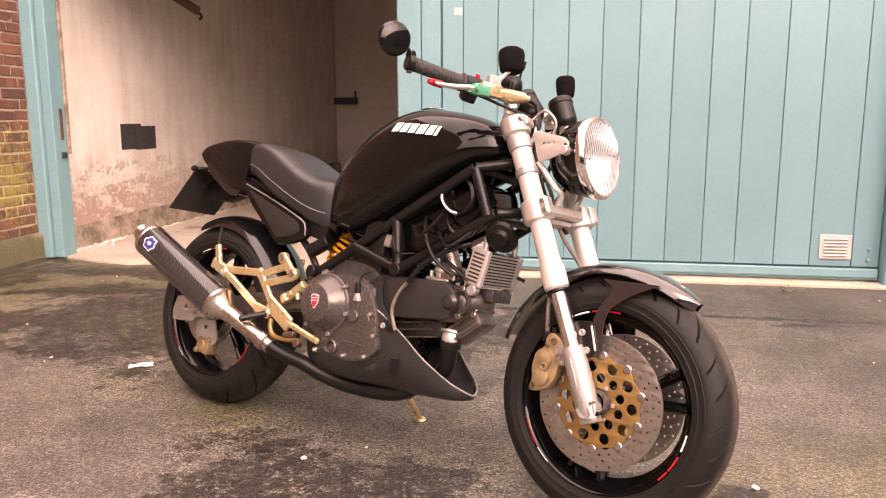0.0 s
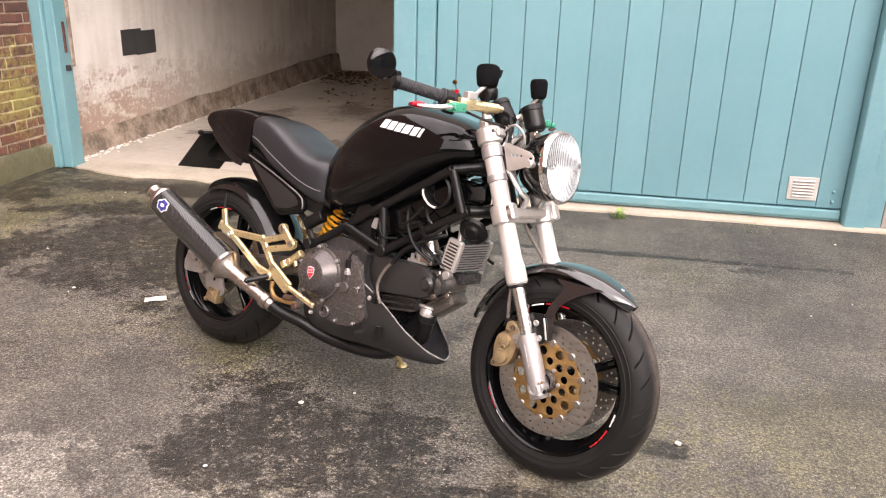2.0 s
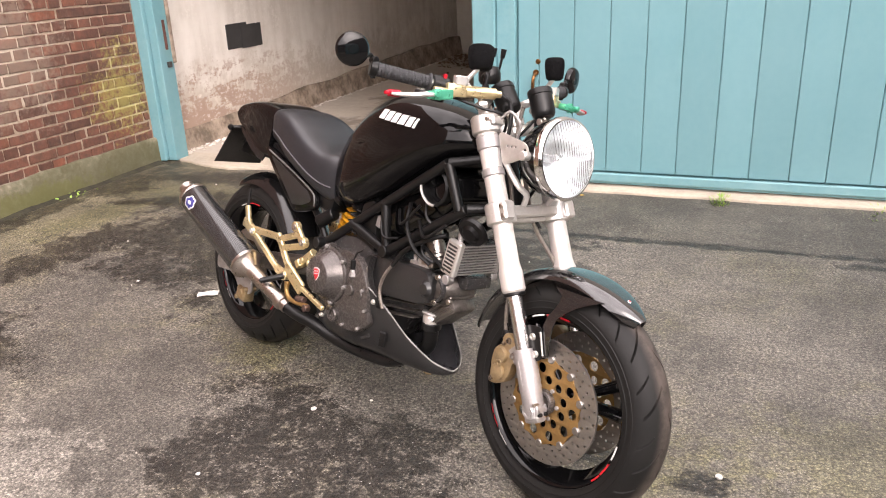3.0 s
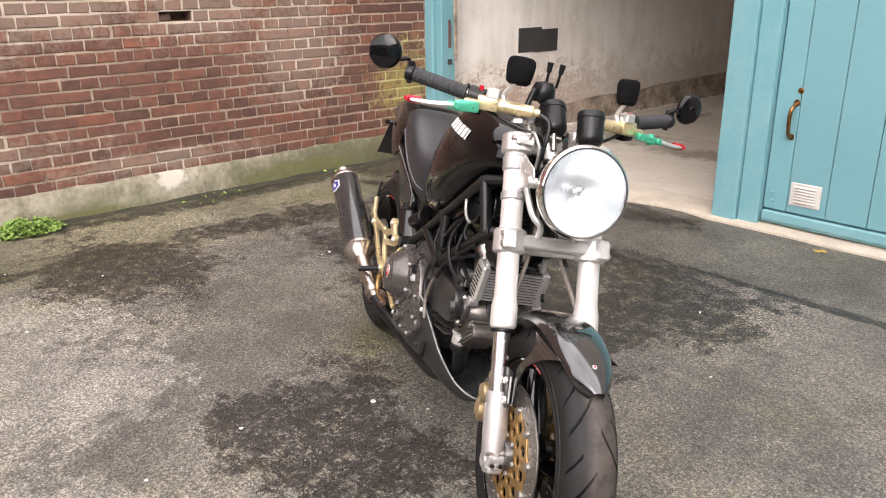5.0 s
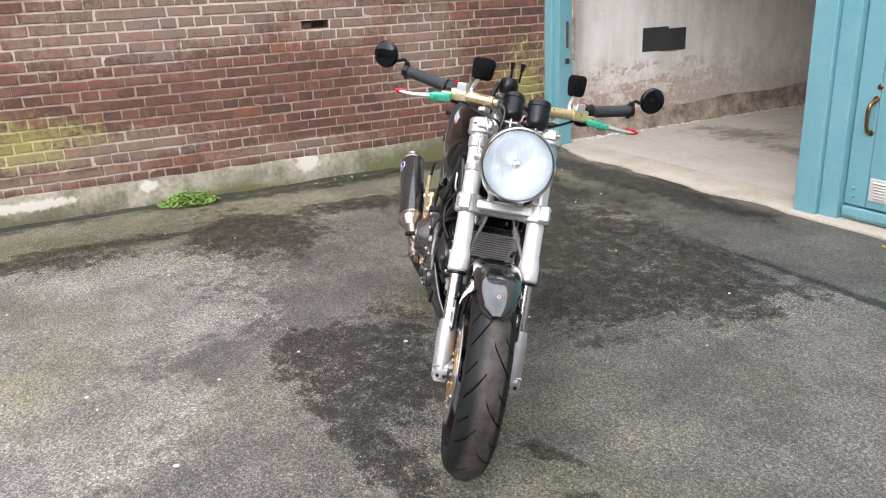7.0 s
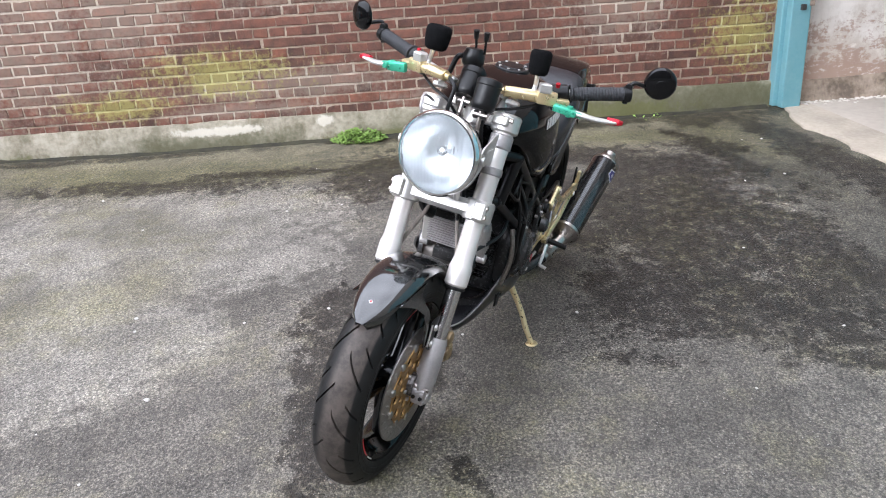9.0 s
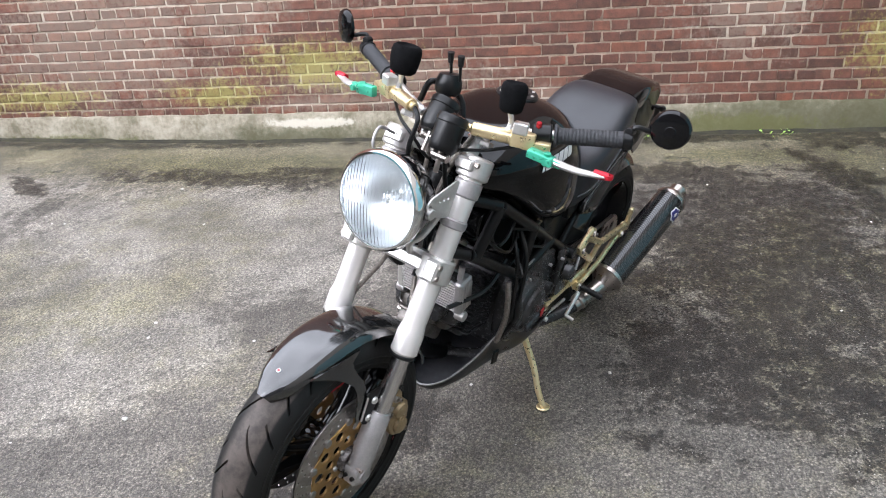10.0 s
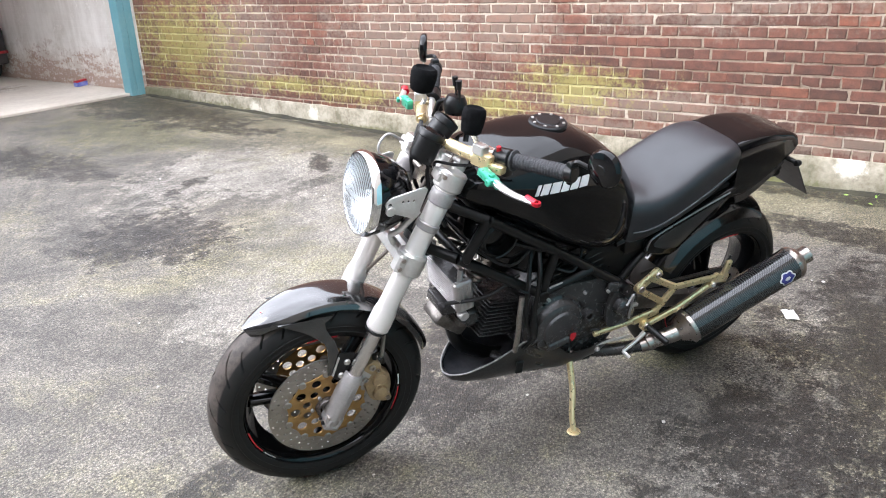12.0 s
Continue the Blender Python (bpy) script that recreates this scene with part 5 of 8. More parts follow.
for s in (-1, 1):
    y = s * 0.104
    leg = front("fork_leg", lathe([(0.0, 0), (0.0265, 0), (0.031, 0.006), (0.031, 0.052), (0.0285, 0.062), (0.0265, 0.075), (0.0265, 0.30), (0.0275, 0.45), (0.026, 0.455), (0.0, 0.458)], 28,
                              along(on_fork(0.555, y), on_fork(1.0, y))), FORKSILVER, bike, "champagne silver upside-down fork tube")
    front("slider", rod(on_fork(0.405, y), on_fork(0.56, y), 0.0205, 24), SLIDER, leg, "polished steel slider")
    front("dust_seal", rod(on_fork(0.547, y), on_fork(0.556, y), 0.029, 24), SATIN, leg)
    foot = join(lathe([(0.0, 0), (0.016, 0.0), (0.024, 0.006), (0.027, 0.03), (0.0285, 0.10), (0.0275, 0.165), (0.0245, 0.178), (0, 0.178)], 26, along(on_fork(0.262, y), on_fork(0.45, y))),
                rod(on_fork(0.288, y + s * 0.018), on_fork(0.288, y - s * 0.02), 0.027, 24),
                bar(on_fork(0.29, y), FRONT_AXLE + Vector((0.004, y, 0)), 0.042, 0.034, bevel=0.009),
                bar(on_fork(0.34, y + s * 0.026), on_fork(0.40, y + s * 0.026), 0.006, 0.006, bevel=0.002))
    foot = join(foot, at(box(-0.024, 0.020, -0.019, 0.019, -0.030, 0.034, 0.007, 2), Matrix.Translation(on_fork(0.284, y)) @ Matrix.Rotation(radians(-24), 4, "Y")))
    for dy in (-0.010, 0.010):
        front("clamp_bolt", rod(on_fork(0.274, y + dy, 0.012), on_fork(0.274, y + dy, 0.030), 0.0055, 6), SATIN, leg)
    front("fork_foot", foot, ALU_GREY, leg, "sandcast grey axle clamp")
    front("foot_socket", lathe([(0.0, 0.004), (0.009, 0.004), (0.009, 0.0085), (0.011, 0.0095), (0.016, 0.0095), (0.018, 0.007), (0.018, 0.0)], 24, along(on_fork(0.284, y + s * 0.016, -0.002), on_fork(0.284, y + s * 0.2, -0.002))), ALU_GREY, leg)
    front("socket_hole", lathe([(0.0, 0.0052), (0.0088, 0.0052), (0.0088, 0.003)], 6, along(on_fork(0.284, y + s * 0.016, -0.002), on_fork(0.284, y + s * 0.2, -0.002))), SATIN, leg)
    for px, pz in ((0.0, -0.016), (0.014, 0.004)):
        front("pinch_bolt", rod(FRONT_AXLE + Vector((px - 0.004, y + s * 0.026, pz)), FRONT_AXLE + Vector((px - 0.004, y, pz)), 0.0045, 8), STEEL, leg)
    front("fork_cap", join(rod(on_fork(1.0, y), on_fork(1.012, y), 0.02, 6), rod(on_fork(1.01, y), on_fork(1.022, y), 0.009, 12)), ALU, leg)
    # caliper behind the leg
    body = plate(rounded([(-0.186, 0.304), (-0.168, 0.304), (-0.134, 0.318), (-0.120, 0.345), (-0.114, 0.376), (-0.098, 0.386), (-0.100, 0.412), (-0.116, 0.436), (-0.136, 0.446), (-0.150, 0.438), (-0.152, 0.412), (-0.176, 0.394), (-0.182, 0.360), (-0.178, 0.330)], 0.007), 0.030, (), 0.004)
    inner = plate(rounded([(-0.172, 0.318), (-0.138, 0.320), (-0.120, 0.360), (-0.124, 0.400), (-0.168, 0.396)], 0.01), 0.022, (), 0.004)
    c = front("brake_caliper", join(at(body, Matrix.Translation((0, s * 0.093, 0))), at(inner, Matrix.Translation((0, s * 0.052, 0)))), CALIPER, bike, "tarnished gold brake caliper")
    for pz, px, r in ((0.386, -0.150, 0.0215), (0.338, -0.154, 0.0225)):
        front("piston_cover", lathe([(0.0, 0.013), (r * 0.55, 0.0125), (r * 0.9, 0.010), (r, 0.005), (r, -0.004)], 28, along((px, s * 0.107, pz), (px, s * 0.3, pz))), CALIPER, c)
    front("piston_ring", lathe([(0.005, 0.0), (0.006, 0.0015), (0.0095, 0.0015), (0.0105, 0.0)], 20, along((-0.146, s * 0.1195, 0.366), (-0.146, s * 0.3, 0.366))), CALIPER, c)
    for px, pz, r in ((-0.130, 0.430, 0.009), (-0.110, 0.395, 0.009), (-0.176, 0.313, 0.0065), (-0.172, 0.335, 0.005), (-0.146, 0.418, 0.005)):
        front("caliper_bolt", lathe([(0.0, 0.004), (r * 0.5, 0.004), (r * 0.55, 0.010), (r * 0.9, 0.010), (r, 0.007), (r, -0.006)], 12, along((px, s * 0.104, pz), (px, s * 0.3, pz))), STEEL, c)
    front("caliper_bracket", bar((-0.128, s * 0.100, 0.425), (-0.088, s * 0.104, 0.385), 0.036, 0.014), ALU_GREY, c)
    front("bleed_nipple", join(rod((-0.150, s * 0.094, 0.440), (-0.163, s * 0.094, 0.446), 0.007, 10), rod((-0.140, s * 0.094, 0.440), (-0.141, s * 0.094, 0.462), 0.007, 10)), SATIN, c)
    front("hose_clip", rod((-0.166, s * 0.094, 0.425), (-0.158, s * 0.094, 0.470), 0.005, 8), SATIN, c)
    front("brake_hose", tube([(-0.160, s * 0.094, 0.45), (-0.163, s * 0.098, 0.50), (-0.175, s * 0.085, 0.60), (-0.235, s * 0.045, 0.70), (-0.27, s * 0.03, 0.80), (-0.33, s * 0.03, 0.92), (-0.36, s * 0.07, 1.02)], 0.0055, 8), surface("braided_hose", (0.22, 0.19, 0.16), (0.12, 0.1, 0.09), rough=0.5, scale=200, fine=600, bump=0.4), bike, "braided brake hose")

zl = 0.742
yoke = []
for s in (-1, 1):
    yoke.append(rod(on_fork(zl - 0.026, s * 0.104), on_fork(zl + 0.026, s * 0.104), 0.039, 26))
    yoke.append(bar(on_fork(zl - 0.022, s * 0.118, 0.036), on_fork(zl + 0.022, s * 0.118, 0.036), 0.026, 0.034, bevel=0.005))
yoke.append(bar(on_fork(zl, -0.11, -0.016), on_fork(zl, 0.11, -0.016), 0.040, 0.045, across=tuple(AXIS_DIR), bevel=0.008))
yoke.append(bar(on_fork(zl, -0.10, 0.020), on_fork(zl, 0.10, 0.020), 0.022, 0.030, across=tuple(AXIS_DIR), bevel=0.005))
ly = front("lower_yoke", join(*yoke), ALU, bike, "cast aluminium lower fork yoke")
for s in (-1, 1):
    for dz in (-0.011, 0.011):
        front("yoke_bolt", rod(on_fork(zl + dz, s * 0.139, 0.038), on_fork(zl + dz, s * 0.132, 0.038), 0.0065, 8), STEEL, ly)
zt = 0.958
yoke = []
for s in (-1, 1):
    yoke.append(rod(on_fork(zt - 0.024, s * 0.104), on_fork(zt + 0.020, s * 0.104), 0.037, 26))
    yoke.append(bar(on_fork(zt, s * 0.02, -0.05), on_fork(zt, s * 0.104, 0.0), 0.034, 0.026, across=tuple(AXIS_DIR), bevel=0.006))
    yoke.append(bar(on_fork(zt, s * 0.075, 0.03), on_fork(zt, s * 0.120, 0.036), 0.02, 0.026, across=tuple(AXIS_DIR), bevel=0.004))
    yoke.append(rod(on_fork(zt + 0.015, s * 0.062, -0.035), on_fork(zt + 0.055, s * 0.062, -0.035), 0.017, 18))
yoke.append(rod(on_fork(zt - 0.02, 0, -0.038), on_fork(zt + 0.03, 0, -0.038), 0.028, 24))
ty = front("upper_yoke", join(*yoke), ALU, bike, "cast aluminium upper fork yoke")
for s in (-1, 1):
    front("yoke_bolt", rod(on_fork(zt + 0.004, s * 0.13, 0.032), on_fork(zt + 0.004, s * 0.115, 0.032), 0.006, 8), STEEL, ty)
front("stem_nut", rod(on_fork(zt + 0.03, 0, -0.038), on_fork(zt + 0.042, 0, -0.038), 0.017, 6), STEEL, ty)

# -- front fender --
rings = []
for i in range(29):
    a = radians(53.5 + (160 - 53.5) * i / 28)
    e = min(1, ((28 - i) * 0.5 + 0.6) / 4) ** 0.5
    nose = min(1.0, (i + 0.1) / 9)
    R, w = 0.329 + 0.006 * math.sin((i / 28) * math.pi), 0.068 * (0.72 + 0.28 * e) * (0.10 + 0.90 * math.sqrt(1 - (1 - nose) ** 2))
    out, inn = [], []
    for q in range(17):
        b = -1 + 2 * q / 16
        y = w * math.sin(b * 1.35) / math.sin(1.35)
        r = R - 0.026 * ((1 - math.cos(b * 1.35)) / 0.781) ** 1.5
        out.append(FRONT_AXLE + Vector((r * math.cos(a), y, r * math.sin(a))))
        inn.append(FRONT_AXLE + Vector(((r - 0.003) * math.cos(a), y * 0.965, (r - 0.003) * math.sin(a))))
    rings.append(out + inn[::-1])
fender = front("front_fender", loft(rings), CARBON_FENDER, bike, "lacquered carbon front mudguard")
for s in (-1, 1):
    y = s * 0.078
    path = [(-0.040, 0.105, 0.596, 0.066), (-0.014, 0.070, 0.580, 0.070), (-0.016, 0.036, 0.562, 0.074), (-0.024, 0.014, 0.545, 0.078), (-0.036, -0.008, 0.524, 0.084), (-0.042, -0.014, 0.500, 0.089), (-0.043, -0.014, 0.478, 0.092), (-0.039, -0.012, 0.452, 0.093), (-0.030, -0.012, 0.424, 0.093)]
    arm = loft([[(a, s * w, z), (b, s * w, z), (b, s * (w - 0.004), z), (a, s * (w - 0.004), z)] for a, b, z, w in path])
    front("fender_arm", arm, CARBON_FENDER, fender, "curved carbon fender arm")
    front("fender_stay", at(plate(rounded([(-0.086, 0.486), (-0.044, 0.492), (-0.024, 0.428), (-0.030, 0.412), (-0.056, 0.398), (-0.066, 0.408)], 0.006), 0.004, (), 0.001), Matrix.Translation((0, s * 0.0955, 0))), SATIN, fender)
    front("stay_edge", bar((-0.0415, s * 0.0975, 0.482), (-0.0235, s * 0.0975, 0.424), 0.005, 0.004, bevel=0.001), ALU, fender)
    for x, z in ((-0.063, 0.462), (-0.046, 0.422)):
        front("fender_bolt", lathe([(0.0, 0.003), (0.004, 0.003), (0.0045, 0.006), (0.007, 0.006), (0.0088, 0.003), (0.009, -0.002)], 16, along((x, s * 0.097, z), (x, s * 0.3, z))), ALU, fender)
nose_dir = Vector((math.cos(radians(64)), 0.0, math.sin(radians(64))))
badge_at = FRONT_AXLE + 0.3285 * nose_dir
front("fender_badge", lathe([(0.0, 0.0040), (0.0045, 0.0036), (0.006, -0.002)], 16, along(badge_at, badge_at + nose_dir)), WHITE, fender, "small white badge")
front("badge_centre", lathe([(0.0, 0.0052), (0.0028, 0.0048), (0.0034, 0.003)], 14, along(badge_at, badge_at + nose_dir)), REDDECAL, fender, "red badge centre")

# -- headlamp --
LAMP_C = Vector((-0.128, 0.006, 0.900))
LM = along(LAMP_C, LAMP_C + Vector((0.990, 0, 0.139))) @ Matrix.Scale(1.03, 4)
lamp = front("headlamp", lathe([(0.0, -0.128), (0.035, -0.122), (0.066, -0.102), (0.088, -0.070), (0.0990, -0.030), (0.1015, -0.012), (0.097, -0.012), (0.086, -0.066), (0.064, -0.097), (0.034, -0.117), (0.0, -0.123)], 56, LM), BLACK, bike, "round headlamp in a black shell with chrome rim")
front("rim", lathe([(0.1000, -0.016), (0.1040, -0.013), (0.1050, -0.006), (0.1035, 0.003), (0.0990, 0.008), (0.0950, 0.0085), (0.0945, 0.004), (0.099, 0.0), (0.0995, -0.014)], 64, LM, closed=True), CHROME, lamp, "chrome headlamp rim")
front("reflector", lathe([(0.094, 0.0), (0.090, -0.02), (0.076, -0.048), (0.054, -0.070), (0.028, -0.082), (0.008, -0.085), (0.008, -0.088), (0.03, -0.086), (0.058, -0.073), (0.08, -0.05), (0.0945, -0.02), (0.096, 0.0)], 48, LM), surface("lamp_reflector", (0.85, 0.87, 0.88), (0.78, 0.80, 0.82), rough=0.36, metal=1.0, bump=0), lamp)
front("bulb", lathe([(0.0, -0.022), (0.010, -0.028), (0.014, -0.040), (0.012, -0.06), (0.009, -0.085), (0.0, -0.085)], 20, LM), surface("bulb_shield", (0.85, 0.85, 0.86), rough=0.25, metal=0.8, bump=0), lamp)
gl = bmesh.new()
N, RIB = 84, 0.0016
grid = {}
for i in range(N + 1):
    x = -0.0944 + 0.1888 * i / N
    reach = math.sqrt(0.0948 ** 2 - x * x)
    for j in range(N + 1):
        z = reach * math.sin(math.pi / 2 * (-1 + 2 * j / N))
        rr = (x * x + z * z) / 0.0948 ** 2
        bar_row = -0.012 < z < 0.004
        grid[i, j] = (x, 0.005 + 0.013 * (1 - rr), z, (RIB if (i // 2) % 2 else 0.0) * (0.0 if bar_row or rr > 0.95 else 1.0))
fr = {k: gl.verts.new((g[0], g[1], g[2])) for k, g in grid.items()}
bk = {k: gl.verts.new((g[0], g[1] - 0.003 - g[3], g[2])) for k, g in grid.items()}
for i in range(N):
    for j in range(N):
        gl.faces.new((fr[i, j], fr[i + 1, j], fr[i + 1, j + 1], fr[i, j + 1]))
        gl.faces.new((bk[i, j], bk[i, j + 1], bk[i + 1, j + 1], bk[i + 1, j]))
edge = [(i, 0) for i in range(N)] + [(N, j) for j in range(N)] + [(i, N) for i in range(N, 0, -1)] + [(0, j) for j in range(N, 0, -1)]
for a, b in zip(edge, edge[1:] + edge[:1]):
    gl.faces.new((fr[a], bk[a], bk[b], fr[b]))
glass = front("lens", at(gl, LM), LENS, lamp, "ribbed clear glass", sharp=60)
glass.visible_shadow = False
for s in (-1, 1):
    ear = plate(rounded([(-0.008, -0.036), (0.012, -0.034), (0.066, -0.018), (0.080, 0.000), (0.068, 0.018), (0.036, 0.028), (-0.014, 0.044), (-0.026, 0.040)], 0.010), 0.004, [(0.066, 0.000, 0.006), (0.006, 0.010, 0.004), (0.020, 0.009, 0.004), (0.034, 0.008, 0.004)], 0.0006)
    eb = front("headlamp_bracket", at(ear, Matrix.Translation((-0.232, s * 0.108, 0.905)) @ Matrix.Rotation(radians(-6), 4, "Y")), ALU, bike, "bare aluminium headlamp bracket plate")
    front("bracket_bolt", rod((-0.166, s * 0.118, 0.899), (-0.166, s * 0.095, 0.899), 0.012, 14), ALU, eb)
    front("bracket_clamp", join(rod(on_fork(0.895, s * 0.104), on_fork(0.93, s * 0.104), 0.031, 22), rod(on_fork(0.83, s * 0.104), on_fork(0.85, s * 0.104), 0.030, 22)), ALU_GREY, eb)
    front("lamp_stay", tube([on_fork(0.86, s * 0.085, 0.03), on_fork(0.80, s * 0.07, 0.045), on_fork(0.775, s * 0.05, 0.05), on_fork(0.755, s * 0.045, 0.03)], 0.008, 10), ALU, eb)

# -- cockpit --
def gauge(name, c, top, r, label):
    c, top = Vector(c), Vector(top)
    g = front(name, lathe([(0.0, 0), (r * 0.8, 0.0), (r * 0.95, 0.006), (r, 0.014), (r, 0.060), (r * 1.06, 0.062), (r * 1.06, 0.074), (r * 0.98, 0.078), (r * 0.9, 0.077), (0.0, 0.076)], 36, along(c, top)), SATIN, bike, label)
    front("dial_glass", lathe([(0.0, 0.084), (r * 0.5, 0.083), (r * 0.85, 0.079), (r * 0.9, 0.075)], 32, along(c, top)), BLACK, g, "glossy dark dial glass")
    front("bracket", join(rod(c, c - (top - c).normalized() * 0.05 + Vector((-0.01, 0, 0)), 0.006), rod(c - Vector((0, 0.02, 0.012)), c + Vector((0, 0.02, -0.012)), 0.01)), STEEL, g)
    return g


gauge("speedometer", (-0.262, 0.052, 0.992), (-0.296, 0.052, 1.066), 0.032, "small black round instrument pod")
gauge("tachometer", (-0.318, -0.020, 0.998), (-0.378, -0.020, 1.072), 0.032, "small black round instrument pod")
ign = front("ignition_switch", join(at(lathe([(0, 0), (0.024, 0.0), (0.03, 0.01), (0.03, 0.03), (0.022, 0.046), (0.0, 0.05)], 24), along((-0.392, -0.040, 1.062), (-0.400, -0.046, 1.15))), tube([(-0.36, -0.09, 1.04), (-0.37, -0.075, 1.085), (-0.40, -0.06, 1.075), (-0.42, -0.02, 1.05), (-0.41, 0.0, 1.0)], 0.007)), SATIN, bike, "black ignition switch block")
for dx, dy in ((0.0, -0.038), (0.004, -0.012)):
    front("toggle", join(rod((-0.396 + dx, dy, 1.10), (-0.390 + dx, dy * 1.15 + 0.003, 1.140), 0.0035, 8), rod((-0.390 + dx, dy * 1.15 + 0.003, 1.134), (-0.388 + dx, dy * 1.2 + 0.004, 1.158), 0.0060, 10, 0.0080)), SATIN, ign)

for s in (-1, 1):
    inner, outer = Vector((-0.355, s * 0.10, 1.030)), Vector((-0.480, s * 0.354, 1.066))
    d = (outer - inner).normalized()
    hb = front("handlebar", tube([(-0.385, s * 0.055, 0.985), (-0.372, s * 0.07, 1.012), inner, outer], 0.011, 14), ALU, bike, "bare aluminium handlebar half")
    g0 = Vector((-0.4155, s * 0.226, 1.048))
    prof = [(0.0175, 0.0), (0.024, 0.001), (0.024, 0.006), (0.0175, 0.009)]
    L = (outer - g0).length
    for i in range(1, 34):
        hh = 0.009 + (L - 0.016) * i / 34
        prof.append((0.0172 + (0.0009 if i % 2 else -0.0004), hh))
    prof += [(0.018, L - 0.006), (0.0165, L)]
    front("grip", lathe(prof, 22, along(g0, outer)), surface("grip_rubber", (0.030, 0.031, 0.035), (0.016, 0.016, 0.018), rough=0.6, scale=120, fine=400, bump=0.6), hb, "ribbed grey rubber grip")
    front("switchgear", join(rod(g0 - d * 0.046, g0 - d * 0.004, 0.024, 18), at(box(-0.018, 0.018, -0.02, 0.02, -0.03, 0.012, 0.007, 2), along(g0 - d * 0.028, g0) @ Matrix.Translation((0.0, 0, -0.012)))), SATIN, hb, "black switch housing")
    front("switch_button", join(rod(g0 - d * 0.03 + Vector((0.01, 0, 0.018)), g0 - d * 0.03 + Vector((0.012, 0, 0.03)), 0.006, 10)), RED, hb, "red switch button")
    front("bar_end", join(rod(outer - d * 0.004, outer + d * 0.016, 0.0205, 20), rod(outer + d * 0.006 + Vector((0, 0, -0.025)), outer + d * 0.006 + Vector((0, 0, 0.02)), 0.007, 10)), SATIN, hb)
    # master cylinder with covered reservoir
    mc = Vector((-0.352, s * 0.150, 1.037))
    md = (Vector((-0.325, s * 0.06, 1.035)) - Vector((-0.380, s * 0.185, 1.032))).normalized()
    cyl = front("master_cylinder", join(rod(mc + md * 0.075, mc - md * 0.03, 0.0145, 18, 0.016), at(box(-0.019, 0.019, -0.026, 0.026, -0.016, 0.018, 0.005, 2), along(mc - md * 0.035, mc)), rod(mc - md * 0.04 + Vector((0.012, 0, 0)), mc - md * 0.045 + Vector((-0.04, 0, 0)), 0.014, 14), rod(mc + md * 0.075, mc + md * 0.09, 0.009, 12), at(box(-0.012, 0.012, -0.03, 0.03, -0.010, 0.010, 0.004, 2), along(mc - md * 0.066 + Vector((0.004, 0, -0.006)), mc - md * 0.2))), GOLD, bike, "gold master cylinder")
    front("clamp_cap", at(box(-0.014, 0.014, -0.016, 0.016, -0.012, 0.012, 0.003), along(mc - md * 0.03 + Vector((0.008, 0, 0.026)), mc + Vector((0.008, 0, 0.026)))), ALU, cyl)
    res = Vector((-0.338, 0.156 if s > 0 else -0.130, 1.094))
    front("reservoir_stay", tube([mc + Vector((0, 0, 0.012)), mc + Vector((-0.008, 0, 0.03)), res + Vector((0.004, 0, 0.014))], 0.006, 8), ALU, cyl)
    rk, hk = (0.76, 0.86) if s > 0 else (0.94, 0.88)
    front("reservoir_cover", lathe([(rk * q, hk * h) for q, h in ((0.0, 0), (0.023, 0.0), (0.031, 0.006), (0.034, 0.022), (0.036, 0.040), (0.0365, 0.055), (0.034, 0.066), (0.027, 0.0715), (0.022, 0.066), (0.0, 0.062))], 30, along(res, res + Vector((-0.014, -0.004 * s, 0.1)))), FOAM, cyl, "black towelling band over the reservoir", sharp=60)
    # lever
    lv0, tipp = Vector((-0.349, s * 0.246, 1.022)), Vector((-0.396, s * 0.372, 1.013))
    front("lever", tube([lv0 + Vector((-0.003, s * 0.012, -0.001)), (-0.354, s * 0.285, 1.019), (-0.366, s * 0.315, 1.014), (-0.384, s * 0.347, 1.012), tipp], [0.011, 0.0105, 0.0095, 0.008, 0.0075], 12, flat=0.7), ALU, cyl, "silver hand lever")
    front("lever_hub", join(at(box(-0.013, 0.013, -0.036, 0.022, -0.009, 0.009, 0.004, 2), along(lv0, lv0 + Vector((-0.01, s * 0.1, -0.01)))), at(box(-0.009, 0.009, 0.018, 0.040, -0.007, 0.007, 0.003, 2), along(lv0, lv0 + Vector((-0.012, s * 0.1, -0.01)))), rod(lv0 + Vector((0.0, s * 0.006, -0.014)), lv0 + Vector((0, s * 0.006, 0.014)), 0.008, 12), rod(lv0 + Vector((0.012, s * 0.02, 0)), lv0 + Vector((0.02, s * 0.022, 0)), 0.008, 12)), GREEN, cyl, "green lever adjuster")
    front("lever_tip", join(rod(tipp - Vector((-0.008, s * 0.030, 0)), tipp, 0.0095, 12, 0.0085), lathe([(0.0035, -0.0045), (0.0095, -0.004), (0.0105, 0), (0.0095, 0.0045), (0.0035, 0.0045)], 16, Matrix.Translation(tipp) @ Matrix.Rotation(radians(90), 4, "X"), closed=True)), RED, cyl, "red lever tip")
    # bar-end mirror
    mcn = Vector((-0.510 if s > 0 else -0.475, s * 0.432, 1.106))
    nrm = Vector((1.0, 0.28 if s > 0 else -0.50, -0.05)).normalized()
    mir = front("mirror", lathe([(0.0, 0.014), (0.012, 0.0145), (0.013, 0.013), (0.030, 0.012), (0.041, 0.008), (0.0455, 0.001), (0.046, -0.006), (0.044, -0.010), (0.041, -0.0095), (0.0405, -0.006), (0.0, -0.006)], 44, along(mcn, mcn + nrm) @ Matrix.Scale(0.91, 4)), BLACK, bike, "round black bar-end mirror")
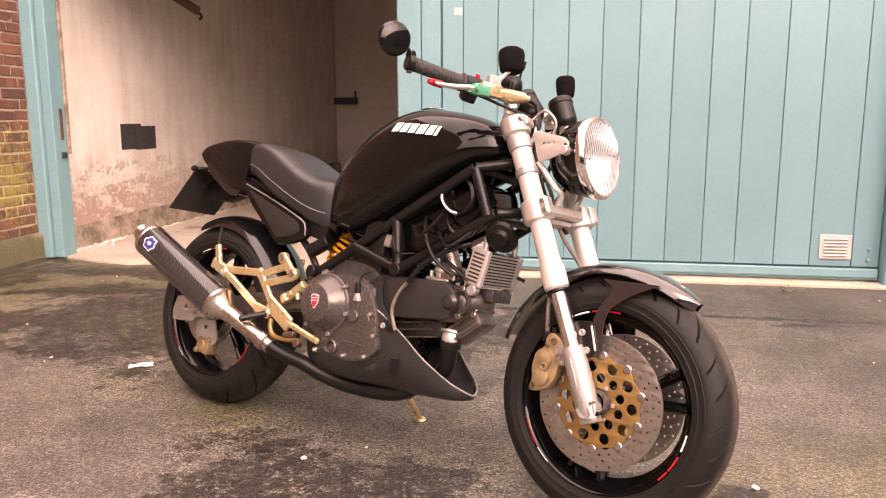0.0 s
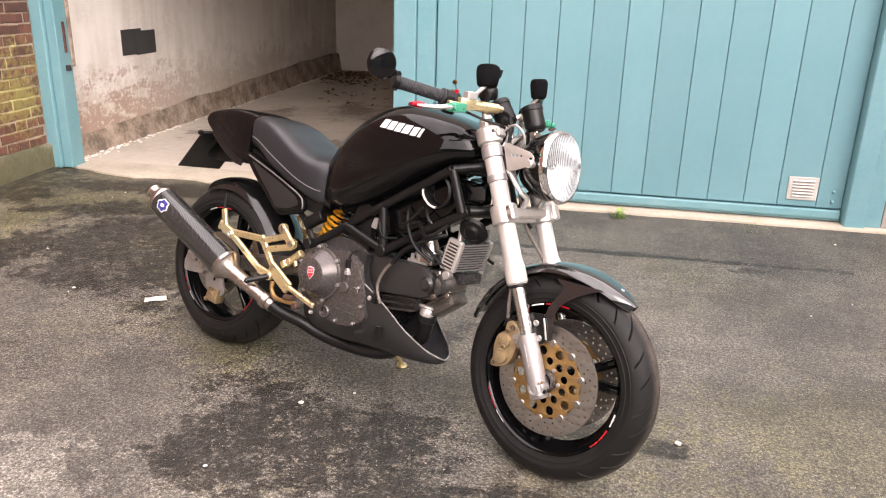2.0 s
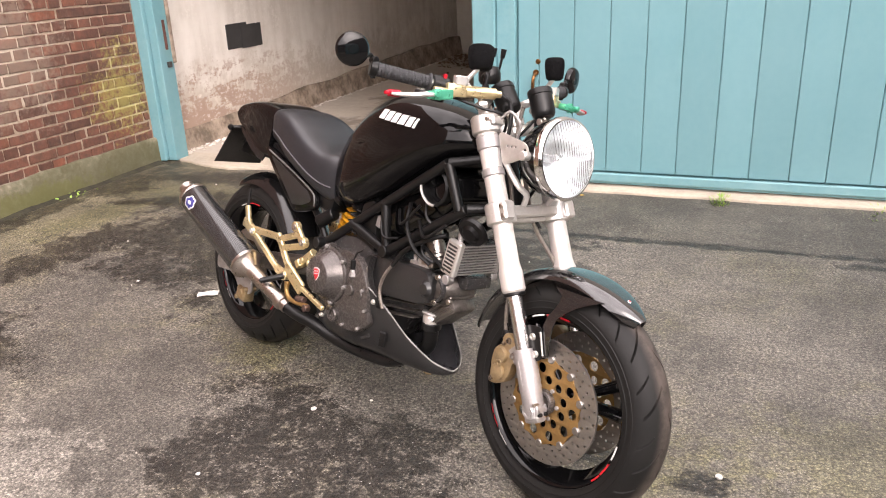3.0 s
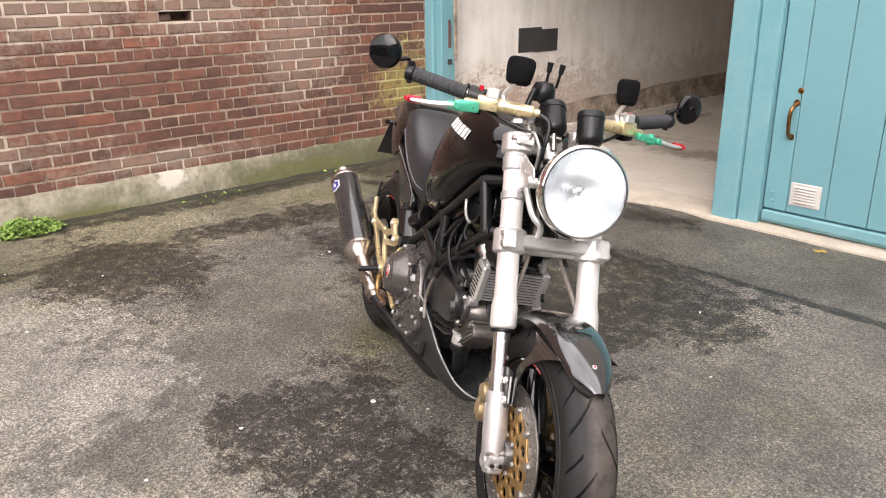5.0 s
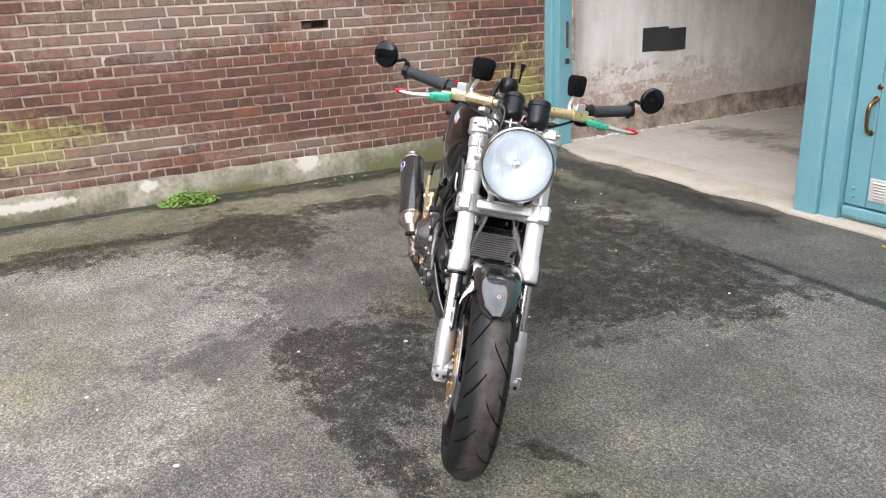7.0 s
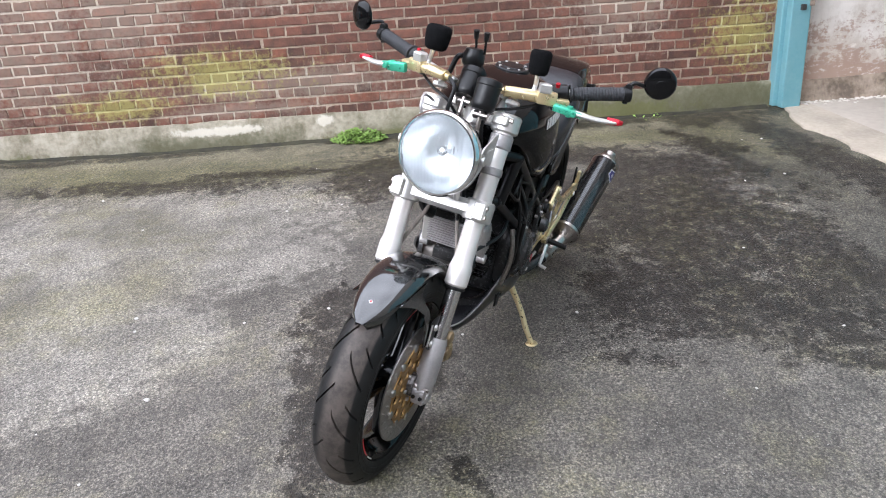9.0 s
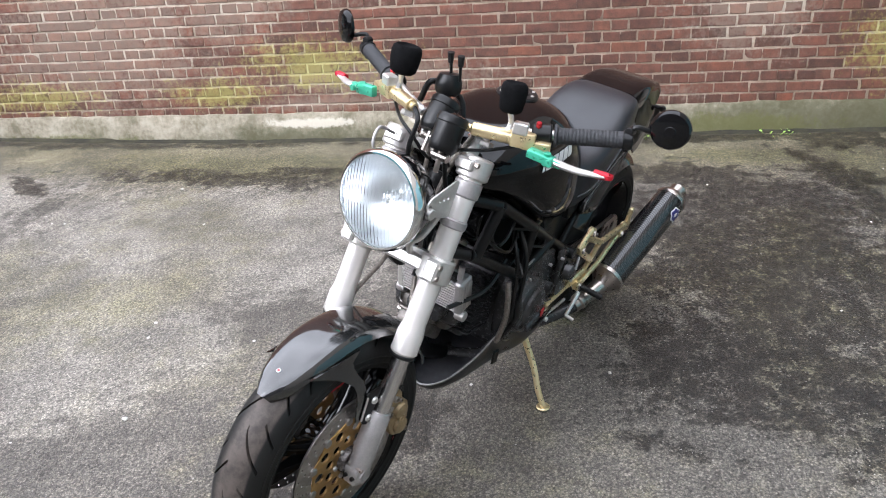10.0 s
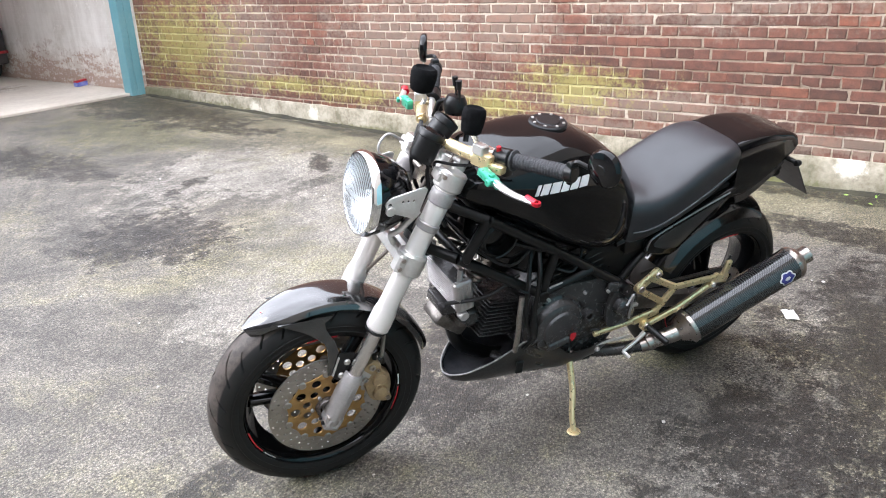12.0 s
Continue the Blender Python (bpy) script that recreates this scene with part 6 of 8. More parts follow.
    front("mirror_glass", lathe([(0.0, -0.0066), (0.0398, -0.0066), (0.0398, -0.0074), (0.0, -0.0074)], 40, along(mcn, mcn + nrm) @ Matrix.Scale(0.91, 4)), surface("mirror_silver", (0.9, 0.9, 0.9), (0.88, 0.88, 0.88), rough=0.02, metal=1, spread=0.005, bump=0), mir)
    front("stalk", join(tube([outer + d * 0.008 + Vector((0, 0, 0.016)), outer + d * 0.02 + Vector((0.004, 0, 0.03)), mcn + nrm * 0.004 - Vector((0, s * 0.033, 0.015))], 0.0055, 10), rod(outer + d * 0.008 + Vector((-0.008, 0, 0.02)), outer + d * 0.008 + Vector((0.012, 0, 0.02)), 0.0095, 12)), SATIN, mir)
    # control cables
    front("cable", tube([mc + md * 0.085, (-0.30, s * 0.045, 1.02), (-0.285, s * 0.05, 0.96), (-0.30, s * 0.055, 0.88), (-0.34, s * 0.06, 0.80)], 0.0055, 8), SATIN, bike)
    front("cable", tube([g0 - d * 0.04 + Vector((0.01, 0, -0.02)), (-0.33, s * 0.12, 1.0), (-0.30, s * 0.06, 0.985), (-0.33, s * 0.03, 0.93), (-0.40, s * 0.03, 0.88)], 0.004, 8), SATIN, bike)
front("cable", tube([(-0.20, 0.02, 0.97), (-0.23, 0.0, 0.90), (-0.22, 0.03, 0.84), (-0.27, 0.04, 0.76), (-0.22, 0.05, 0.70)], 0.005, 8), SATIN, bike)
front("wiring", join(tube([(-0.40, 0.03, 0.985), (-0.44, 0.06, 0.99), (-0.46, 0.07, 0.975)], 0.004, 6), tube([(-0.40, 0.04, 0.99), (-0.45, 0.05, 1.0), (-0.47, 0.085, 0.97)], 0.0035, 6), tube([(-0.41, 0.02, 0.98), (-0.45, 0.03, 0.995), (-0.48, 0.06, 0.985)], 0.0035, 6)), WIRE, bike, "loose brown and white wires")
front("wire_loop", tube([(-0.28, -0.09, 0.98), (-0.24, -0.10, 1.0), (-0.21, -0.09, 0.97), (-0.23, -0.08, 0.92)], 0.0035, 8), ALU_GREY, bike)

# -- tank, seat and tail --
TANK = [(-0.985, 0.762, 0.668, 0.060), (-0.965, 0.790, 0.645, 0.092), (-0.935, 0.836, 0.622, 0.112), (-0.895, 0.890, 0.612, 0.130), (-0.845, 0.937, 0.614, 0.146), (-0.785, 0.977, 0.632, 0.158),
        (-0.715, 1.006, 0.666, 0.168), (-0.645, 1.018, 0.706, 0.172), (-0.575, 1.014, 0.756, 0.170), (-0.505, 1.003, 0.802, 0.162), (-0.445, 0.988, 0.836, 0.146), (-0.395, 0.965, 0.860, 0.122), (-0.362, 0.940, 0.878, 0.088), (-0.35, 0.915, 0.890, 0.04)]
TP = 2.8


def smooth_sections(rows, n=4):
    line = smooth_line([Vector(r[:3]) for r in rows], n)
    ws = smooth_line([Vector((r[3], 0, 0)) for r in rows], n)
    return [(p.x, p.y, p.z, w.x) for p, w in zip(line, ws)]


tank_rings = [oval(x, zt, zb, w, 144, TP, flare=-0.06) for x, zt, zb, w in smooth_sections(TANK, 10)]
tank = part("fuel_tank", loft(tank_rings), BLACK, bike, "gloss black fuel tank", sharp=60)
tank_secs = smooth_sections(TANK)


def tank_point(x, f, s, off=0.0015):
    """A point on the tank's flank: f runs from the bottom (-1) to the top (1); s picks the side."""
    for a, b in zip(tank_secs, tank_secs[1:]):
        if a[0] <= x <= b[0]:
            t = (x - a[0]) / (b[0] - a[0])
            zt, zb, w = (a[i] + (b[i] - a[i]) * t for i in (1, 2, 3))
            break
    ang = math.asin(max(-1, min(1, math.copysign(abs(f) ** (TP / 2), f))))
    c = math.cos(ang)
    y = (w + off) * abs(c) ** (2 / TP) * (1 - 0.06 * f)
    z = (zt + zb) / 2 + ((zt - zb) / 2 + off) * f
    return Vector((x, s * y, z))


def tank_span(x):
    """The tank's top and bottom at x."""
    for a, b in zip(tank_secs, tank_secs[1:]):
        if a[0] <= x <= b[0]:
            t = (x - a[0]) / (b[0] - a[0])
            return a[1] + (b[1] - a[1]) * t, a[2] + (b[2] - a[2]) * t


for s in (-1, 1):
    # marque lettering, as plain slanted blocks of unequal width
    x = -0.700 if s < 0 else -0.690
    for wide in (0.029, 0.027, 0.025, 0.029, 0.024, 0.011):
        bm = bmesh.new()
        rows = []
        for q in range(5):
            z = (0.920 if s < 0 else 0.906) + 0.027 * q / 4
            lean = s * -0.010 * q / 4
            row = []
            for g in range(3):
                xx = x + wide * g / 2 + lean
                zt, zb = tank_span(xx)
                row.append(bm.verts.new(tank_point(xx, (z - (x + 0.61) * (0.07 if s < 0 else 0.0) - (zt + zb) / 2) / ((zt - zb) / 2), s, 0.003)))
            rows.append(row)
        for a, b in zip(rows, rows[1:]):
            for g in range(2):
                bm.faces.new((a[g], a[g + 1], b[g + 1], b[g]))
        part("marque_block", bm, WHITE, tank, "white decal block")
        x += wide + 0.0042
cap_c = Vector((-0.660, 0, 1.0175))
capm = along(cap_c, cap_c + Vector((0.02, 0, 1)))
cap = part("filler_cap", lathe([(0.0, 0.009), (0.03, 0.0085), (0.033, 0.006), (0.048, 0.006), (0.052, 0.003), (0.053, -0.004), (0, -0.006)], 40, capm), SATIN, tank, "black round filler cap")
for i in range(8):
    a = math.tau * i / 8
    part("cap_screw", at(rod((0.042 * math.cos(a), 0.004, 0.042 * math.sin(a)), (0.042 * math.cos(a), 0.009, 0.042 * math.sin(a)), 0.004, 8), capm), ALU, cap)

SEAT = [(-1.352, 0.880, 0.800, 0.075), (-1.325, 0.898, 0.780, 0.112), (-1.270, 0.900, 0.762, 0.128), (-1.205, 0.884, 0.722, 0.136), (-1.13, 0.848, 0.690, 0.141), (-1.06, 0.812, 0.662, 0.142), (-1.0, 0.793, 0.640, 0.139), (-0.955, 0.790, 0.626, 0.130), (-0.925, 0.786, 0.625, 0.118)]
seat = part("seat", loft([oval(x, zt, zb, w, 72, 4.2, flare=0.0) for x, zt, zb, w in smooth_sections(SEAT, 6)]), LEATHER, bike, "black vinyl single seat with piped edge", sharp=60)
for s in (-1, 1):
    pts = []
    for x, zt, zb, w in smooth_sections(SEAT)[3:]:
        h = (zt - zb) / 2
        f = -0.30
        yy = w * (1 - abs(f) ** 4.2) ** (1 / 4.2)
        pts.append((x, s * (yy + 0.001), (zt + zb) / 2 + h * f))
    part("piping", tube(pts[::3], 0.0022, 6, 2), surface("grey_piping", (0.12, 0.12, 0.13), rough=0.5, bump=0), seat)
part("piping", tube([(-1.335, -0.110, 0.80), (-1.338, -0.09, 0.872), (-1.340, 0, 0.893), (-1.338, 0.09, 0.872), (-1.335, 0.110, 0.80)], 0.0035, 8), SATIN, seat)

TAIL = [(-1.316, 0.900, 0.716, 0.122), (-1.37, 0.908, 0.716, 0.122), (-1.43, 0.911, 0.740, 0.117), (-1.49, 0.907, 0.768, 0.109), (-1.545, 0.898, 0.796, 0.099), (-1.585, 0.888, 0.822, 0.093), (-1.606, 0.878, 0.846, 0.088)]
tail = part("tail_cowl", loft([oval(x, zt, zb, w, 128, 7.0, flare=-0.10) for x, zt, zb, w in smooth_sections(TAIL, 8)]), BLACK, bike, "black tail cowl with carbon flanks", sharp=50)
for s in (-1, 1):
    # a lacquered flange that turns outwards along the lower edge
    rings = []
    for x, zl, zh, y in ((-1.338, 0.706, 0.742, 0.134), (-1.376, 0.712, 0.752, 0.134), (-1.43, 0.735, 0.776, 0.128), (-1.48, 0.760, 0.800, 0.121), (-1.52, 0.782, 0.818, 0.114), (-1.545, 0.800, 0.822, 0.108)):
        rings.append([(x, s * (y - 0.012), zh), (x, s * y, zl + 0.003), (x, s * (y - 0.002), zl), (x, s * (y - 0.022), zh - 0.004)])
    part("tail_side", loft(rings), CARBON, tail, "glossy carbon side strip", sharp=40)
part("tail_light", at(box(-0.010, 0.012, -0.055, 0.055, -0.010, 0.010, 0.006, 2), Matrix.Translation((-1.60, 0, 0.860))), REDLENS, tail, "dark red tail lamp")
part("tail_badge", at(box(-0.008, 0.008, -0.007, 0.007, 0, 0.002), Matrix.Translation((-1.55, 0.02, 0.8935)) @ Matrix.Rotation(radians(-9), 4, "Y")), REDDECAL, tail)

pl = part("number_plate", bar((-1.615, 0, 0.795), (-1.735, 0, 0.648), 0.004, 0.205, bevel=0.001), surface("dull_dark_plate", (0.060, 0.056, 0.052), (0.040, 0.038, 0.036), rough=0.32, metal=0.3, scale=8), bike, "dull dark back of the number plate")
part("plate_bracket", join(bar((-1.50, 0, 0.80), (-1.62, 0, 0.775), 0.02, 0.10), bar((-1.56, -0.05, 0.80), (-1.62, -0.05, 0.74), 0.015, 0.012), bar((-1.56, 0.05, 0.80), (-1.62, 0.05, 0.74), 0.015, 0.012), plate(rounded([(-1.37, 0.765), (-1.49, 0.79), (-1.59, 0.80), (-1.655, 0.705), (-1.545, 0.70)], 0.02), 0.07, (), 0.004)), SATIN, pl, "black plate holder")
part("plate_lamp", rod((-1.62, -0.03, 0.79), (-1.62, 0.03, 0.79), 0.013, 12), SATIN, pl)
for s in (-1, 1):
    part("indicator", join(rod((-1.585, s * 0.075, 0.80), (-1.60, s * 0.115, 0.795), 0.008, 10), lathe([(0, -0.012), (0.009, -0.009), (0.012, 0), (0.009, 0.010), (0, 0.012)], 18, Matrix.Translation((-1.60, s * 0.118, 0.795)) @ Matrix.Rotation(radians(90), 4, "Z"))), SATIN, bike, "tiny black indicator")

part("seat_base", plate(rounded([(-1.31, 0.775), (-1.0, 0.665), (-0.93, 0.66), (-0.94, 0.60), (-1.02, 0.615), (-1.29, 0.715)], 0.01), 0.225, (), 0.004), SATIN, bike, "black plastic seat base")
for s in (-1, 1):
    bm = plate(rounded([(-1.330, 0.760), (-1.290, 0.752), (-1.025, 0.652), (-1.008, 0.632), (-1.004, 0.606), (-1.06, 0.586), (-1.125, 0.574), (-1.165, 0.610), (-1.262, 0.690)], 0.018), 0.022, (), 0.008)
    bm.transform(Matrix.Translation((0, s * 0.120, 0)))
    sp = part("side_panel", bm, BLACK, bike, "gloss black side panel under the seat")
    inset = plate(rounded([(-1.285, 0.735), (-1.05, 0.648), (-1.024, 0.622), (-1.07, 0.602), (-1.13, 0.592), (-1.175, 0.635)], 0.014), 0.004, (), 0.0015)
    inset.transform(Matrix.Translation((0, s * 0.131, 0)))
    part("panel_inset", inset, CARBON_DULL, sp)
    part("panel_edge", tube([(-1.30, s * 0.132, 0.752), (-1.15, s * 0.132, 0.702), (-1.028, s * 0.132, 0.654), (-1.007, s * 0.132, 0.63), (-1.005, s * 0.132, 0.608)], 0.0025, 6), surface("bright_trim", (0.35, 0.34, 0.34), rough=0.3, metal=0.6, bump=0), sp)
    part("subframe_rail", join(tube([(-0.90, s * 0.10, 0.64), (-1.05, s * 0.10, 0.68), (-1.25, s * 0.09, 0.745), (-1.42, s * 0.07, 0.785)], 0.012, 10), tube([(-0.95, s * 0.105, 0.50), (-1.02, s * 0.105, 0.58), (-1.17, s * 0.10, 0.68), (-1.28, s * 0.09, 0.75)], 0.011, 10)), SATIN, bike, "black subframe tube")

part("battery_tray", at(plate(rounded([(-1.06, 0.62), (-0.88, 0.68), (-0.79, 0.60), (-0.84, 0.50), (-0.985, 0.47)], 0.02), 0.012, (), 0.004), Matrix.Translation((0, 0.088, 0))), SATIN, bike, "black plastic tray behind the frame")
# rear hugger
rings = []
for i in range(21):
    a = radians(28 + (112 - 28) * i / 20)
    R, w = 0.338, 0.092
    o, q2 = [], []
    for q in range(13):
        b = -1 + 2 * q / 12
        y = w * math.sin(b * 1.2) / math.sin(1.2)
        r = R - 0.075 * (1 - math.cos(b * 1.2))
        o.append(REAR_AXLE + Vector((r * math.cos(a), y, r * math.sin(a))))
        q2.append(REAR_AXLE + Vector(((r - 0.003) * math.cos(a), y * 0.97, (r - 0.003) * math.sin(a))))
    rings.append(o + q2[::-1])
part("rear_hugger", loft(rings), CARBON, bike, "carbon rear wheel hugger")

# -- frame --
def trellis(s):
    y1, y2, y3 = s * 0.124, s * 0.122, s * 0.070
    tubes = [((-0.930, y1, 0.505), (-0.662, s * 0.124, 0.685)), ((-0.662, s * 0.124, 0.685), (-0.420, s * 0.130, 0.840)), ((-0.420, s * 0.130, 0.840), (-0.340, y3, 0.866)),
             ((-0.636, y2, 0.544), (-0.352, s * 0.108, 0.726)), ((-0.352, s * 0.108, 0.726), (-0.29, s * 0.045, 0.740)), ((-0.662, s * 0.124, 0.685), (-0.636, y2, 0.544)),
             ((-0.420, s * 0.130, 0.840), (-0.372, s * 0.114, 0.716)), ((-0.80, y1 * 1.04, 0.595), (-0.636, y2, 0.544))]
    return tubes


for s in (-1, 1):
    for a, b in trellis(s):
        part("frame_tube", rod(a, b, 0.0145, 14), SATIN, bike, "satin black trellis frame tube")
    part("frame_node", rod((-0.636, s * 0.108, 0.544), (-0.636, s * 0.142, 0.544), 0.019, 16), SATIN, bike)
    part("frame_node", rod((-0.93, s * 0.11, 0.505), (-0.93, s * 0.165, 0.505), 0.018, 16), SATIN, bike)
part("steering_head", rod((-0.352, 0, 0.90), (-0.278, 0, 0.735), 0.032, 24), SATIN, bike)
for x, y, z in ((-0.420, 0.130, 0.840), (-0.372, 0.114, 0.716), (-0.93, 0.13, 0.505)):
    part("frame_crosstube", rod((x, -y, z), (x, y, z), 0.012, 12), SATIN, bike)
part("airbox", at(plate(rounded([(-0.80, 0.64), (-0.66, 0.70), (-0.49, 0.80), (-0.42, 0.80), (-0.405, 0.745), (-0.45, 0.700), (-0.60, 0.612), (-0.70, 0.60), (-0.78, 0.59)], 0.012), 0.19, (), 0.01), Matrix.Translation((0, 0, 0))), BLACK, bike, "black airbox under the tank")
part("battery_box", at(box(-0.07, 0.07, -0.08, 0.08, -0.05, 0.05, 0.01), Matrix.Translation((-0.56, 0, 0.79)) @ Matrix.Rotation(radians(-28), 4, "Y")), SATIN, bike)
for s in (-1, 1):
    part("intake_scoop", lathe([(0.045, 0.0), (0.052, 0.004), (0.054, 0.02), (0.046, 0.05), (0.03, 0.06), (0.026, 0.058), (0.042, 0.04), (0.048, 0.018), (0.046, 0.004)], 30, along((-0.47, s * 0.125, 0.765), (-0.47, 0.0, 0.765))), SATIN, bike)
    part("intake_ring", tube([(-0.50, s * 0.128, 0.80), (-0.515, s * 0.13, 0.775), (-0.51, s * 0.13, 0.745), (-0.485, s * 0.13, 0.722), (-0.46, s * 0.128, 0.715)], 0.004, 8), ALU if s < 0 else SATIN, bike)
    if s < 0:
        part("horn", lathe([(0, 0.02), (0.02, 0.02), (0.028, 0.012), (0.042, 0.01), (0.047, 0.0), (0.042, -0.006), (0.0, -0.012)], 30, along((-0.340, s * 0.082, 0.668), (-0.330, s * 0.157, 0.620))), SATIN, bike, "round black horn")
    part("coil", rod((-0.60, s * 0.09, 0.735), (-0.50, s * 0.09, 0.78), 0.018, 14), SATIN, bike)

# -- engine --
HOSE = surface("braided_steel", (0.30, 0.26, 0.23), (0.14, 0.12, 0.1), rough=0.45, metal=0.5, scale=150, fine=500, bump=0.5)
case_outline = rounded([(-0.985, 0.42), (-0.965, 0.335), (-0.93, 0.275), (-0.86, 0.250), (-0.74, 0.245), (-0.665, 0.268), (-0.655, 0.36), (-0.66, 0.47), (-0.72, 0.53), (-0.80, 0.545), (-0.89, 0.53), (-0.96, 0.49)], 0.03)
engine = part("crankcase", plate(case_outline, 0.24, (), 0.012), ENGINE_DARK, bike, "dark painted engine crankcase")
clutch_c = Vector((-0.860, -0.12, 0.417))
clutch = part("clutch_cover", lathe([(0.0, 0.0815), (0.0535, 0.0815), (0.0558, 0.0800), (0.0790, 0.0420), (0.0815, 0.0385), (0.0880, 0.0370), (0.0905, 0.0345), (0.0915, 0.0)], 72, along(clutch_c, clutch_c - Vector((0, 1, 0)))), ENGINE, engine, "grey painted clutch cover")
for a in (100, 40, -12, -70, -130, 165):
    bx, bz = clutch_c.x + 0.0900 * math.cos(radians(a)), clutch_c.z + 0.0900 * math.sin(radians(a))
    part("cover_lug", rod((bx, -0.125, bz), (bx, -0.156, bz), 0.0105, 16), ENGINE, clutch)
    part("cover_bolt", lathe([(0.0, 0.003), (0.003, 0.003), (0.0032, 0.008), (0.0055, 0.008), (0.0062, 0.005), (0.0062, 0.0)], 12, along((bx, -0.156, bz), (bx, -0.3, bz))), ALU_GREY, clutch)
sh = rounded([(-0.015, 0.020), (0.0, 0.023), (0.015, 0.020), (0.014, -0.002), (0.0, -0.022), (-0.014, -0.002)], 0.005)
part("shield_badge", at(plate(sh, 0.0015), Matrix.Translation((-0.857, -0.2025, 0.421))), WHITE, engine, "white shield outline")
part("shield_badge", at(plate([(x * 0.82, z * 0.84) for x, z in sh], 0.0015), Matrix.Translation((-0.857, -0.2036, 0.421))), REDDECAL, engine, "red shield badge")
part("shield_bar", join(*[at(box(-0.010, 0.010, -0.0006, 0.0006, -0.0014, 0.0014), Matrix.Translation((-0.857, -0.2046, zz)) @ Matrix.Rotation(radians(-12), 4, "Y")) for zz in (0.432, 0.424)]), WHITE, engine)
cover = plate(rounded([(-0.90, 0.33), (-0.845, 0.285), (-0.766, 0.273), (-0.700, 0.283), (-0.656, 0.318), (-0.670, 0.350), (-0.676, 0.410), (-0.700, 0.455), (-0.722, 0.485), (-0.775, 0.505), (-0.83, 0.50), (-0.86, 0.36)], 0.018), 0.045, (), 0.010)
right_cover = part("side_cover", at(cover, Matrix.Translation((0, -0.127, 0))), ENGINE, engine, "grey painted engine side cover")
for bx, bz in ((-0.668, 0.352), (-0.688, 0.410), (-0.690, 0.290), (-0.766, 0.280)):
    part("cover_lug", rod((bx, -0.12, bz), (bx, -0.152, bz), 0.009, 14), ENGINE, right_cover)
    part("case_bolt", rod((bx, -0.158, bz), (bx, -0.150, bz), 0.005, 8), ALU_GREY, right_cover)
part("filler_plug", lathe([(0.0, -0.006), (0.013, -0.006), (0.014, -0.014), (0.0185, -0.016), (0.022, -0.012), (0.023, 0.0)], 28, Matrix.Translation((-0.812, -0.148, 0.299))), ENGINE, right_cover, "round grey filler plug")
part("cast_bar", join(bar((-0.790, -0.149, 0.345), (-0.690, -0.149, 0.341), 0.004, 0.003, bevel=0.001), bar((-0.785, -0.149, 0.322), (-0.690, -0.149, 0.318), 0.004, 0.003, bevel=0.001), bar((-0.690, -0.149, 0.341), (-0.690, -0.149, 0.318), 0.004, 0.003, bevel=0.001)), ENGINE, right_cover, "raised cast frame on the cover")
part("cover_boss", join(rod((-0.748, -0.13, 0.396), (-0.748, -0.157, 0.396), 0.0185, 20), bar((-0.748, -0.142, 0.396), (-0.744, -0.142, 0.446), 0.024, 0.022, bevel=0.006)), ENGINE, right_cover)
part("cover_boss", join(rod((-0.705, -0.13, 0.392), (-0.705, -0.153, 0.392), 0.0165, 20), bar((-0.705, -0.138, 0.392), (-0.700, -0.138, 0.345), 0.020, 0.020, bevel=0.005)), ENGINE, right_cover)
part("oil_switch", join(rod((-0.743, -0.150, 0.440), (-0.744, -0.150, 0.452), 0.012, 6), rod((-0.744, -0.150, 0.450), (-0.746, -0.150, 0.462), 0.009, 14)), ALU_GREY, engine)
part("switch_cap", join(rod((-0.745, -0.150, 0.462), (-0.747, -0.150, 0.492), 0.010, 14), tube([(-0.747, -0.150, 0.490), (-0.742, -0.146, 0.512), (-0.722, -0.138, 0.528)], 0.003, 8)), SATIN, engine)
alt_c = Vector((-0.702, 0.100, 0.424))
alt = part("alternator_cover", lathe([(0.0, 0.074), (0.052, 0.073), (0.059, 0.069), (0.062, 0.062), (0.074, 0.060), (0.084, 0.053), (0.091, 0.034), (0.100, 0.028), (0.102, 0.0)], 60, along(alt_c, alt_c + Vector((0, 1, 0)))), ENGINE_DARK, engine, "black alternator cover")
for a0 in (35, 75, 115):
    arc = [(alt_c.x + r * math.cos(radians(a)), 0.10 + h, alt_c.z + r * math.sin(radians(a))) for a, r, h in ((a0 - 16, 0.080, 0.052), (a0, 0.080, 0.053), (a0 + 16, 0.080, 0.052))]
    part("cover_rib", tube(arc, 0.004, 8), ENGINE_DARK, alt)
part("cover_boss", rod((alt_c.x + 0.062, 0.13, alt_c.z - 0.035), (alt_c.x + 0.062, 0.162, alt_c.z - 0.035), 0.015, 16), ENGINE_DARK, alt)
part("cover_rib", bar((alt_c.x - 0.03, 0.172, alt_c.z - 0.035), (alt_c.x + 0.045, 0.172, alt_c.z - 0.05), 0.024, 0.012), ENGINE_DARK, alt)
part("sight_port", lathe([(0.010, 0.002), (0.014, 0.004), (0.019, 0.003), (0.020, -0.02)], 24, along((-0.805, 0.160, 0.440), (-0.805, 0.3, 0.440))), ENGINE_DARK, alt)
part("cover_pipe", rod((-0.655, 0.132, 0.566), (-0.790, 0.132, 0.588), 0.003, 10), ALU_GREY, engine)
part("slave_cover", at(box(-0.036, 0.030, -0.012, 0.006, -0.018, 0.018, 0.008, 2), Matrix.Translation((-0.895, 0.146, 0.510)) @ Matrix.Rotation(radians(-16), 4, "Y")), ENGINE_DARK, engine)
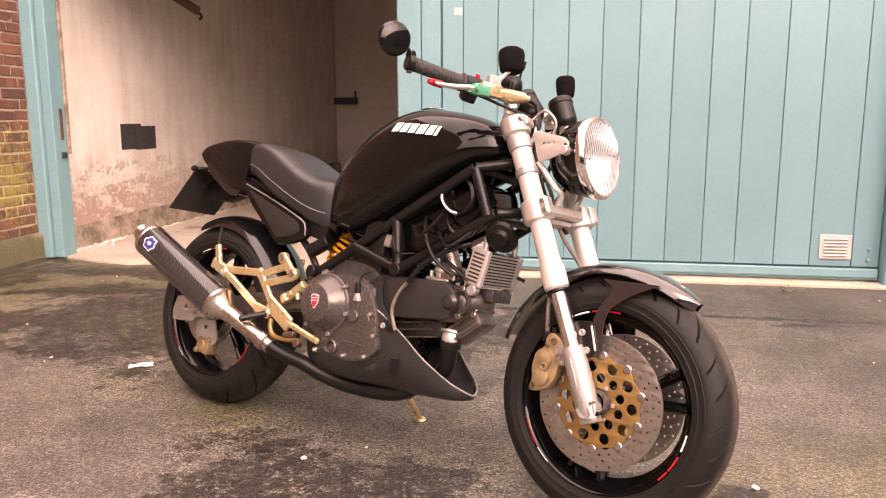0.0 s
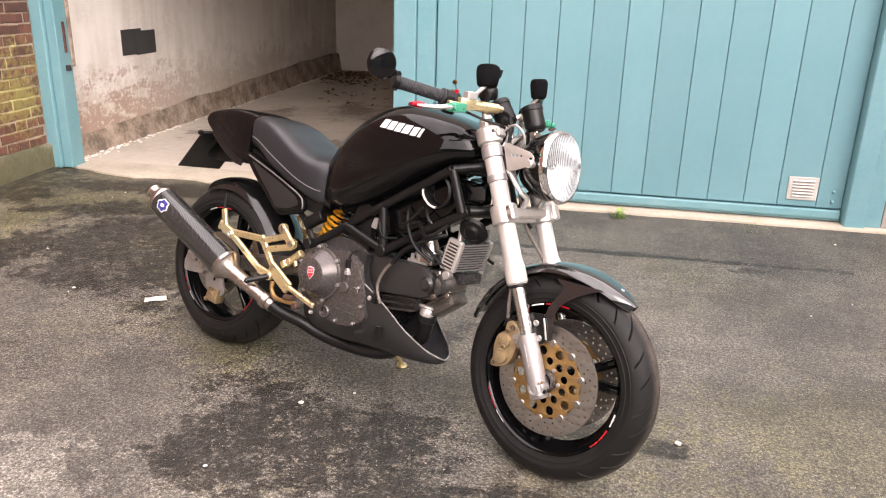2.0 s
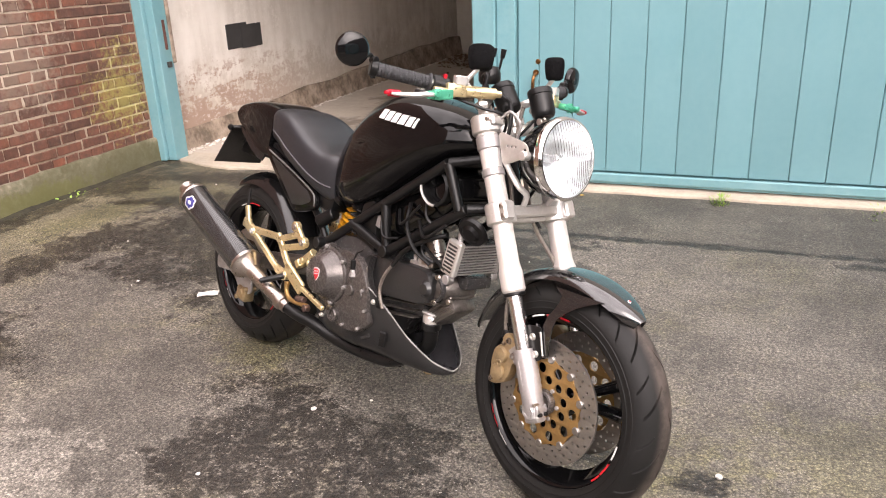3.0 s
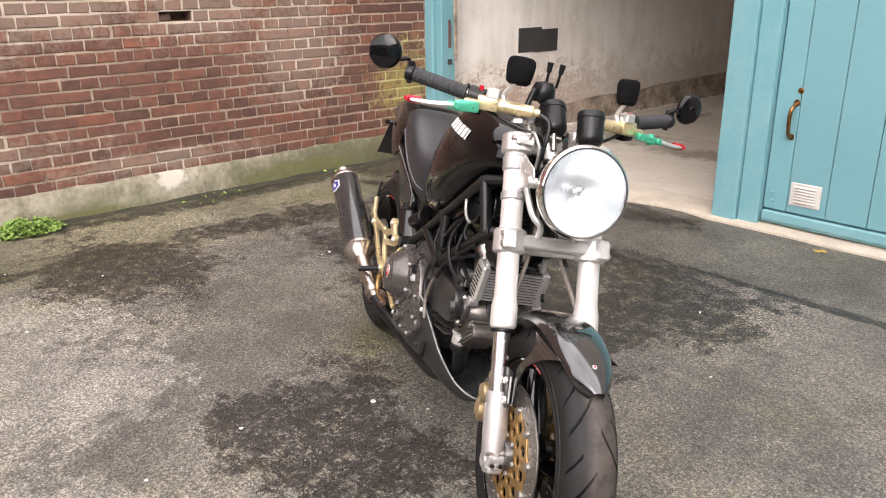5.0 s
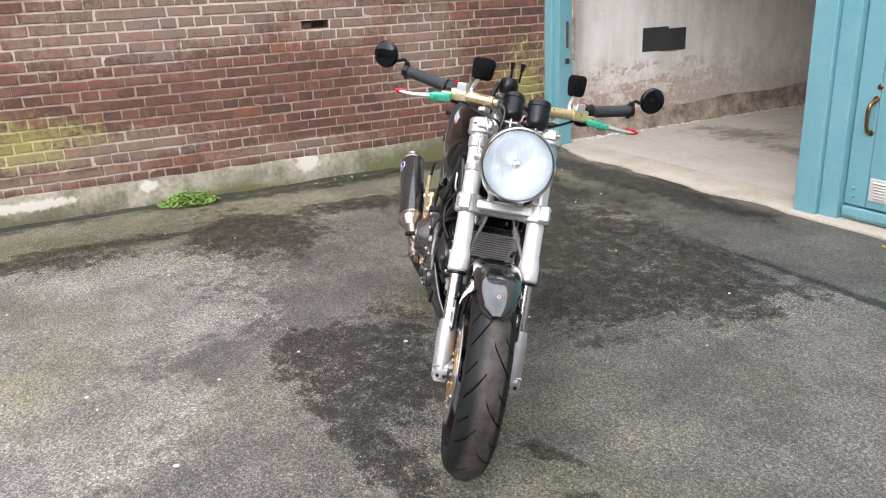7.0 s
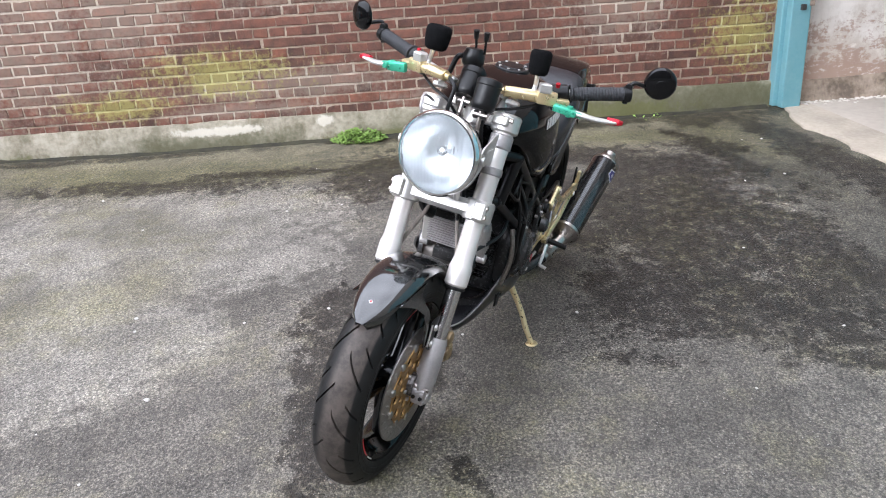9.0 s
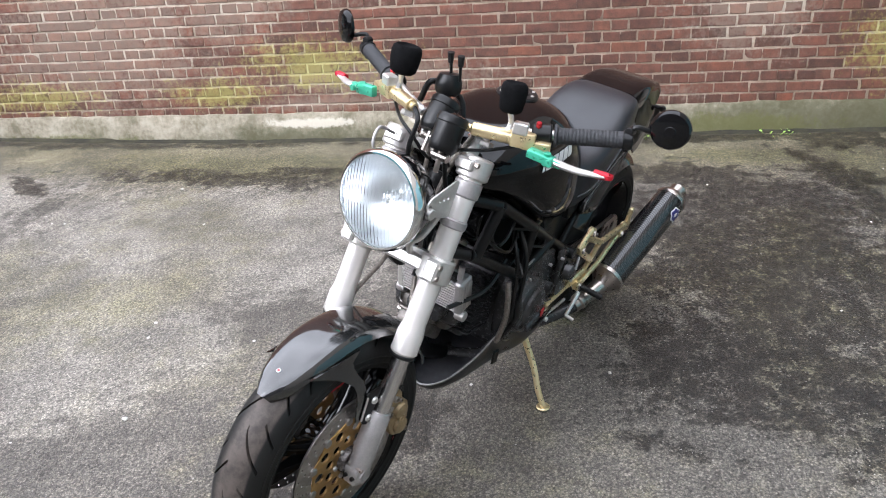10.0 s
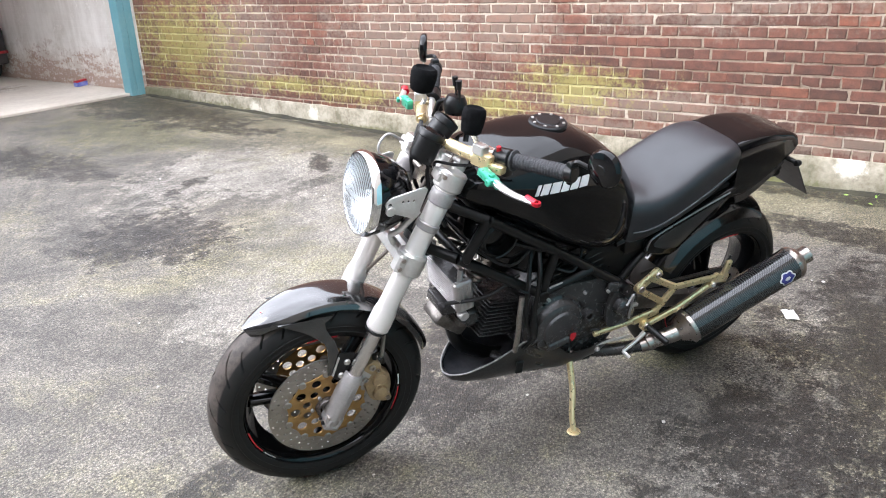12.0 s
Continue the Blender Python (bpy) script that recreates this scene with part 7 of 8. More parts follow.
part("slave_cylinder", lathe([(0.0, 0.026), (0.018, 0.025), (0.026, 0.018), (0.030, 0.0)], 24, along((-0.925, 0.155, 0.445), (-0.925, 0.3, 0.445))), ENGINE_DARK, engine)
part("clutch_pipe", tube([(-0.925, 0.182, 0.46), (-0.948, 0.176, 0.49), (-0.955, 0.172, 0.45), (-0.965, 0.165, 0.39)], 0.004, 8), ALU_GREY, engine)
for bz in (0.36, 0.41, 0.46):
    part("cover_rib", bar((-0.875, 0.1475, bz), (-0.83, 0.1475, bz + 0.012), 0.006, 0.006), ENGINE_DARK, engine)
part("pipe_clip", box(-0.995, -0.965, 0.150, 0.165, 0.425, 0.437, 0.003), ALU, engine)
part("breather_hose", tube([(-0.565, 0.13, 0.56), (-0.555, 0.145, 0.50), (-0.56, 0.145, 0.44), (-0.57, 0.13, 0.36)], 0.008, 10), HOSE, engine, "braided oil hose")
part("breather_hose", tube([(-0.62, 0.12, 0.53), (-0.60, 0.15, 0.49), (-0.61, 0.155, 0.44), (-0.625, 0.14, 0.40)], 0.010, 10), SATIN, engine)
for bx, by, bz in ((-0.64, 0.152, 0.545), (-0.77, 0.152, 0.535), (-0.86, 0.152, 0.515), (-0.93, 0.155, 0.50), (-0.955, 0.16, 0.44)):
    part("case_bolt", rod((bx, by, bz), (bx, by + 0.010, bz), 0.005, 8), ALU_GREY, engine)
part("shield_badge", at(plate([(x * 0.7, z * 0.7) for x, z in sh], 0.0015), Matrix.Translation((-0.738, 0.1790, 0.396))), REDDECAL, engine, "small red shield badge")
cover = plate(rounded([(-0.965, 0.36), (-0.90, 0.285), (-0.72, 0.275), (-0.615, 0.34), (-0.60, 0.47), (-0.66, 0.55), (-0.88, 0.535), (-0.955, 0.46)], 0.03), 0.04, (), 0.01)
part("side_cover", at(cover, Matrix.Translation((0, 0.108, 0))), ENGINE_DARK, engine)
for i in range(9):
    a = math.tau * i / 9 + 0.3
    part("case_bolt", rod((alt_c.x + 0.094 * math.cos(a), 0.122, alt_c.z + 0.094 * math.sin(a)), (alt_c.x + 0.094 * math.cos(a), 0.133, alt_c.z + 0.094 * math.sin(a)), 0.006, 8), SATIN, engine)
part("sprocket_cover", at(plate(rounded([(-0.99, 0.36), (-0.90, 0.36), (-0.885, 0.42), (-0.90, 0.50), (-0.97, 0.50), (-1.0, 0.44)], 0.025), 0.02, (), 0.006), Matrix.Translation((0, 0.14, 0))), ENGINE_DARK, engine)


def cylinder(base, head, w, fins, name):
    """A finned air-cooled cylinder between two points."""
    base, head = Vector(base), Vector(head)
    d = (head - base)
    side, up = Vector((0, 1, 0)), d.normalized().cross(Vector((0, 1, 0)))
    m = Matrix((side, d.normalized(), -up)).transposed().to_4x4()
    m.translation = base
    L = d.length
    cylp = part(name, at(box(-w * 0.78, w * 0.78, 0, L, -w * 0.74, w * 0.74, 0.012, 2), m), ENGINE_DARK, engine, "black finned cylinder")
    for i in range(fins):
        y = L * (0.08 + 0.62 * i / (fins - 1))
        part("fin", at(box(-w, w, y - 0.0017, y + 0.0017, -w * 0.98, w * 0.98, 0.0012), m), ENGINE_DARK, cylp)
    part("head_cover", join(at(box(-w * 0.86, w * 0.86, L * 0.74, L * 1.0, -w * 0.82, w * 0.82, 0.016, 2), m), at(box(-w * 0.62, w * 0.62, L * 0.98, L * 1.08, -w * 0.45, w * 0.45, 0.012, 2), m)), ALU_GREY if name == "front_cylinder" else ENGINE_DARK, cylp)
    return cylp


FC = Matrix.Translation((-0.565, 0, 0.430)) @ Matrix.Rotation(radians(-8.7), 4, "Y")
fc = part("front_cylinder", at(box(-0.12, 0.070, -0.078, 0.060, -0.064, 0.075, 0.012, 2), FC), ENGINE_DARK, engine, "black finned front cylinder")
for i in range(7):
    z = -0.062 + 0.0205 * i
    part("fin", at(box(-0.090, 0.072 - 0.0030 * (6 - i), -0.106, 0.0, z - 0.0019, z + 0.0019, 0.0014), FC), HEAD_ALLOY, fc)
for i in range(10):
    z = -0.030 + 0.0125 * i
    part("fin", at(box(-0.020, 0.095 - 0.0010 * i, 0.002, 0.088, z - 0.0015, z + 0.0015, 0.0012), FC), ENGINE_DARK, fc)
HM = Matrix.Translation((-0.440, 0, 0.462)) @ Matrix.Rotation(radians(-8.7), 4, "Y")
head = part("cylinder_head", at(box(-0.090, 0.020, -0.084, 0.050, -0.040, 0.040, 0.020, 2), HM), HEAD_ALLOY, engine, "oily cast alloy cylinder head")
part("cam_housing", lathe([(0.0, 0.010), (0.018, 0.009), (0.026, 0.004), (0.034, -0.012), (0.044, -0.034), (0.047, -0.060), (0.046, -0.090), (0.038, -0.115)], 32, along((-0.432, -0.092, 0.478), (-0.432, -0.3, 0.478))), HEAD_ALLOY, head, "rounded cast alloy cam housing")
part("housing_flange", lathe([(0.038, 0.004), (0.041, 0.006), (0.048, 0.006), (0.050, 0.003), (0.050, -0.008)], 32, along((-0.440, -0.102, 0.482), (-0.440, -0.3, 0.482)) @ Matrix.Diagonal((0.85, 1, 0.85, 1))), ENGINE_DARK, head)
part("cam_housing", lathe([(0.0, 0.012), (0.020, 0.011), (0.028, 0.004), (0.034, -0.02), (0.034, -0.06)], 20, along((-0.450, 0.056, 0.47), (-0.450, 0.3, 0.47))), ENGINE_DARK, head)
for bx, bz in ((-0.424, 0.518), (-0.426, 0.446)):
    part("head_bolt", lathe([(0.0, 0.004), (0.003, 0.004), (0.0035, 0.008), (0.006, 0.008), (0.007, 0.004), (0.009, 0.002), (0.009, -0.01)], 14, along((bx, -0.104, bz), (bx, -0.3, bz))), STEEL, head)
cylinder((-0.80, 0.0, 0.50), (-0.735, 0.0, 0.735), 0.095, 7, "rear_cylinder")
for s in (-1,):
    pts = [(-0.724, 0.455), (-0.719, 0.500), (-0.68, 0.518), (-0.47, 0.524), (-0.440, 0.514), (-0.428, 0.485), (-0.436, 0.452), (-0.46, 0.436), (-0.66, 0.416), (-0.70, 0.425)]
    bc = part("belt_cover", at(plate(rounded(pts, 0.02), 0.036, (), 0.008), Matrix.Translation((-0.008, s * 0.108, 0))), CARBON_DULL, engine, "carbon timing belt cover")
    part("cover_bolt", rod((-0.693, s * 0.124, 0.474), (-0.693, s * 0.134, 0.474), 0.012, 18), STEEL, bc)
    part("cover_cap", lathe([(0, 0.012), (0.016, 0.010), (0.024, 0.0)], 24, along((-0.448, s * 0.125, 0.480), (-0.448, s * 0.3, 0.480))), CARBON_DULL, bc)
    pts = [(-0.755, 0.47), (-0.79, 0.50), (-0.785, 0.60), (-0.77, 0.66), (-0.74, 0.675), (-0.715, 0.66), (-0.71, 0.60), (-0.71, 0.50)]
    part("belt_cover", at(plate(rounded(pts, 0.02), 0.034, (), 0.008), Matrix.Translation((0, s * 0.098, 0))), SATIN, engine, "black timing belt cover")
VC = Matrix.Translation((-0.424, -0.036, 0.416)) @ Matrix.Rotation(radians(-38), 4, "Y")
vc = part("valve_cover", join(at(box(-0.060, 0.060, -0.046, 0.046, -0.026, 0.020, 0.013, 2), VC), at(box(-0.063, 0.063, -0.049, 0.049, 0.012, 0.022, 0.003), VC)), HEAD_ALLOY, engine, "oily cast alloy valve cover")
part("cover_rib", join(*[at(box(-0.050, 0.050, -0.050, -0.044, z - 0.002, z + 0.002, 0.001), VC) for z in (-0.016, -0.004, 0.006)]), HEAD_ALLOY, vc)
for bx in (-0.050, 0.050):
    part("cover_bolt", at(rod((bx, -0.054, 0.010), (bx, -0.040, 0.010), 0.008, 14), VC), STEEL, vc)
part("exhaust_stub", join(tube([(-0.462, -0.065, 0.398), (-0.462, -0.070, 0.382), (-0.462, -0.068, 0.368)], 0.026, 18), rod((-0.462, -0.066, 0.402), (-0.462, -0.068, 0.392), 0.033, 20)), ALU, engine, "bare alloy exhaust stub")
part("intake_manifold", join(rod((-0.50, -0.03, 0.535), (-0.56, -0.03, 0.66), 0.028, 20), rod((-0.505, -0.03, 0.548), (-0.512, -0.03, 0.562), 0.036, 20), at(box(-0.03, 0.03, -0.02, 0.02, -0.012, 0.012, 0.004), Matrix.Translation((-0.49, -0.08, 0.545)))), STEEL, engine)
part("intake_flange", join(lathe([(0.010, 0.030), (0.020, 0.030), (0.024, 0.026), (0.024, 0.018), (0.019, 0.014), (0.019, 0.0)], 24, along((-0.510, -0.082, 0.538), (-0.514, -0.082, 0.62))), at(box(-0.042, 0.034, -0.016, 0.020, -0.008, 0.004, 0.004), Matrix.Translation((-0.512, -0.086, 0.536))), rod((-0.540, -0.090, 0.536), (-0.542, -0.090, 0.556), 0.006, 8), rod((-0.484, -0.090, 0.540), (-0.485, -0.090, 0.562), 0.007, 8)), ALU, engine, "bright alloy intake flange")
part("carburettor", join(at(box(-0.05, 0.05, -0.07, 0.07, -0.045, 0.05, 0.014, 2), Matrix.Translation((-0.635, 0, 0.655))), rod((-0.62, -0.09, 0.63), (-0.62, -0.06, 0.63), 0.026, 18)), ENGINE_DARK, engine)
part("regulator", at(box(-0.011, 0.011, -0.012, 0.012, -0.018, 0.018, 0.003), Matrix.Translation((-0.690, -0.108, 0.622)) @ Matrix.Rotation(radians(12), 4, "Y")), ALU_GREY, bike, "small grey electrical box")
for i in range(4):
    part("engine_hose", tube([(-0.688 + 0.006 * i, -0.130, 0.520), (-0.690 + 0.006 * i, -0.136, 0.480), (-0.676 + 0.006 * i, -0.137, 0.440), (-0.648 + 0.006 * i, -0.134, 0.405), (-0.640 + 0.006 * i, -0.13, 0.37)], 0.0026, 8), SATIN, engine)
part("breather_hose", tube([(-0.578, -0.140, 0.520), (-0.602, -0.142, 0.489), (-0.618, -0.142, 0.455), (-0.620, -0.142, 0.424), (-0.602, -0.140, 0.379)], 0.0052, 10), HOSE, engine, "braided oil hose")
part("hose_sleeve", tube([(-0.420, -0.10, 0.640), (-0.465, -0.125, 0.618), (-0.534, -0.138, 0.573), (-0.560, -0.139, 0.545), (-0.582, -0.140, 0.515)], 0.0072, 10), SATIN, engine)
part("ignition_lead", tube([(-0.58, -0.10, 0.70), (-0.54, -0.14, 0.64), (-0.50, -0.14, 0.585), (-0.45, -0.12, 0.55)], 0.006, 8), SATIN, engine)
part("ignition_lead", tube([(-0.62, 0.10, 0.70), (-0.60, 0.15, 0.62), (-0.60, 0.155, 0.50), (-0.62, 0.15, 0.42), (-0.60, 0.13, 0.36)], 0.007, 8), SATIN, engine)
part("ignition_lead", tube([(-0.60, 0.09, 0.70), (-0.57, 0.14, 0.62), (-0.575, 0.15, 0.50), (-0.60, 0.145, 0.43)], 0.006, 8), SATIN, engine)

# oil cooler
OC = Matrix.Translation((-0.397, 0, 0.580)) @ Matrix.Rotation(radians(11), 4, "Y")
oc = part("oil_cooler", join(at(box(-0.020, 0.020, -0.084, 0.084, -0.046, 0.046, 0.003), OC)), ENGINE_DARK, bike, "finned oil cooler with bare alloy end tanks")
for i in range(11):
    z = -0.042 + 0.0084 * i
    part("cooler_fin", at(box(-0.026, 0.026, -0.082, 0.082, z - 0.0019, z + 0.0019, 0.0008), OC), ALU_GREY, oc)
for s in (-1, 1):
    part("end_tank", at(box(-0.028, 0.026, s * 0.086 - 0.011, s * 0.086 + 0.011, -0.050, 0.052, 0.005), OC), ALU if s < 0 else ALU_GREY, oc, "bare alloy end tank")
    if s > 0:
        part("tank_rib", join(*[at(box(-0.022 + 0.012 * i, -0.017 + 0.012 * i, 0.0965, 0.1005, -0.042, 0.040, 0.0015), OC) for i in range(4)]), ALU_GREY, oc)
    else:
        part("tank_slot", join(*[at(box(-0.018, 0.016, s * 0.0975 - 0.0006, s * 0.0975 + 0.0006, -0.037 + 0.0105 * i - 0.0026, -0.037 + 0.0105 * i + 0.0026), OC) for i in range(8)]), DARKSTEEL, oc)
    part("cooler_lug", rod((-0.386, s * 0.078, 0.625), (-0.386, s * 0.078, 0.665), 0.008, 10), ALU_GREY, oc)
    part("cooler_lug", rod((-0.400, s * 0.104, 0.518), (-0.400, s * 0.078, 0.518), 0.014, 14), ALU_GREY, oc)
part("oil_temp_block", at(box(-0.025, 0.025, -0.05, 0.05, -0.02, 0.014, 0.006, 2), Matrix.Translation((-0.385, 0, 0.512))), ENGINE_DARK, oc)

# belly pan: an open scoop that narrows to a nose
def pan_ring(x, zb, ztop, w, fl, t=0.004):
    out, inn = [], []
    for q in range(17):
        b = -1 + 2 * q / 16
        a = b * math.pi / 2
        y = w * (abs(math.sin(a)) ** 0.50) * (1 if b > 0 else -1)
        k = (1 - math.cos(a)) ** 1.25
        z = zb + (ztop - zb) * k
        y *= 1 - fl * (1 - k)
        out.append((x, y, z))
        inn.append((x, y * (1 - t / max(w, 0.01)), z + t * (1 - k)))
    return out + inn[::-1]


pan = [(-0.412, 0.222, 0.232, 0.012, 0), (-0.424, 0.213, 0.242, 0.040, 0.03), (-0.455, 0.208, 0.262, 0.068, 0.06), (-0.52, 0.204, 0.308, 0.099, 0.08), (-0.58, 0.202, 0.360, 0.119, 0.10), (-0.640, 0.200, 0.404, 0.134, 0.10), (-0.672, 0.200, 0.424, 0.143, 0.10),
       (-0.695, 0.200, 0.414, 0.147, 0.10), (-0.730, 0.200, 0.330, 0.149, 0.10), (-0.770, 0.200, 0.296, 0.150, 0.10), (-0.845, 0.200, 0.296, 0.150, 0.10), (-0.890, 0.203, 0.306, 0.148, 0.10), (-0.925, 0.214, 0.300, 0.142, 0.12)]
belly = part("belly_pan", loft([pan_ring(*r) for r in pan]), CARBON_DULL, bike, "matt carbon belly pan", sharp=60)
part("pan_liner", loft([pan_ring(x - 0.004, zb + 0.007, zt - 0.003, w * 0.945, fl, 0.002) for x, zb, zt, w, fl in pan[1:9]]), surface("grey_resin", (0.055, 0.055, 0.06), (0.035, 0.035, 0.039), rough=0.16, scale=9, fine=60, bump=0.2), belly, "grey resin inside of the belly pan", sharp=60)
for s in (-1, 1):
    edge = [(-0.411, 0.0, 0.229), (-0.414, s * 0.018, 0.234), (-0.425, s * 0.041, 0.244), (-0.455, s * 0.068, 0.263), (-0.52, s * 0.099, 0.309), (-0.58, s * 0.119, 0.361), (-0.640, s * 0.134, 0.405), (-0.672, s * 0.143, 0.425)]
    # resin rim whose bright edge highlight is put into the pale colour
    part("pan_edge", tube(edge, 0.0026, 8), surface("resin_edge_highlight", (0.34, 0.33, 0.32), (0.14, 0.135, 0.13), rough=0.25, scale=20, bump=0.1), belly, "resin edge with its highlight painted pale")
    part("pan_slot", at(box(-0.012, 0.012, -0.004, 0.004, -0.024, 0.024, 0.003), Matrix.Translation((-0.604, s * 0.1225, 0.280)) @ Matrix.Rotation(s * radians(-11), 4, "Z")), SATIN, belly, "black slot in the pan's flank")
    for bx, by, bz in ((-0.650, 0.136, 0.385), (-0.882, 0.147, 0.278)):
        part("pan_bolt", lathe([(0.0, 0.002), (0.003, 0.002), (0.0035, 0.005), (0.006, 0.005), (0.008, 0.002), (0.008, -0.006)], 14, along((bx, s * by, bz), (bx, s * 0.3, bz))), ALU, belly)

# -- exhaust --
def cloud(r):
    """A lobed badge outline."""
    return [(1.15 * (r + 0.0022 * math.cos(6 * t + 0.6)) * math.cos(t), (r + 0.0022 * math.cos(6 * t + 0.6)) * math.sin(t)) for t in (math.tau * i / 40 for i in range(40))]


part("header_pipe", join(tube([(-0.462, -0.068, 0.372), (-0.466, -0.060, 0.335), (-0.488, -0.045, 0.285), (-0.545, -0.040, 0.245), (-0.64, -0.050, 0.192), (-0.78, -0.070, 0.184), (-0.88, -0.095, 0.200), (-0.945, -0.128, 0.228), (-1.0, -0.152, 0.242), (-1.06, -0.176, 0.266)], 0.022, 16), rod((-0.461, -0.069, 0.378), (-0.464, -0.064, 0.352), 0.029, 18)), SATIN, bike, "black exhaust header")
part("header_pipe", tube([(-0.74, 0.03, 0.66), (-0.90, 0.06, 0.58), (-0.98, 0.07, 0.40), (-0.94, 0.07, 0.25), (-0.91, 0.09, 0.222), (-0.985, 0.135, 0.235), (-1.05, 0.175, 0.262)], 0.021, 14), ENGINE_DARK, bike, "black exhaust header")
part("header_crossover", tube([(-0.60, -0.045, 0.205), (-0.63, 0.0, 0.202), (-0.68, 0.05, 0.204), (-0.80, 0.07, 0.206), (-0.90, 0.09, 0.215)], 0.022, 14), ENGINE_DARK, bike)
for s in (-1, 1):
    p1, p2 = (Vector((-1.164, 0.206, 0.304)), Vector((-1.572, 0.256, 0.517))) if s > 0 else (Vector((-1.228, -0.205, 0.341)), Vector((-1.645, -0.235, 0.534)))
    d = (p2 - p1).normalized()
    L = (p2 - p1).length
    part("link_pipe", join(tube([(-1.04, s * 0.171, 0.258), Vector((-1.04, s * 0.171, 0.258)).lerp(p1, 0.35), Vector((-1.04, s * 0.171, 0.258)).lerp(p1, 0.7), p1], [0.0235, 0.0235, 0.026, 0.028], 20), rod((-1.058, s * 0.176, 0.266), (-1.082, s * 0.181, 0.277), 0.0285, 20), rod((-1.065, s * 0.176, 0.248), (-1.07, s * 0.176, 0.29), 0.006, 8)), STEEL, bike, "heat-tinted steel link pipe")
    sil = part("silencer", lathe([(0.0, 0.028), (0.050, 0.028), (0.0535, 0.032), (0.0555, 0.06), (0.0555, L - 0.03), (0.0535, L - 0.02), (0.0, L - 0.02)], 44, along(p1, p2)), CARBON_PIPE, bike, "carbon silencer with steel ends")
    part("front_cone", lathe([(0.026, -0.012), (0.030, -0.006), (0.036, 0.004), (0.051, 0.026), (0.0575, 0.030), (0.0575, 0.042), (0.0545, 0.044)], 40, along(p1, p2)), STEEL, sil, "steel front cone")
    part("end_cap", join(lathe([(0.0560, L - 0.034), (0.0572, L - 0.032), (0.0572, L - 0.022), (0.052, L - 0.012), (0.042, L - 0.002), (0.032, L + 0.003), (0.028, L + 0.006), (0.0275, L + 0.024), (0.0295, L + 0.034), (0.026, L + 0.034), (0.0235, L - 0.01), (0, L - 0.01)], 40, along(p1, p2))), STEEL, sil, "steel end cap")
    # badge on the outer face
    rot = along(p1, p2)
    for col, pts, off in ((WHITE, cloud(0.024), 0.0012), (BLUEDECAL, cloud(0.0195), 0.0020), (WHITE, [(0.42 * x, 0.30 * z) for x, z in cloud(0.02)], 0.0027)):
        pl2 = bmesh.new()
        loops = []
        for f in (0.0, 0.5, 1.0):
            loops.append([(x * f, z * f) for x, z in pts])
        vs = []
        for lp in loops[1:]:
            row = []
            for x, z in lp:
                a = z / 0.056
                yy = L - 0.085 + x
                local = Vector(((0.0555 + off) * math.cos(a), yy, (0.0555 + off) * math.sin(a)))
                row.append(local)
            vs.append(row)
        cen = Vector((0.0555 + off, L - 0.085, 0))
        best, bang = None, 0
        out_dir = Vector((0.05, s * 1.0, 0.35)).normalized()
        for k in range(72):
            ang = math.tau * k / 72
            q = (rot.to_3x3() @ Matrix.Rotation(ang, 3, "Y") @ Vector((1, 0, 0))).dot(out_dir)
            if best is None or q > best:
                best, bang = q, ang
        M = rot @ Matrix.Rotation(bang, 4, "Y")
        cv = pl2.verts.new(M @ cen)
        rows2 = [[pl2.verts.new(M @ p) for p in row] for row in vs]
        n = len(rows2[0])
        for i in range(n):
            j = (i + 1) % n
            pl2.faces.new((cv, rows2[0][i], rows2[0][j]))
            pl2.faces.new((rows2[0][i], rows2[1][i], rows2[1][j], rows2[0][j]))
        part("badge", pl2, col, sil, "dark blue badge with a white outline")

# -- rearsets, swing arm and rear suspension --
RIGHT_SET = {"spans": [((-1.372, -0.158, 0.482), (-1.309, -0.158, 0.460), 0.036), ((-1.318, -0.158, 0.466), (-1.150, -0.158, 0.474), 0.024), ((-1.150, -0.158, 0.466), (-1.036, -0.158, 0.506), 0.022), ((-1.115, -0.158, 0.444), (-1.008, -0.158, 0.474), 0.022),
                       ((-1.052, -0.158, 0.532), (-0.998, -0.158, 0.476), 0.030), ((-1.150, -0.158, 0.480), (-1.074, -0.158, 0.385), 0.026), ((-1.302, -0.158, 0.456), (-1.140, -0.158, 0.366), 0.024), ((-1.142, -0.158, 0.366), (-1.085, -0.158, 0.355), 0.030),
                       ((-1.084, -0.158, 0.386), (-0.992, -0.158, 0.334), 0.048), ((-1.000, -0.158, 0.340), (-0.868, -0.158, 0.304), 0.018), ((-1.345, -0.158, 0.480), (-1.362, -0.158, 0.536), 0.024)],
             "bosses": [(-1.051, -0.158, 0.530, 0.018), (-1.001, -0.158, 0.487, 0.018), (-1.309, -0.158, 0.460, 0.017), (-1.090, -0.158, 0.355, 0.017)]}
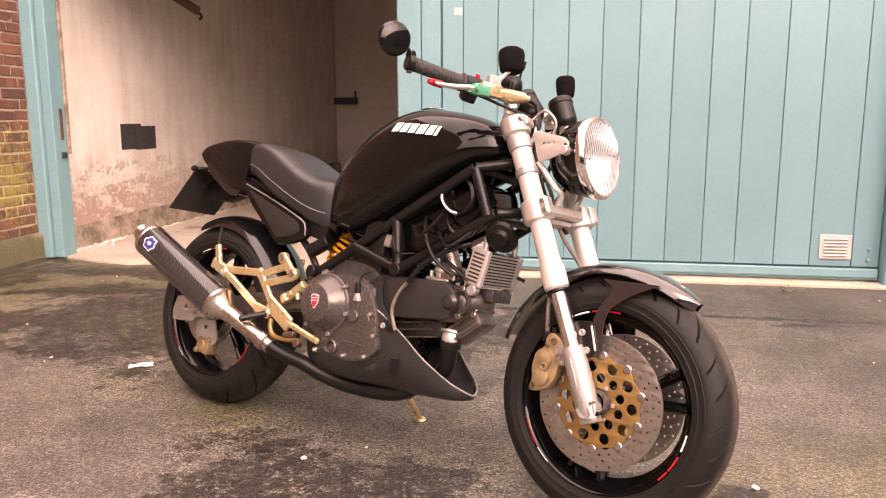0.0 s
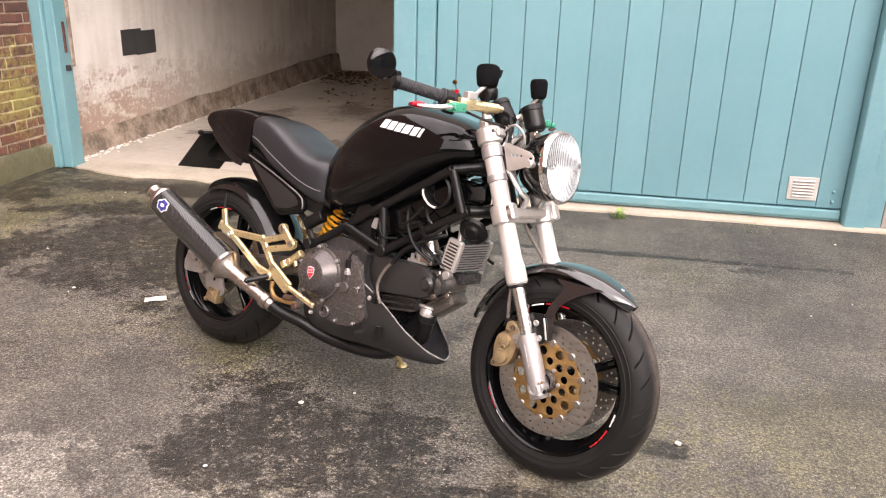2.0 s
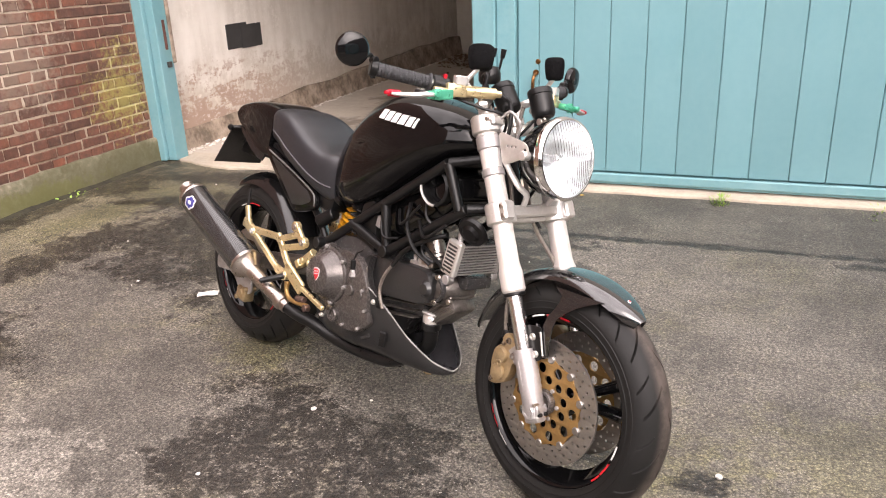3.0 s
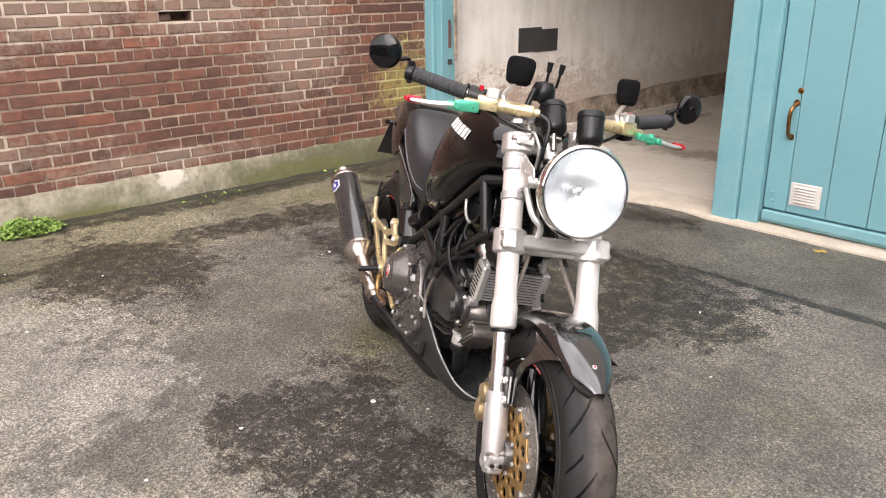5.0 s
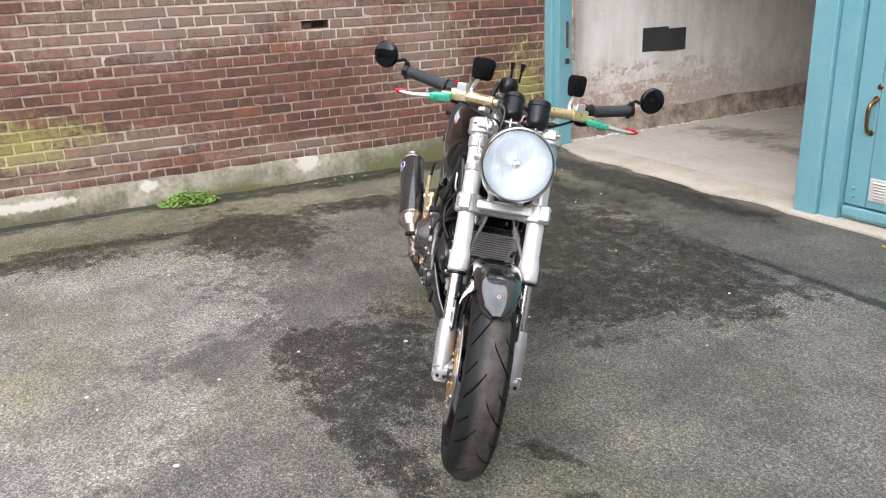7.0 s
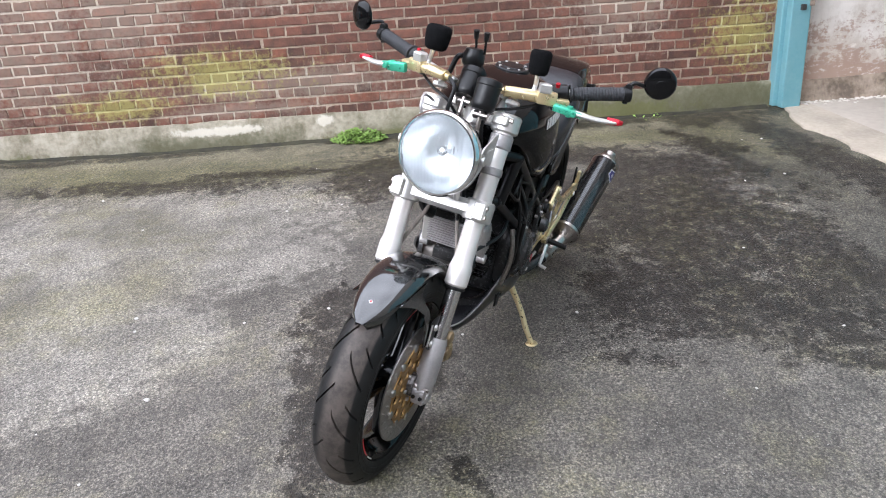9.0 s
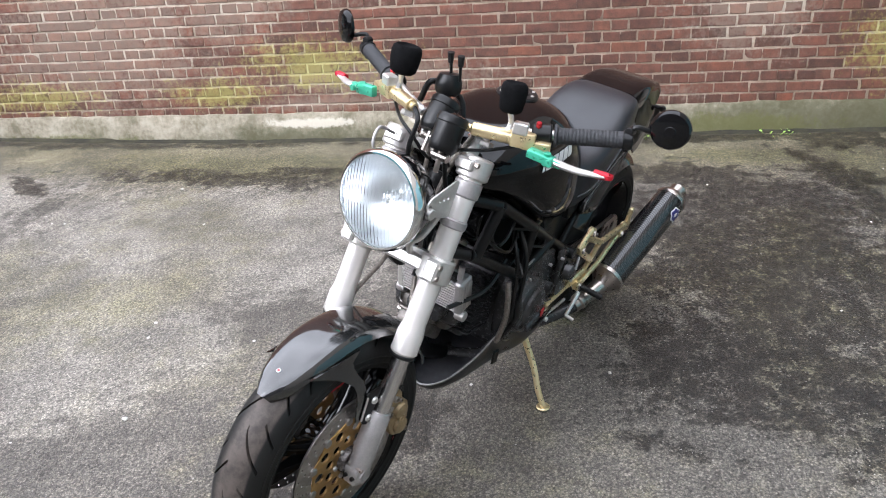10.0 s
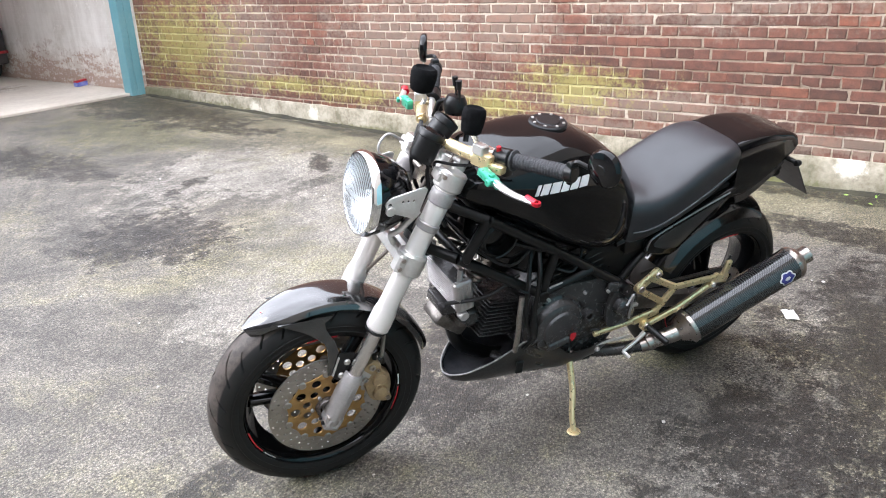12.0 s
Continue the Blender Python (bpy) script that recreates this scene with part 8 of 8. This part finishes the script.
LEFT_SET = {"spans": [((-1.330, 0.188, 0.462), (-1.280, 0.186, 0.474), 0.034), ((-1.290, 0.186, 0.474), (-1.112, 0.176, 0.474), 0.022), ((-1.122, 0.176, 0.474), (-1.028, 0.166, 0.522), 0.022), ((-1.100, 0.166, 0.412), (-0.992, 0.164, 0.484), 0.020),
                      ((-1.034, 0.166, 0.546), (-0.974, 0.164, 0.500), 0.032), ((-1.118, 0.174, 0.468), (-1.076, 0.162, 0.384), 0.024), ((-1.272, 0.182, 0.446), (-1.150, 0.176, 0.378), 0.020), ((-1.155, 0.176, 0.380), (-1.066, 0.165, 0.342), 0.022),
                      ((-1.084, 0.162, 0.382), (-1.010, 0.146, 0.350), 0.030), ((-1.018, 0.146, 0.352), (-0.862, 0.140, 0.340), 0.018), ((-1.316, 0.188, 0.470), (-1.322, 0.190, 0.526), 0.024)],
            "bosses": [(-1.034, 0.166, 0.540, 0.018), (-0.980, 0.164, 0.500, 0.018), (-1.276, 0.184, 0.452, 0.015), (-1.048, 0.162, 0.336, 0.019)]}
for s in (-1, 1):
    y = s * 0.158
    P = lambda x, z, dy=0.0: (x, y + s * dy, z)
    layout = RIGHT_SET if s < 0 else LEFT_SET
    spans = []
    for i, (a, b, w) in enumerate(layout["spans"]):
        a, b = Vector(a), Vector(b)
        reach = (b - a).normalized() * 0.006
        spans.append(bar(a - reach, b + reach, w, 0.015 - 0.0006 * (i % 3), bevel=0.004))
    rs = part("footrest_bracket", spans[8], GOLD, bike, "gold anodised rearset bracket")
    for i, bm in enumerate(spans):
        if i != 8:
            part("bracket_arm", bm, GOLD, rs)
    for i, (x, yb, z, r) in enumerate(layout["bosses"]):
        part("boss", rod((x, yb - s * 0.009, z), (x, yb + s * 0.010, z), r, 22), GOLD, rs)
        part("bracket_bolt", lathe([(0.0, 0.001), (r * 0.28, 0.001), (r * 0.32, 0.004), (r * 0.55, 0.004), (r * 0.62, 0.0)], 18, along((x, yb + s * 0.010, z), (x, yb + s * 0.3, z))), ALU if i == 2 else STEEL, rs)
    prof = [(0.006, 0.0)]
    for i in range(14):
        prof.append((0.0095 + (0.0015 if i % 2 else 0), 0.004 + 0.0055 * i))
    prof.append((0.0, 0.082))
    peg = Vector((-1.090, -0.166, 0.352)) if s < 0 else Vector((-1.056, 0.172, 0.330))
    tip = peg + (Vector((-0.052, -0.070, -0.028)) if s < 0 else Vector((-0.024, 0.075, -0.020)))
    part("footpeg", join(lathe(prof, 14, along(peg, tip)), rod(peg - (tip - peg).normalized() * 0.016, peg + (tip - peg).normalized() * 0.008, 0.010, 12)), SATIN, rs, "black knurled footpeg")
    part("pillion_peg", rod((-1.366, s * 0.158, 0.500), (-1.372, s * 0.148, 0.60), 0.007, 10, 0.005) if s < 0 else rod((-1.318, 0.180, 0.470), (-1.345, 0.172, 0.535), 0.006, 10, 0.004), SATIN, rs)
    if s < 0:
        part("foot_lever", tube([P(-1.057, 0.342, 0.012), P(-1.052, 0.312, 0.014), P(-1.028, 0.292, 0.016), P(-0.985, 0.290, 0.018), P(-0.926, 0.296, 0.018)], [0.009, 0.008, 0.008, 0.007, 0.008], 12), GOLD_DARK, rs, "gold foot lever")
        part("lever_roller", join(rod(P(-0.986, 0.304, 0.016), P(-0.944, 0.310, 0.016), 0.0105, 14), rod(P(-0.926, 0.288, 0.010), P(-0.926, 0.288, 0.030), 0.012, 16)), surface("worn_bronze_bush", (0.16, 0.10, 0.08), (0.09, 0.06, 0.055), rough=0.4, metal=0.6, scale=20), rs)
        part("rear_master_cylinder", join(rod(P(-1.040, 0.404, -0.02), P(-0.968, 0.462, -0.02), 0.014, 16), rod(P(-1.045, 0.418, -0.02), P(-1.030, 0.398, -0.02), 0.018, 14), rod(P(-1.000, 0.440, -0.02), P(-0.985, 0.410, -0.02), 0.009, 12), rod(P(-1.015, 0.425, -0.004), P(-1.015, 0.425, -0.03), 0.010, 12)), GOLD, rs, "gold rear brake master cylinder")
    else:
        part("foot_lever", join(tube([(-1.040, 0.176, 0.318), (-1.005, 0.178, 0.290), (-0.962, 0.180, 0.268)], [0.008, 0.0065, 0.006], 10), rod((-0.962, 0.178, 0.268), (-0.970, 0.205, 0.258), 0.006, 12), rod((-1.010, 0.146, 0.290), (-0.872, 0.142, 0.295), 0.005, 10)), ALU, rs, "bare alloy gear lever and rod")
    arm = part("swing_arm", join(bar((-0.95, s * 0.10, 0.415), (-1.25, s * 0.122, 0.365), 0.065, 0.035, bevel=0.010), bar((-1.23, s * 0.122, 0.366), (-1.50, s * 0.122, 0.314), 0.055, 0.030, bevel=0.009)), HEAD_ALLOY, bike, "dull grey alloy swing arm")
    part("axle_plate", at(plate(rounded([(-1.560, 0.268), (-1.566, 0.300), (-1.550, 0.347), (-1.505, 0.352), (-1.480, 0.336), (-1.385, 0.335), (-1.375, 0.300), (-1.450, 0.290), (-1.455, 0.276)], 0.008), 0.010, [(-1.500, 0.318, 0.009), (-1.41, 0.322, 0.005)], 0.002), Matrix.Translation((0, s * 0.142, 0))), ALU_GREY, arm, "alloy axle plate")
    part("axle_bolt", rod((-1.452, s * 0.158, 0.314), (-1.452, s * 0.14, 0.314), 0.016, 6), STEEL, arm)
part("swing_arm_bridge", at(box(-0.03, 0.03, -0.10, 0.10, -0.03, 0.03, 0.01, 2), Matrix.Translation((-1.02, 0, 0.41))), ALU_GREY, bike)
rcal = part("rear_caliper", join(at(box(-0.032, 0.032, -0.024, 0.020, -0.026, 0.026, 0.009, 2), Matrix.Translation((-1.408, -0.108, 0.200)) @ Matrix.Rotation(radians(8), 4, "Y")), rod((-1.408, -0.138, 0.202), (-1.408, -0.09, 0.202), 0.019, 20), rod((-1.436, -0.134, 0.182), (-1.436, -0.08, 0.182), 0.009, 12), rod((-1.380, -0.134, 0.222), (-1.380, -0.08, 0.222), 0.009, 12)), CALIPER, bike, "tarnished rear brake caliper")
part("caliper_bracket", at(plate(rounded([(-1.475, 0.305), (-1.385, 0.318), (-1.350, 0.225), (-1.372, 0.205), (-1.452, 0.222)], 0.010), 0.008, [(-1.415, 0.262, 0.010)], 0.002), Matrix.Translation((0, -0.118, 0))), ALU_GREY, rcal, "cast alloy caliper hanger")
part("bracket_bolt", rod((-1.400, -0.126, 0.296), (-1.400, -0.10, 0.296), 0.009, 12), STEEL, rcal)
chain = []
for s2 in (-1, 1):
    chain.append(tube([(-0.93, 0.105, 0.42 + s2 * 0.03), (-1.2, 0.10, 0.365 + s2 * 0.062), (-1.452, 0.095, 0.314 + s2 * 0.098)], 0.007, 8))
part("chain", join(*chain), surface("greasy_chain", (0.08, 0.07, 0.06), (0.03, 0.03, 0.03), rough=0.4, metal=0.7, scale=150, fine=300, bump=0.8), bike, "greasy drive chain")
# shock
sa, sb = Vector((-0.985, -0.012, 0.46)), Vector((-0.915, -0.012, 0.66))
coil = []
for i in range(113):
    t = i / 112
    a = t * math.tau * 7
    ax = (sb - sa).normalized()
    side = ax.cross(Vector((0, 1, 0))).normalized()
    coil.append(sa + (sb - sa) * (0.12 + 0.68 * t) + 0.036 * (math.cos(a) * side + math.sin(a) * Vector((0, 1, 0))))
shock = part("shock_absorber", join(rod(sa, sb, 0.014, 16), rod(sb - (sb - sa) * 0.2, sb, 0.034, 24), rod(sa, sa + (sb - sa) * 0.1, 0.034, 24)), SATIN, bike, "rear shock absorber")
part("spring", tube(coil, 0.0065, 8, 1), YELLOW, shock, "yellow coil spring")
part("shock_reservoir", rod((-0.93, -0.10, 0.60), (-0.99, -0.115, 0.56), 0.022, 18), SATIN, bike)

# side stand
foot = Vector((-0.754, 0.253, 0.070))
stand = part("side_stand", join(tube([(-0.800, 0.110, 0.260), (-0.795, 0.130, 0.235), (-0.782, 0.182, 0.168), (-0.762, 0.222, 0.11), foot], [0.012, 0.011, 0.010, 0.010, 0.009], 12), bar((-0.81, 0.11, 0.275), (-0.80, 0.115, 0.245), 0.03, 0.02)), GOLD, bike, "gold side stand, folded out")
fb = lathe([(0, -0.004), (0.019, -0.004), (0.022, 0.0), (0.019, 0.004), (0, 0.005)], 20)
part("stand_foot", at(fb, BIKE.inverted() @ Matrix.Translation((BIKE @ foot).xy.to_3d() + Vector((0, 0, 0.005))) @ Matrix.Rotation(radians(90), 4, "X")), GOLD, stand)
part("stand_pivot", rod((-0.80, 0.09, 0.262), (-0.80, 0.135, 0.262), 0.015, 14), STEEL, stand)

# small hoses and leads in the frame
rnd = random.Random(5)
for i in range(14):
    s = -1 if i % 2 else 1
    a = Vector((rnd.uniform(-0.78, -0.5), s * rnd.uniform(0.06, 0.12), rnd.uniform(0.62, 0.74)))
    b = a + Vector((rnd.uniform(0.05, 0.22), rnd.uniform(-0.04, 0.04), rnd.uniform(-0.12, 0.05)))
    mid = (a + b) / 2 + Vector((0, s * 0.025, rnd.uniform(-0.05, 0.02)))
    part("lead", tube([a, mid, b], rnd.uniform(0.003, 0.006), 7), SATIN, bike)

# ---- bricks of the wall ----
def brick_shape(bm, y0, y1, z0, z1, proud, rnd):
    """One brick face: a worn, uneven outline, a rounded arris and a slightly tilted front."""
    j = lambda k=0.003: rnd.uniform(-k, k)
    long = y1 - y0 > 0.15
    ys = (0.0, 0.3, 0.68, 1.0) if long else (0.0, 0.5, 1.0)
    chip = rnd.choice(((0.0, 0.0), (1.0, 1.0), (0.0, 1.0), (1.0, 0.0))) if rnd.random() < 0.07 else None
    ring = [(f, 0.0) for f in ys] + [(1.0, 0.5)] + [(f, 1.0) for f in reversed(ys)] + [(0.0, 0.5)]
    tilt = j(0.003)
    back, edge, face = [], [], []
    cy, cz = (y0 + y1) / 2, (z0 + z1) / 2
    for f, g in ring:
        y, z = y0 + (y1 - y0) * f + j(), z0 + (z1 - z0) * g + j(0.0028)
        if chip == (f, g):
            y, z = y + (0.5 - f) * rnd.uniform(0.010, 0.030), z + (0.5 - g) * rnd.uniform(0.006, 0.018)
        back.append(Vector((WALL_X - 0.016, y, z)))
        edge.append(Vector((WALL_X + proud - 0.0035 + tilt * (f - 0.5), y, z)))
        face.append(Vector((WALL_X + proud + tilt * (f - 0.5) + j(0.0012), y + math.copysign(0.0035, cy - y) * (abs(f - 0.5) > 0.4), z + math.copysign(0.0035, cz - z) * (abs(g - 0.5) > 0.4))))
    rings = [[bm.verts.new(q) for q in r] for r in (back, edge, face)]
    n = len(ring)
    for a, b in zip(rings, rings[1:]):
        for i in range(n):
            bm.faces.new((a[i], a[(i + 1) % n], b[(i + 1) % n], b[i]))
    bm.faces.new(rings[-1])


rnd = random.Random(23)
COURSE, JOINT, HEAD_JOINT, LONG, SHORT = 0.0700, 0.0122, 0.0095, 0.2105, 0.1005
rest = bmesh.new()
near, row = [], 0
z = 0.187
while z < 2.3:
    # a course of headers, then a course of stretchers, each second one shifted by half a brick
    headers = row % 2 == 0
    start = SOUTH_Y - 0.25 + (0.0 if headers else 0.055 + 0.110 * (row // 2 % 2))
    pitch = (SHORT if headers else LONG) + HEAD_JOINT
    place, pieces = 0, []
    while start + place * pitch < FRONT_Y - 0.09:
        y = start + place * pitch + rnd.uniform(-0.004, 0.004)
        w = pitch - HEAD_JOINT + rnd.uniform(-0.004, 0.004)
        if not headers and rnd.random() < 0.05:
            pieces += [(y, SHORT), (y + SHORT + HEAD_JOINT, SHORT)]
        elif headers and rnd.random() < 0.06:
            pieces.append((y, LONG))
            place += 1
        else:
            pieces.append((y, w))
        place += 1
    for y, w in pieces:
        a, b = max(y, SOUTH_Y + 0.03), min(y + w, FRONT_Y - 0.075)
        hole = b > GAP[0] and a < GAP[1] and 1.095 < z + 0.03 < 1.165
        if b - a > 0.03 and not hole:
            spec = (a, b, z, z + COURSE - JOINT + rnd.uniform(-0.002, 0.002), rnd.uniform(0.0, 0.0045))
            if 1.3 < (a + b) / 2 < 4.2 and z < 1.75 and len(near) < 300:
                near.append(spec)
            else:
                brick_shape(rest, *spec, rnd)
        elif hole:
            for c, d in ((a, min(b, GAP[0] - 0.006)), (max(a, GAP[1] + 0.006), b)):
                if d - c > 0.025:
                    near.append((c, d, z, z + COURSE - JOINT, rnd.uniform(-0.003, 0.003)))
    z += COURSE
    row += 1
pocket = box(WALL_X - 0.126, WALL_X - 0.018, GAP[0] + 0.003, GAP[1] - 0.003, GAP[2] + 0.003, GAP[3] - 0.003)
pocket.faces.ensure_lookup_table()
bmesh.ops.delete(pocket, geom=[max(pocket.faces, key=lambda f: f.calc_center_median().x)], context="FACES")
part("brick_pocket", pocket, BRICK_OBJ, wall_west)
# broken stub left at the back of the pocket
part("broken_brick", at(box(-0.03, 0.02, -0.045, 0.04, -0.026, 0.024, 0.008), Matrix.Translation((WALL_X - 0.07, 3.10, 1.126)) @ Matrix.Rotation(0.12, 4, "X")), BRICK_OBJ, wall_west)
finish("bricks", rest, BRICK_ISL, wall_west, "weathered dark red bricks", kind="stuff", sharp=32)
for spec in near:
    bm = bmesh.new()
    cy, cz = (spec[0] + spec[1]) / 2, (spec[2] + spec[3]) / 2
    brick_shape(bm, *spec, rnd)
    part("brick", bm, BRICK_OBJ, wall_west, sharp=32)
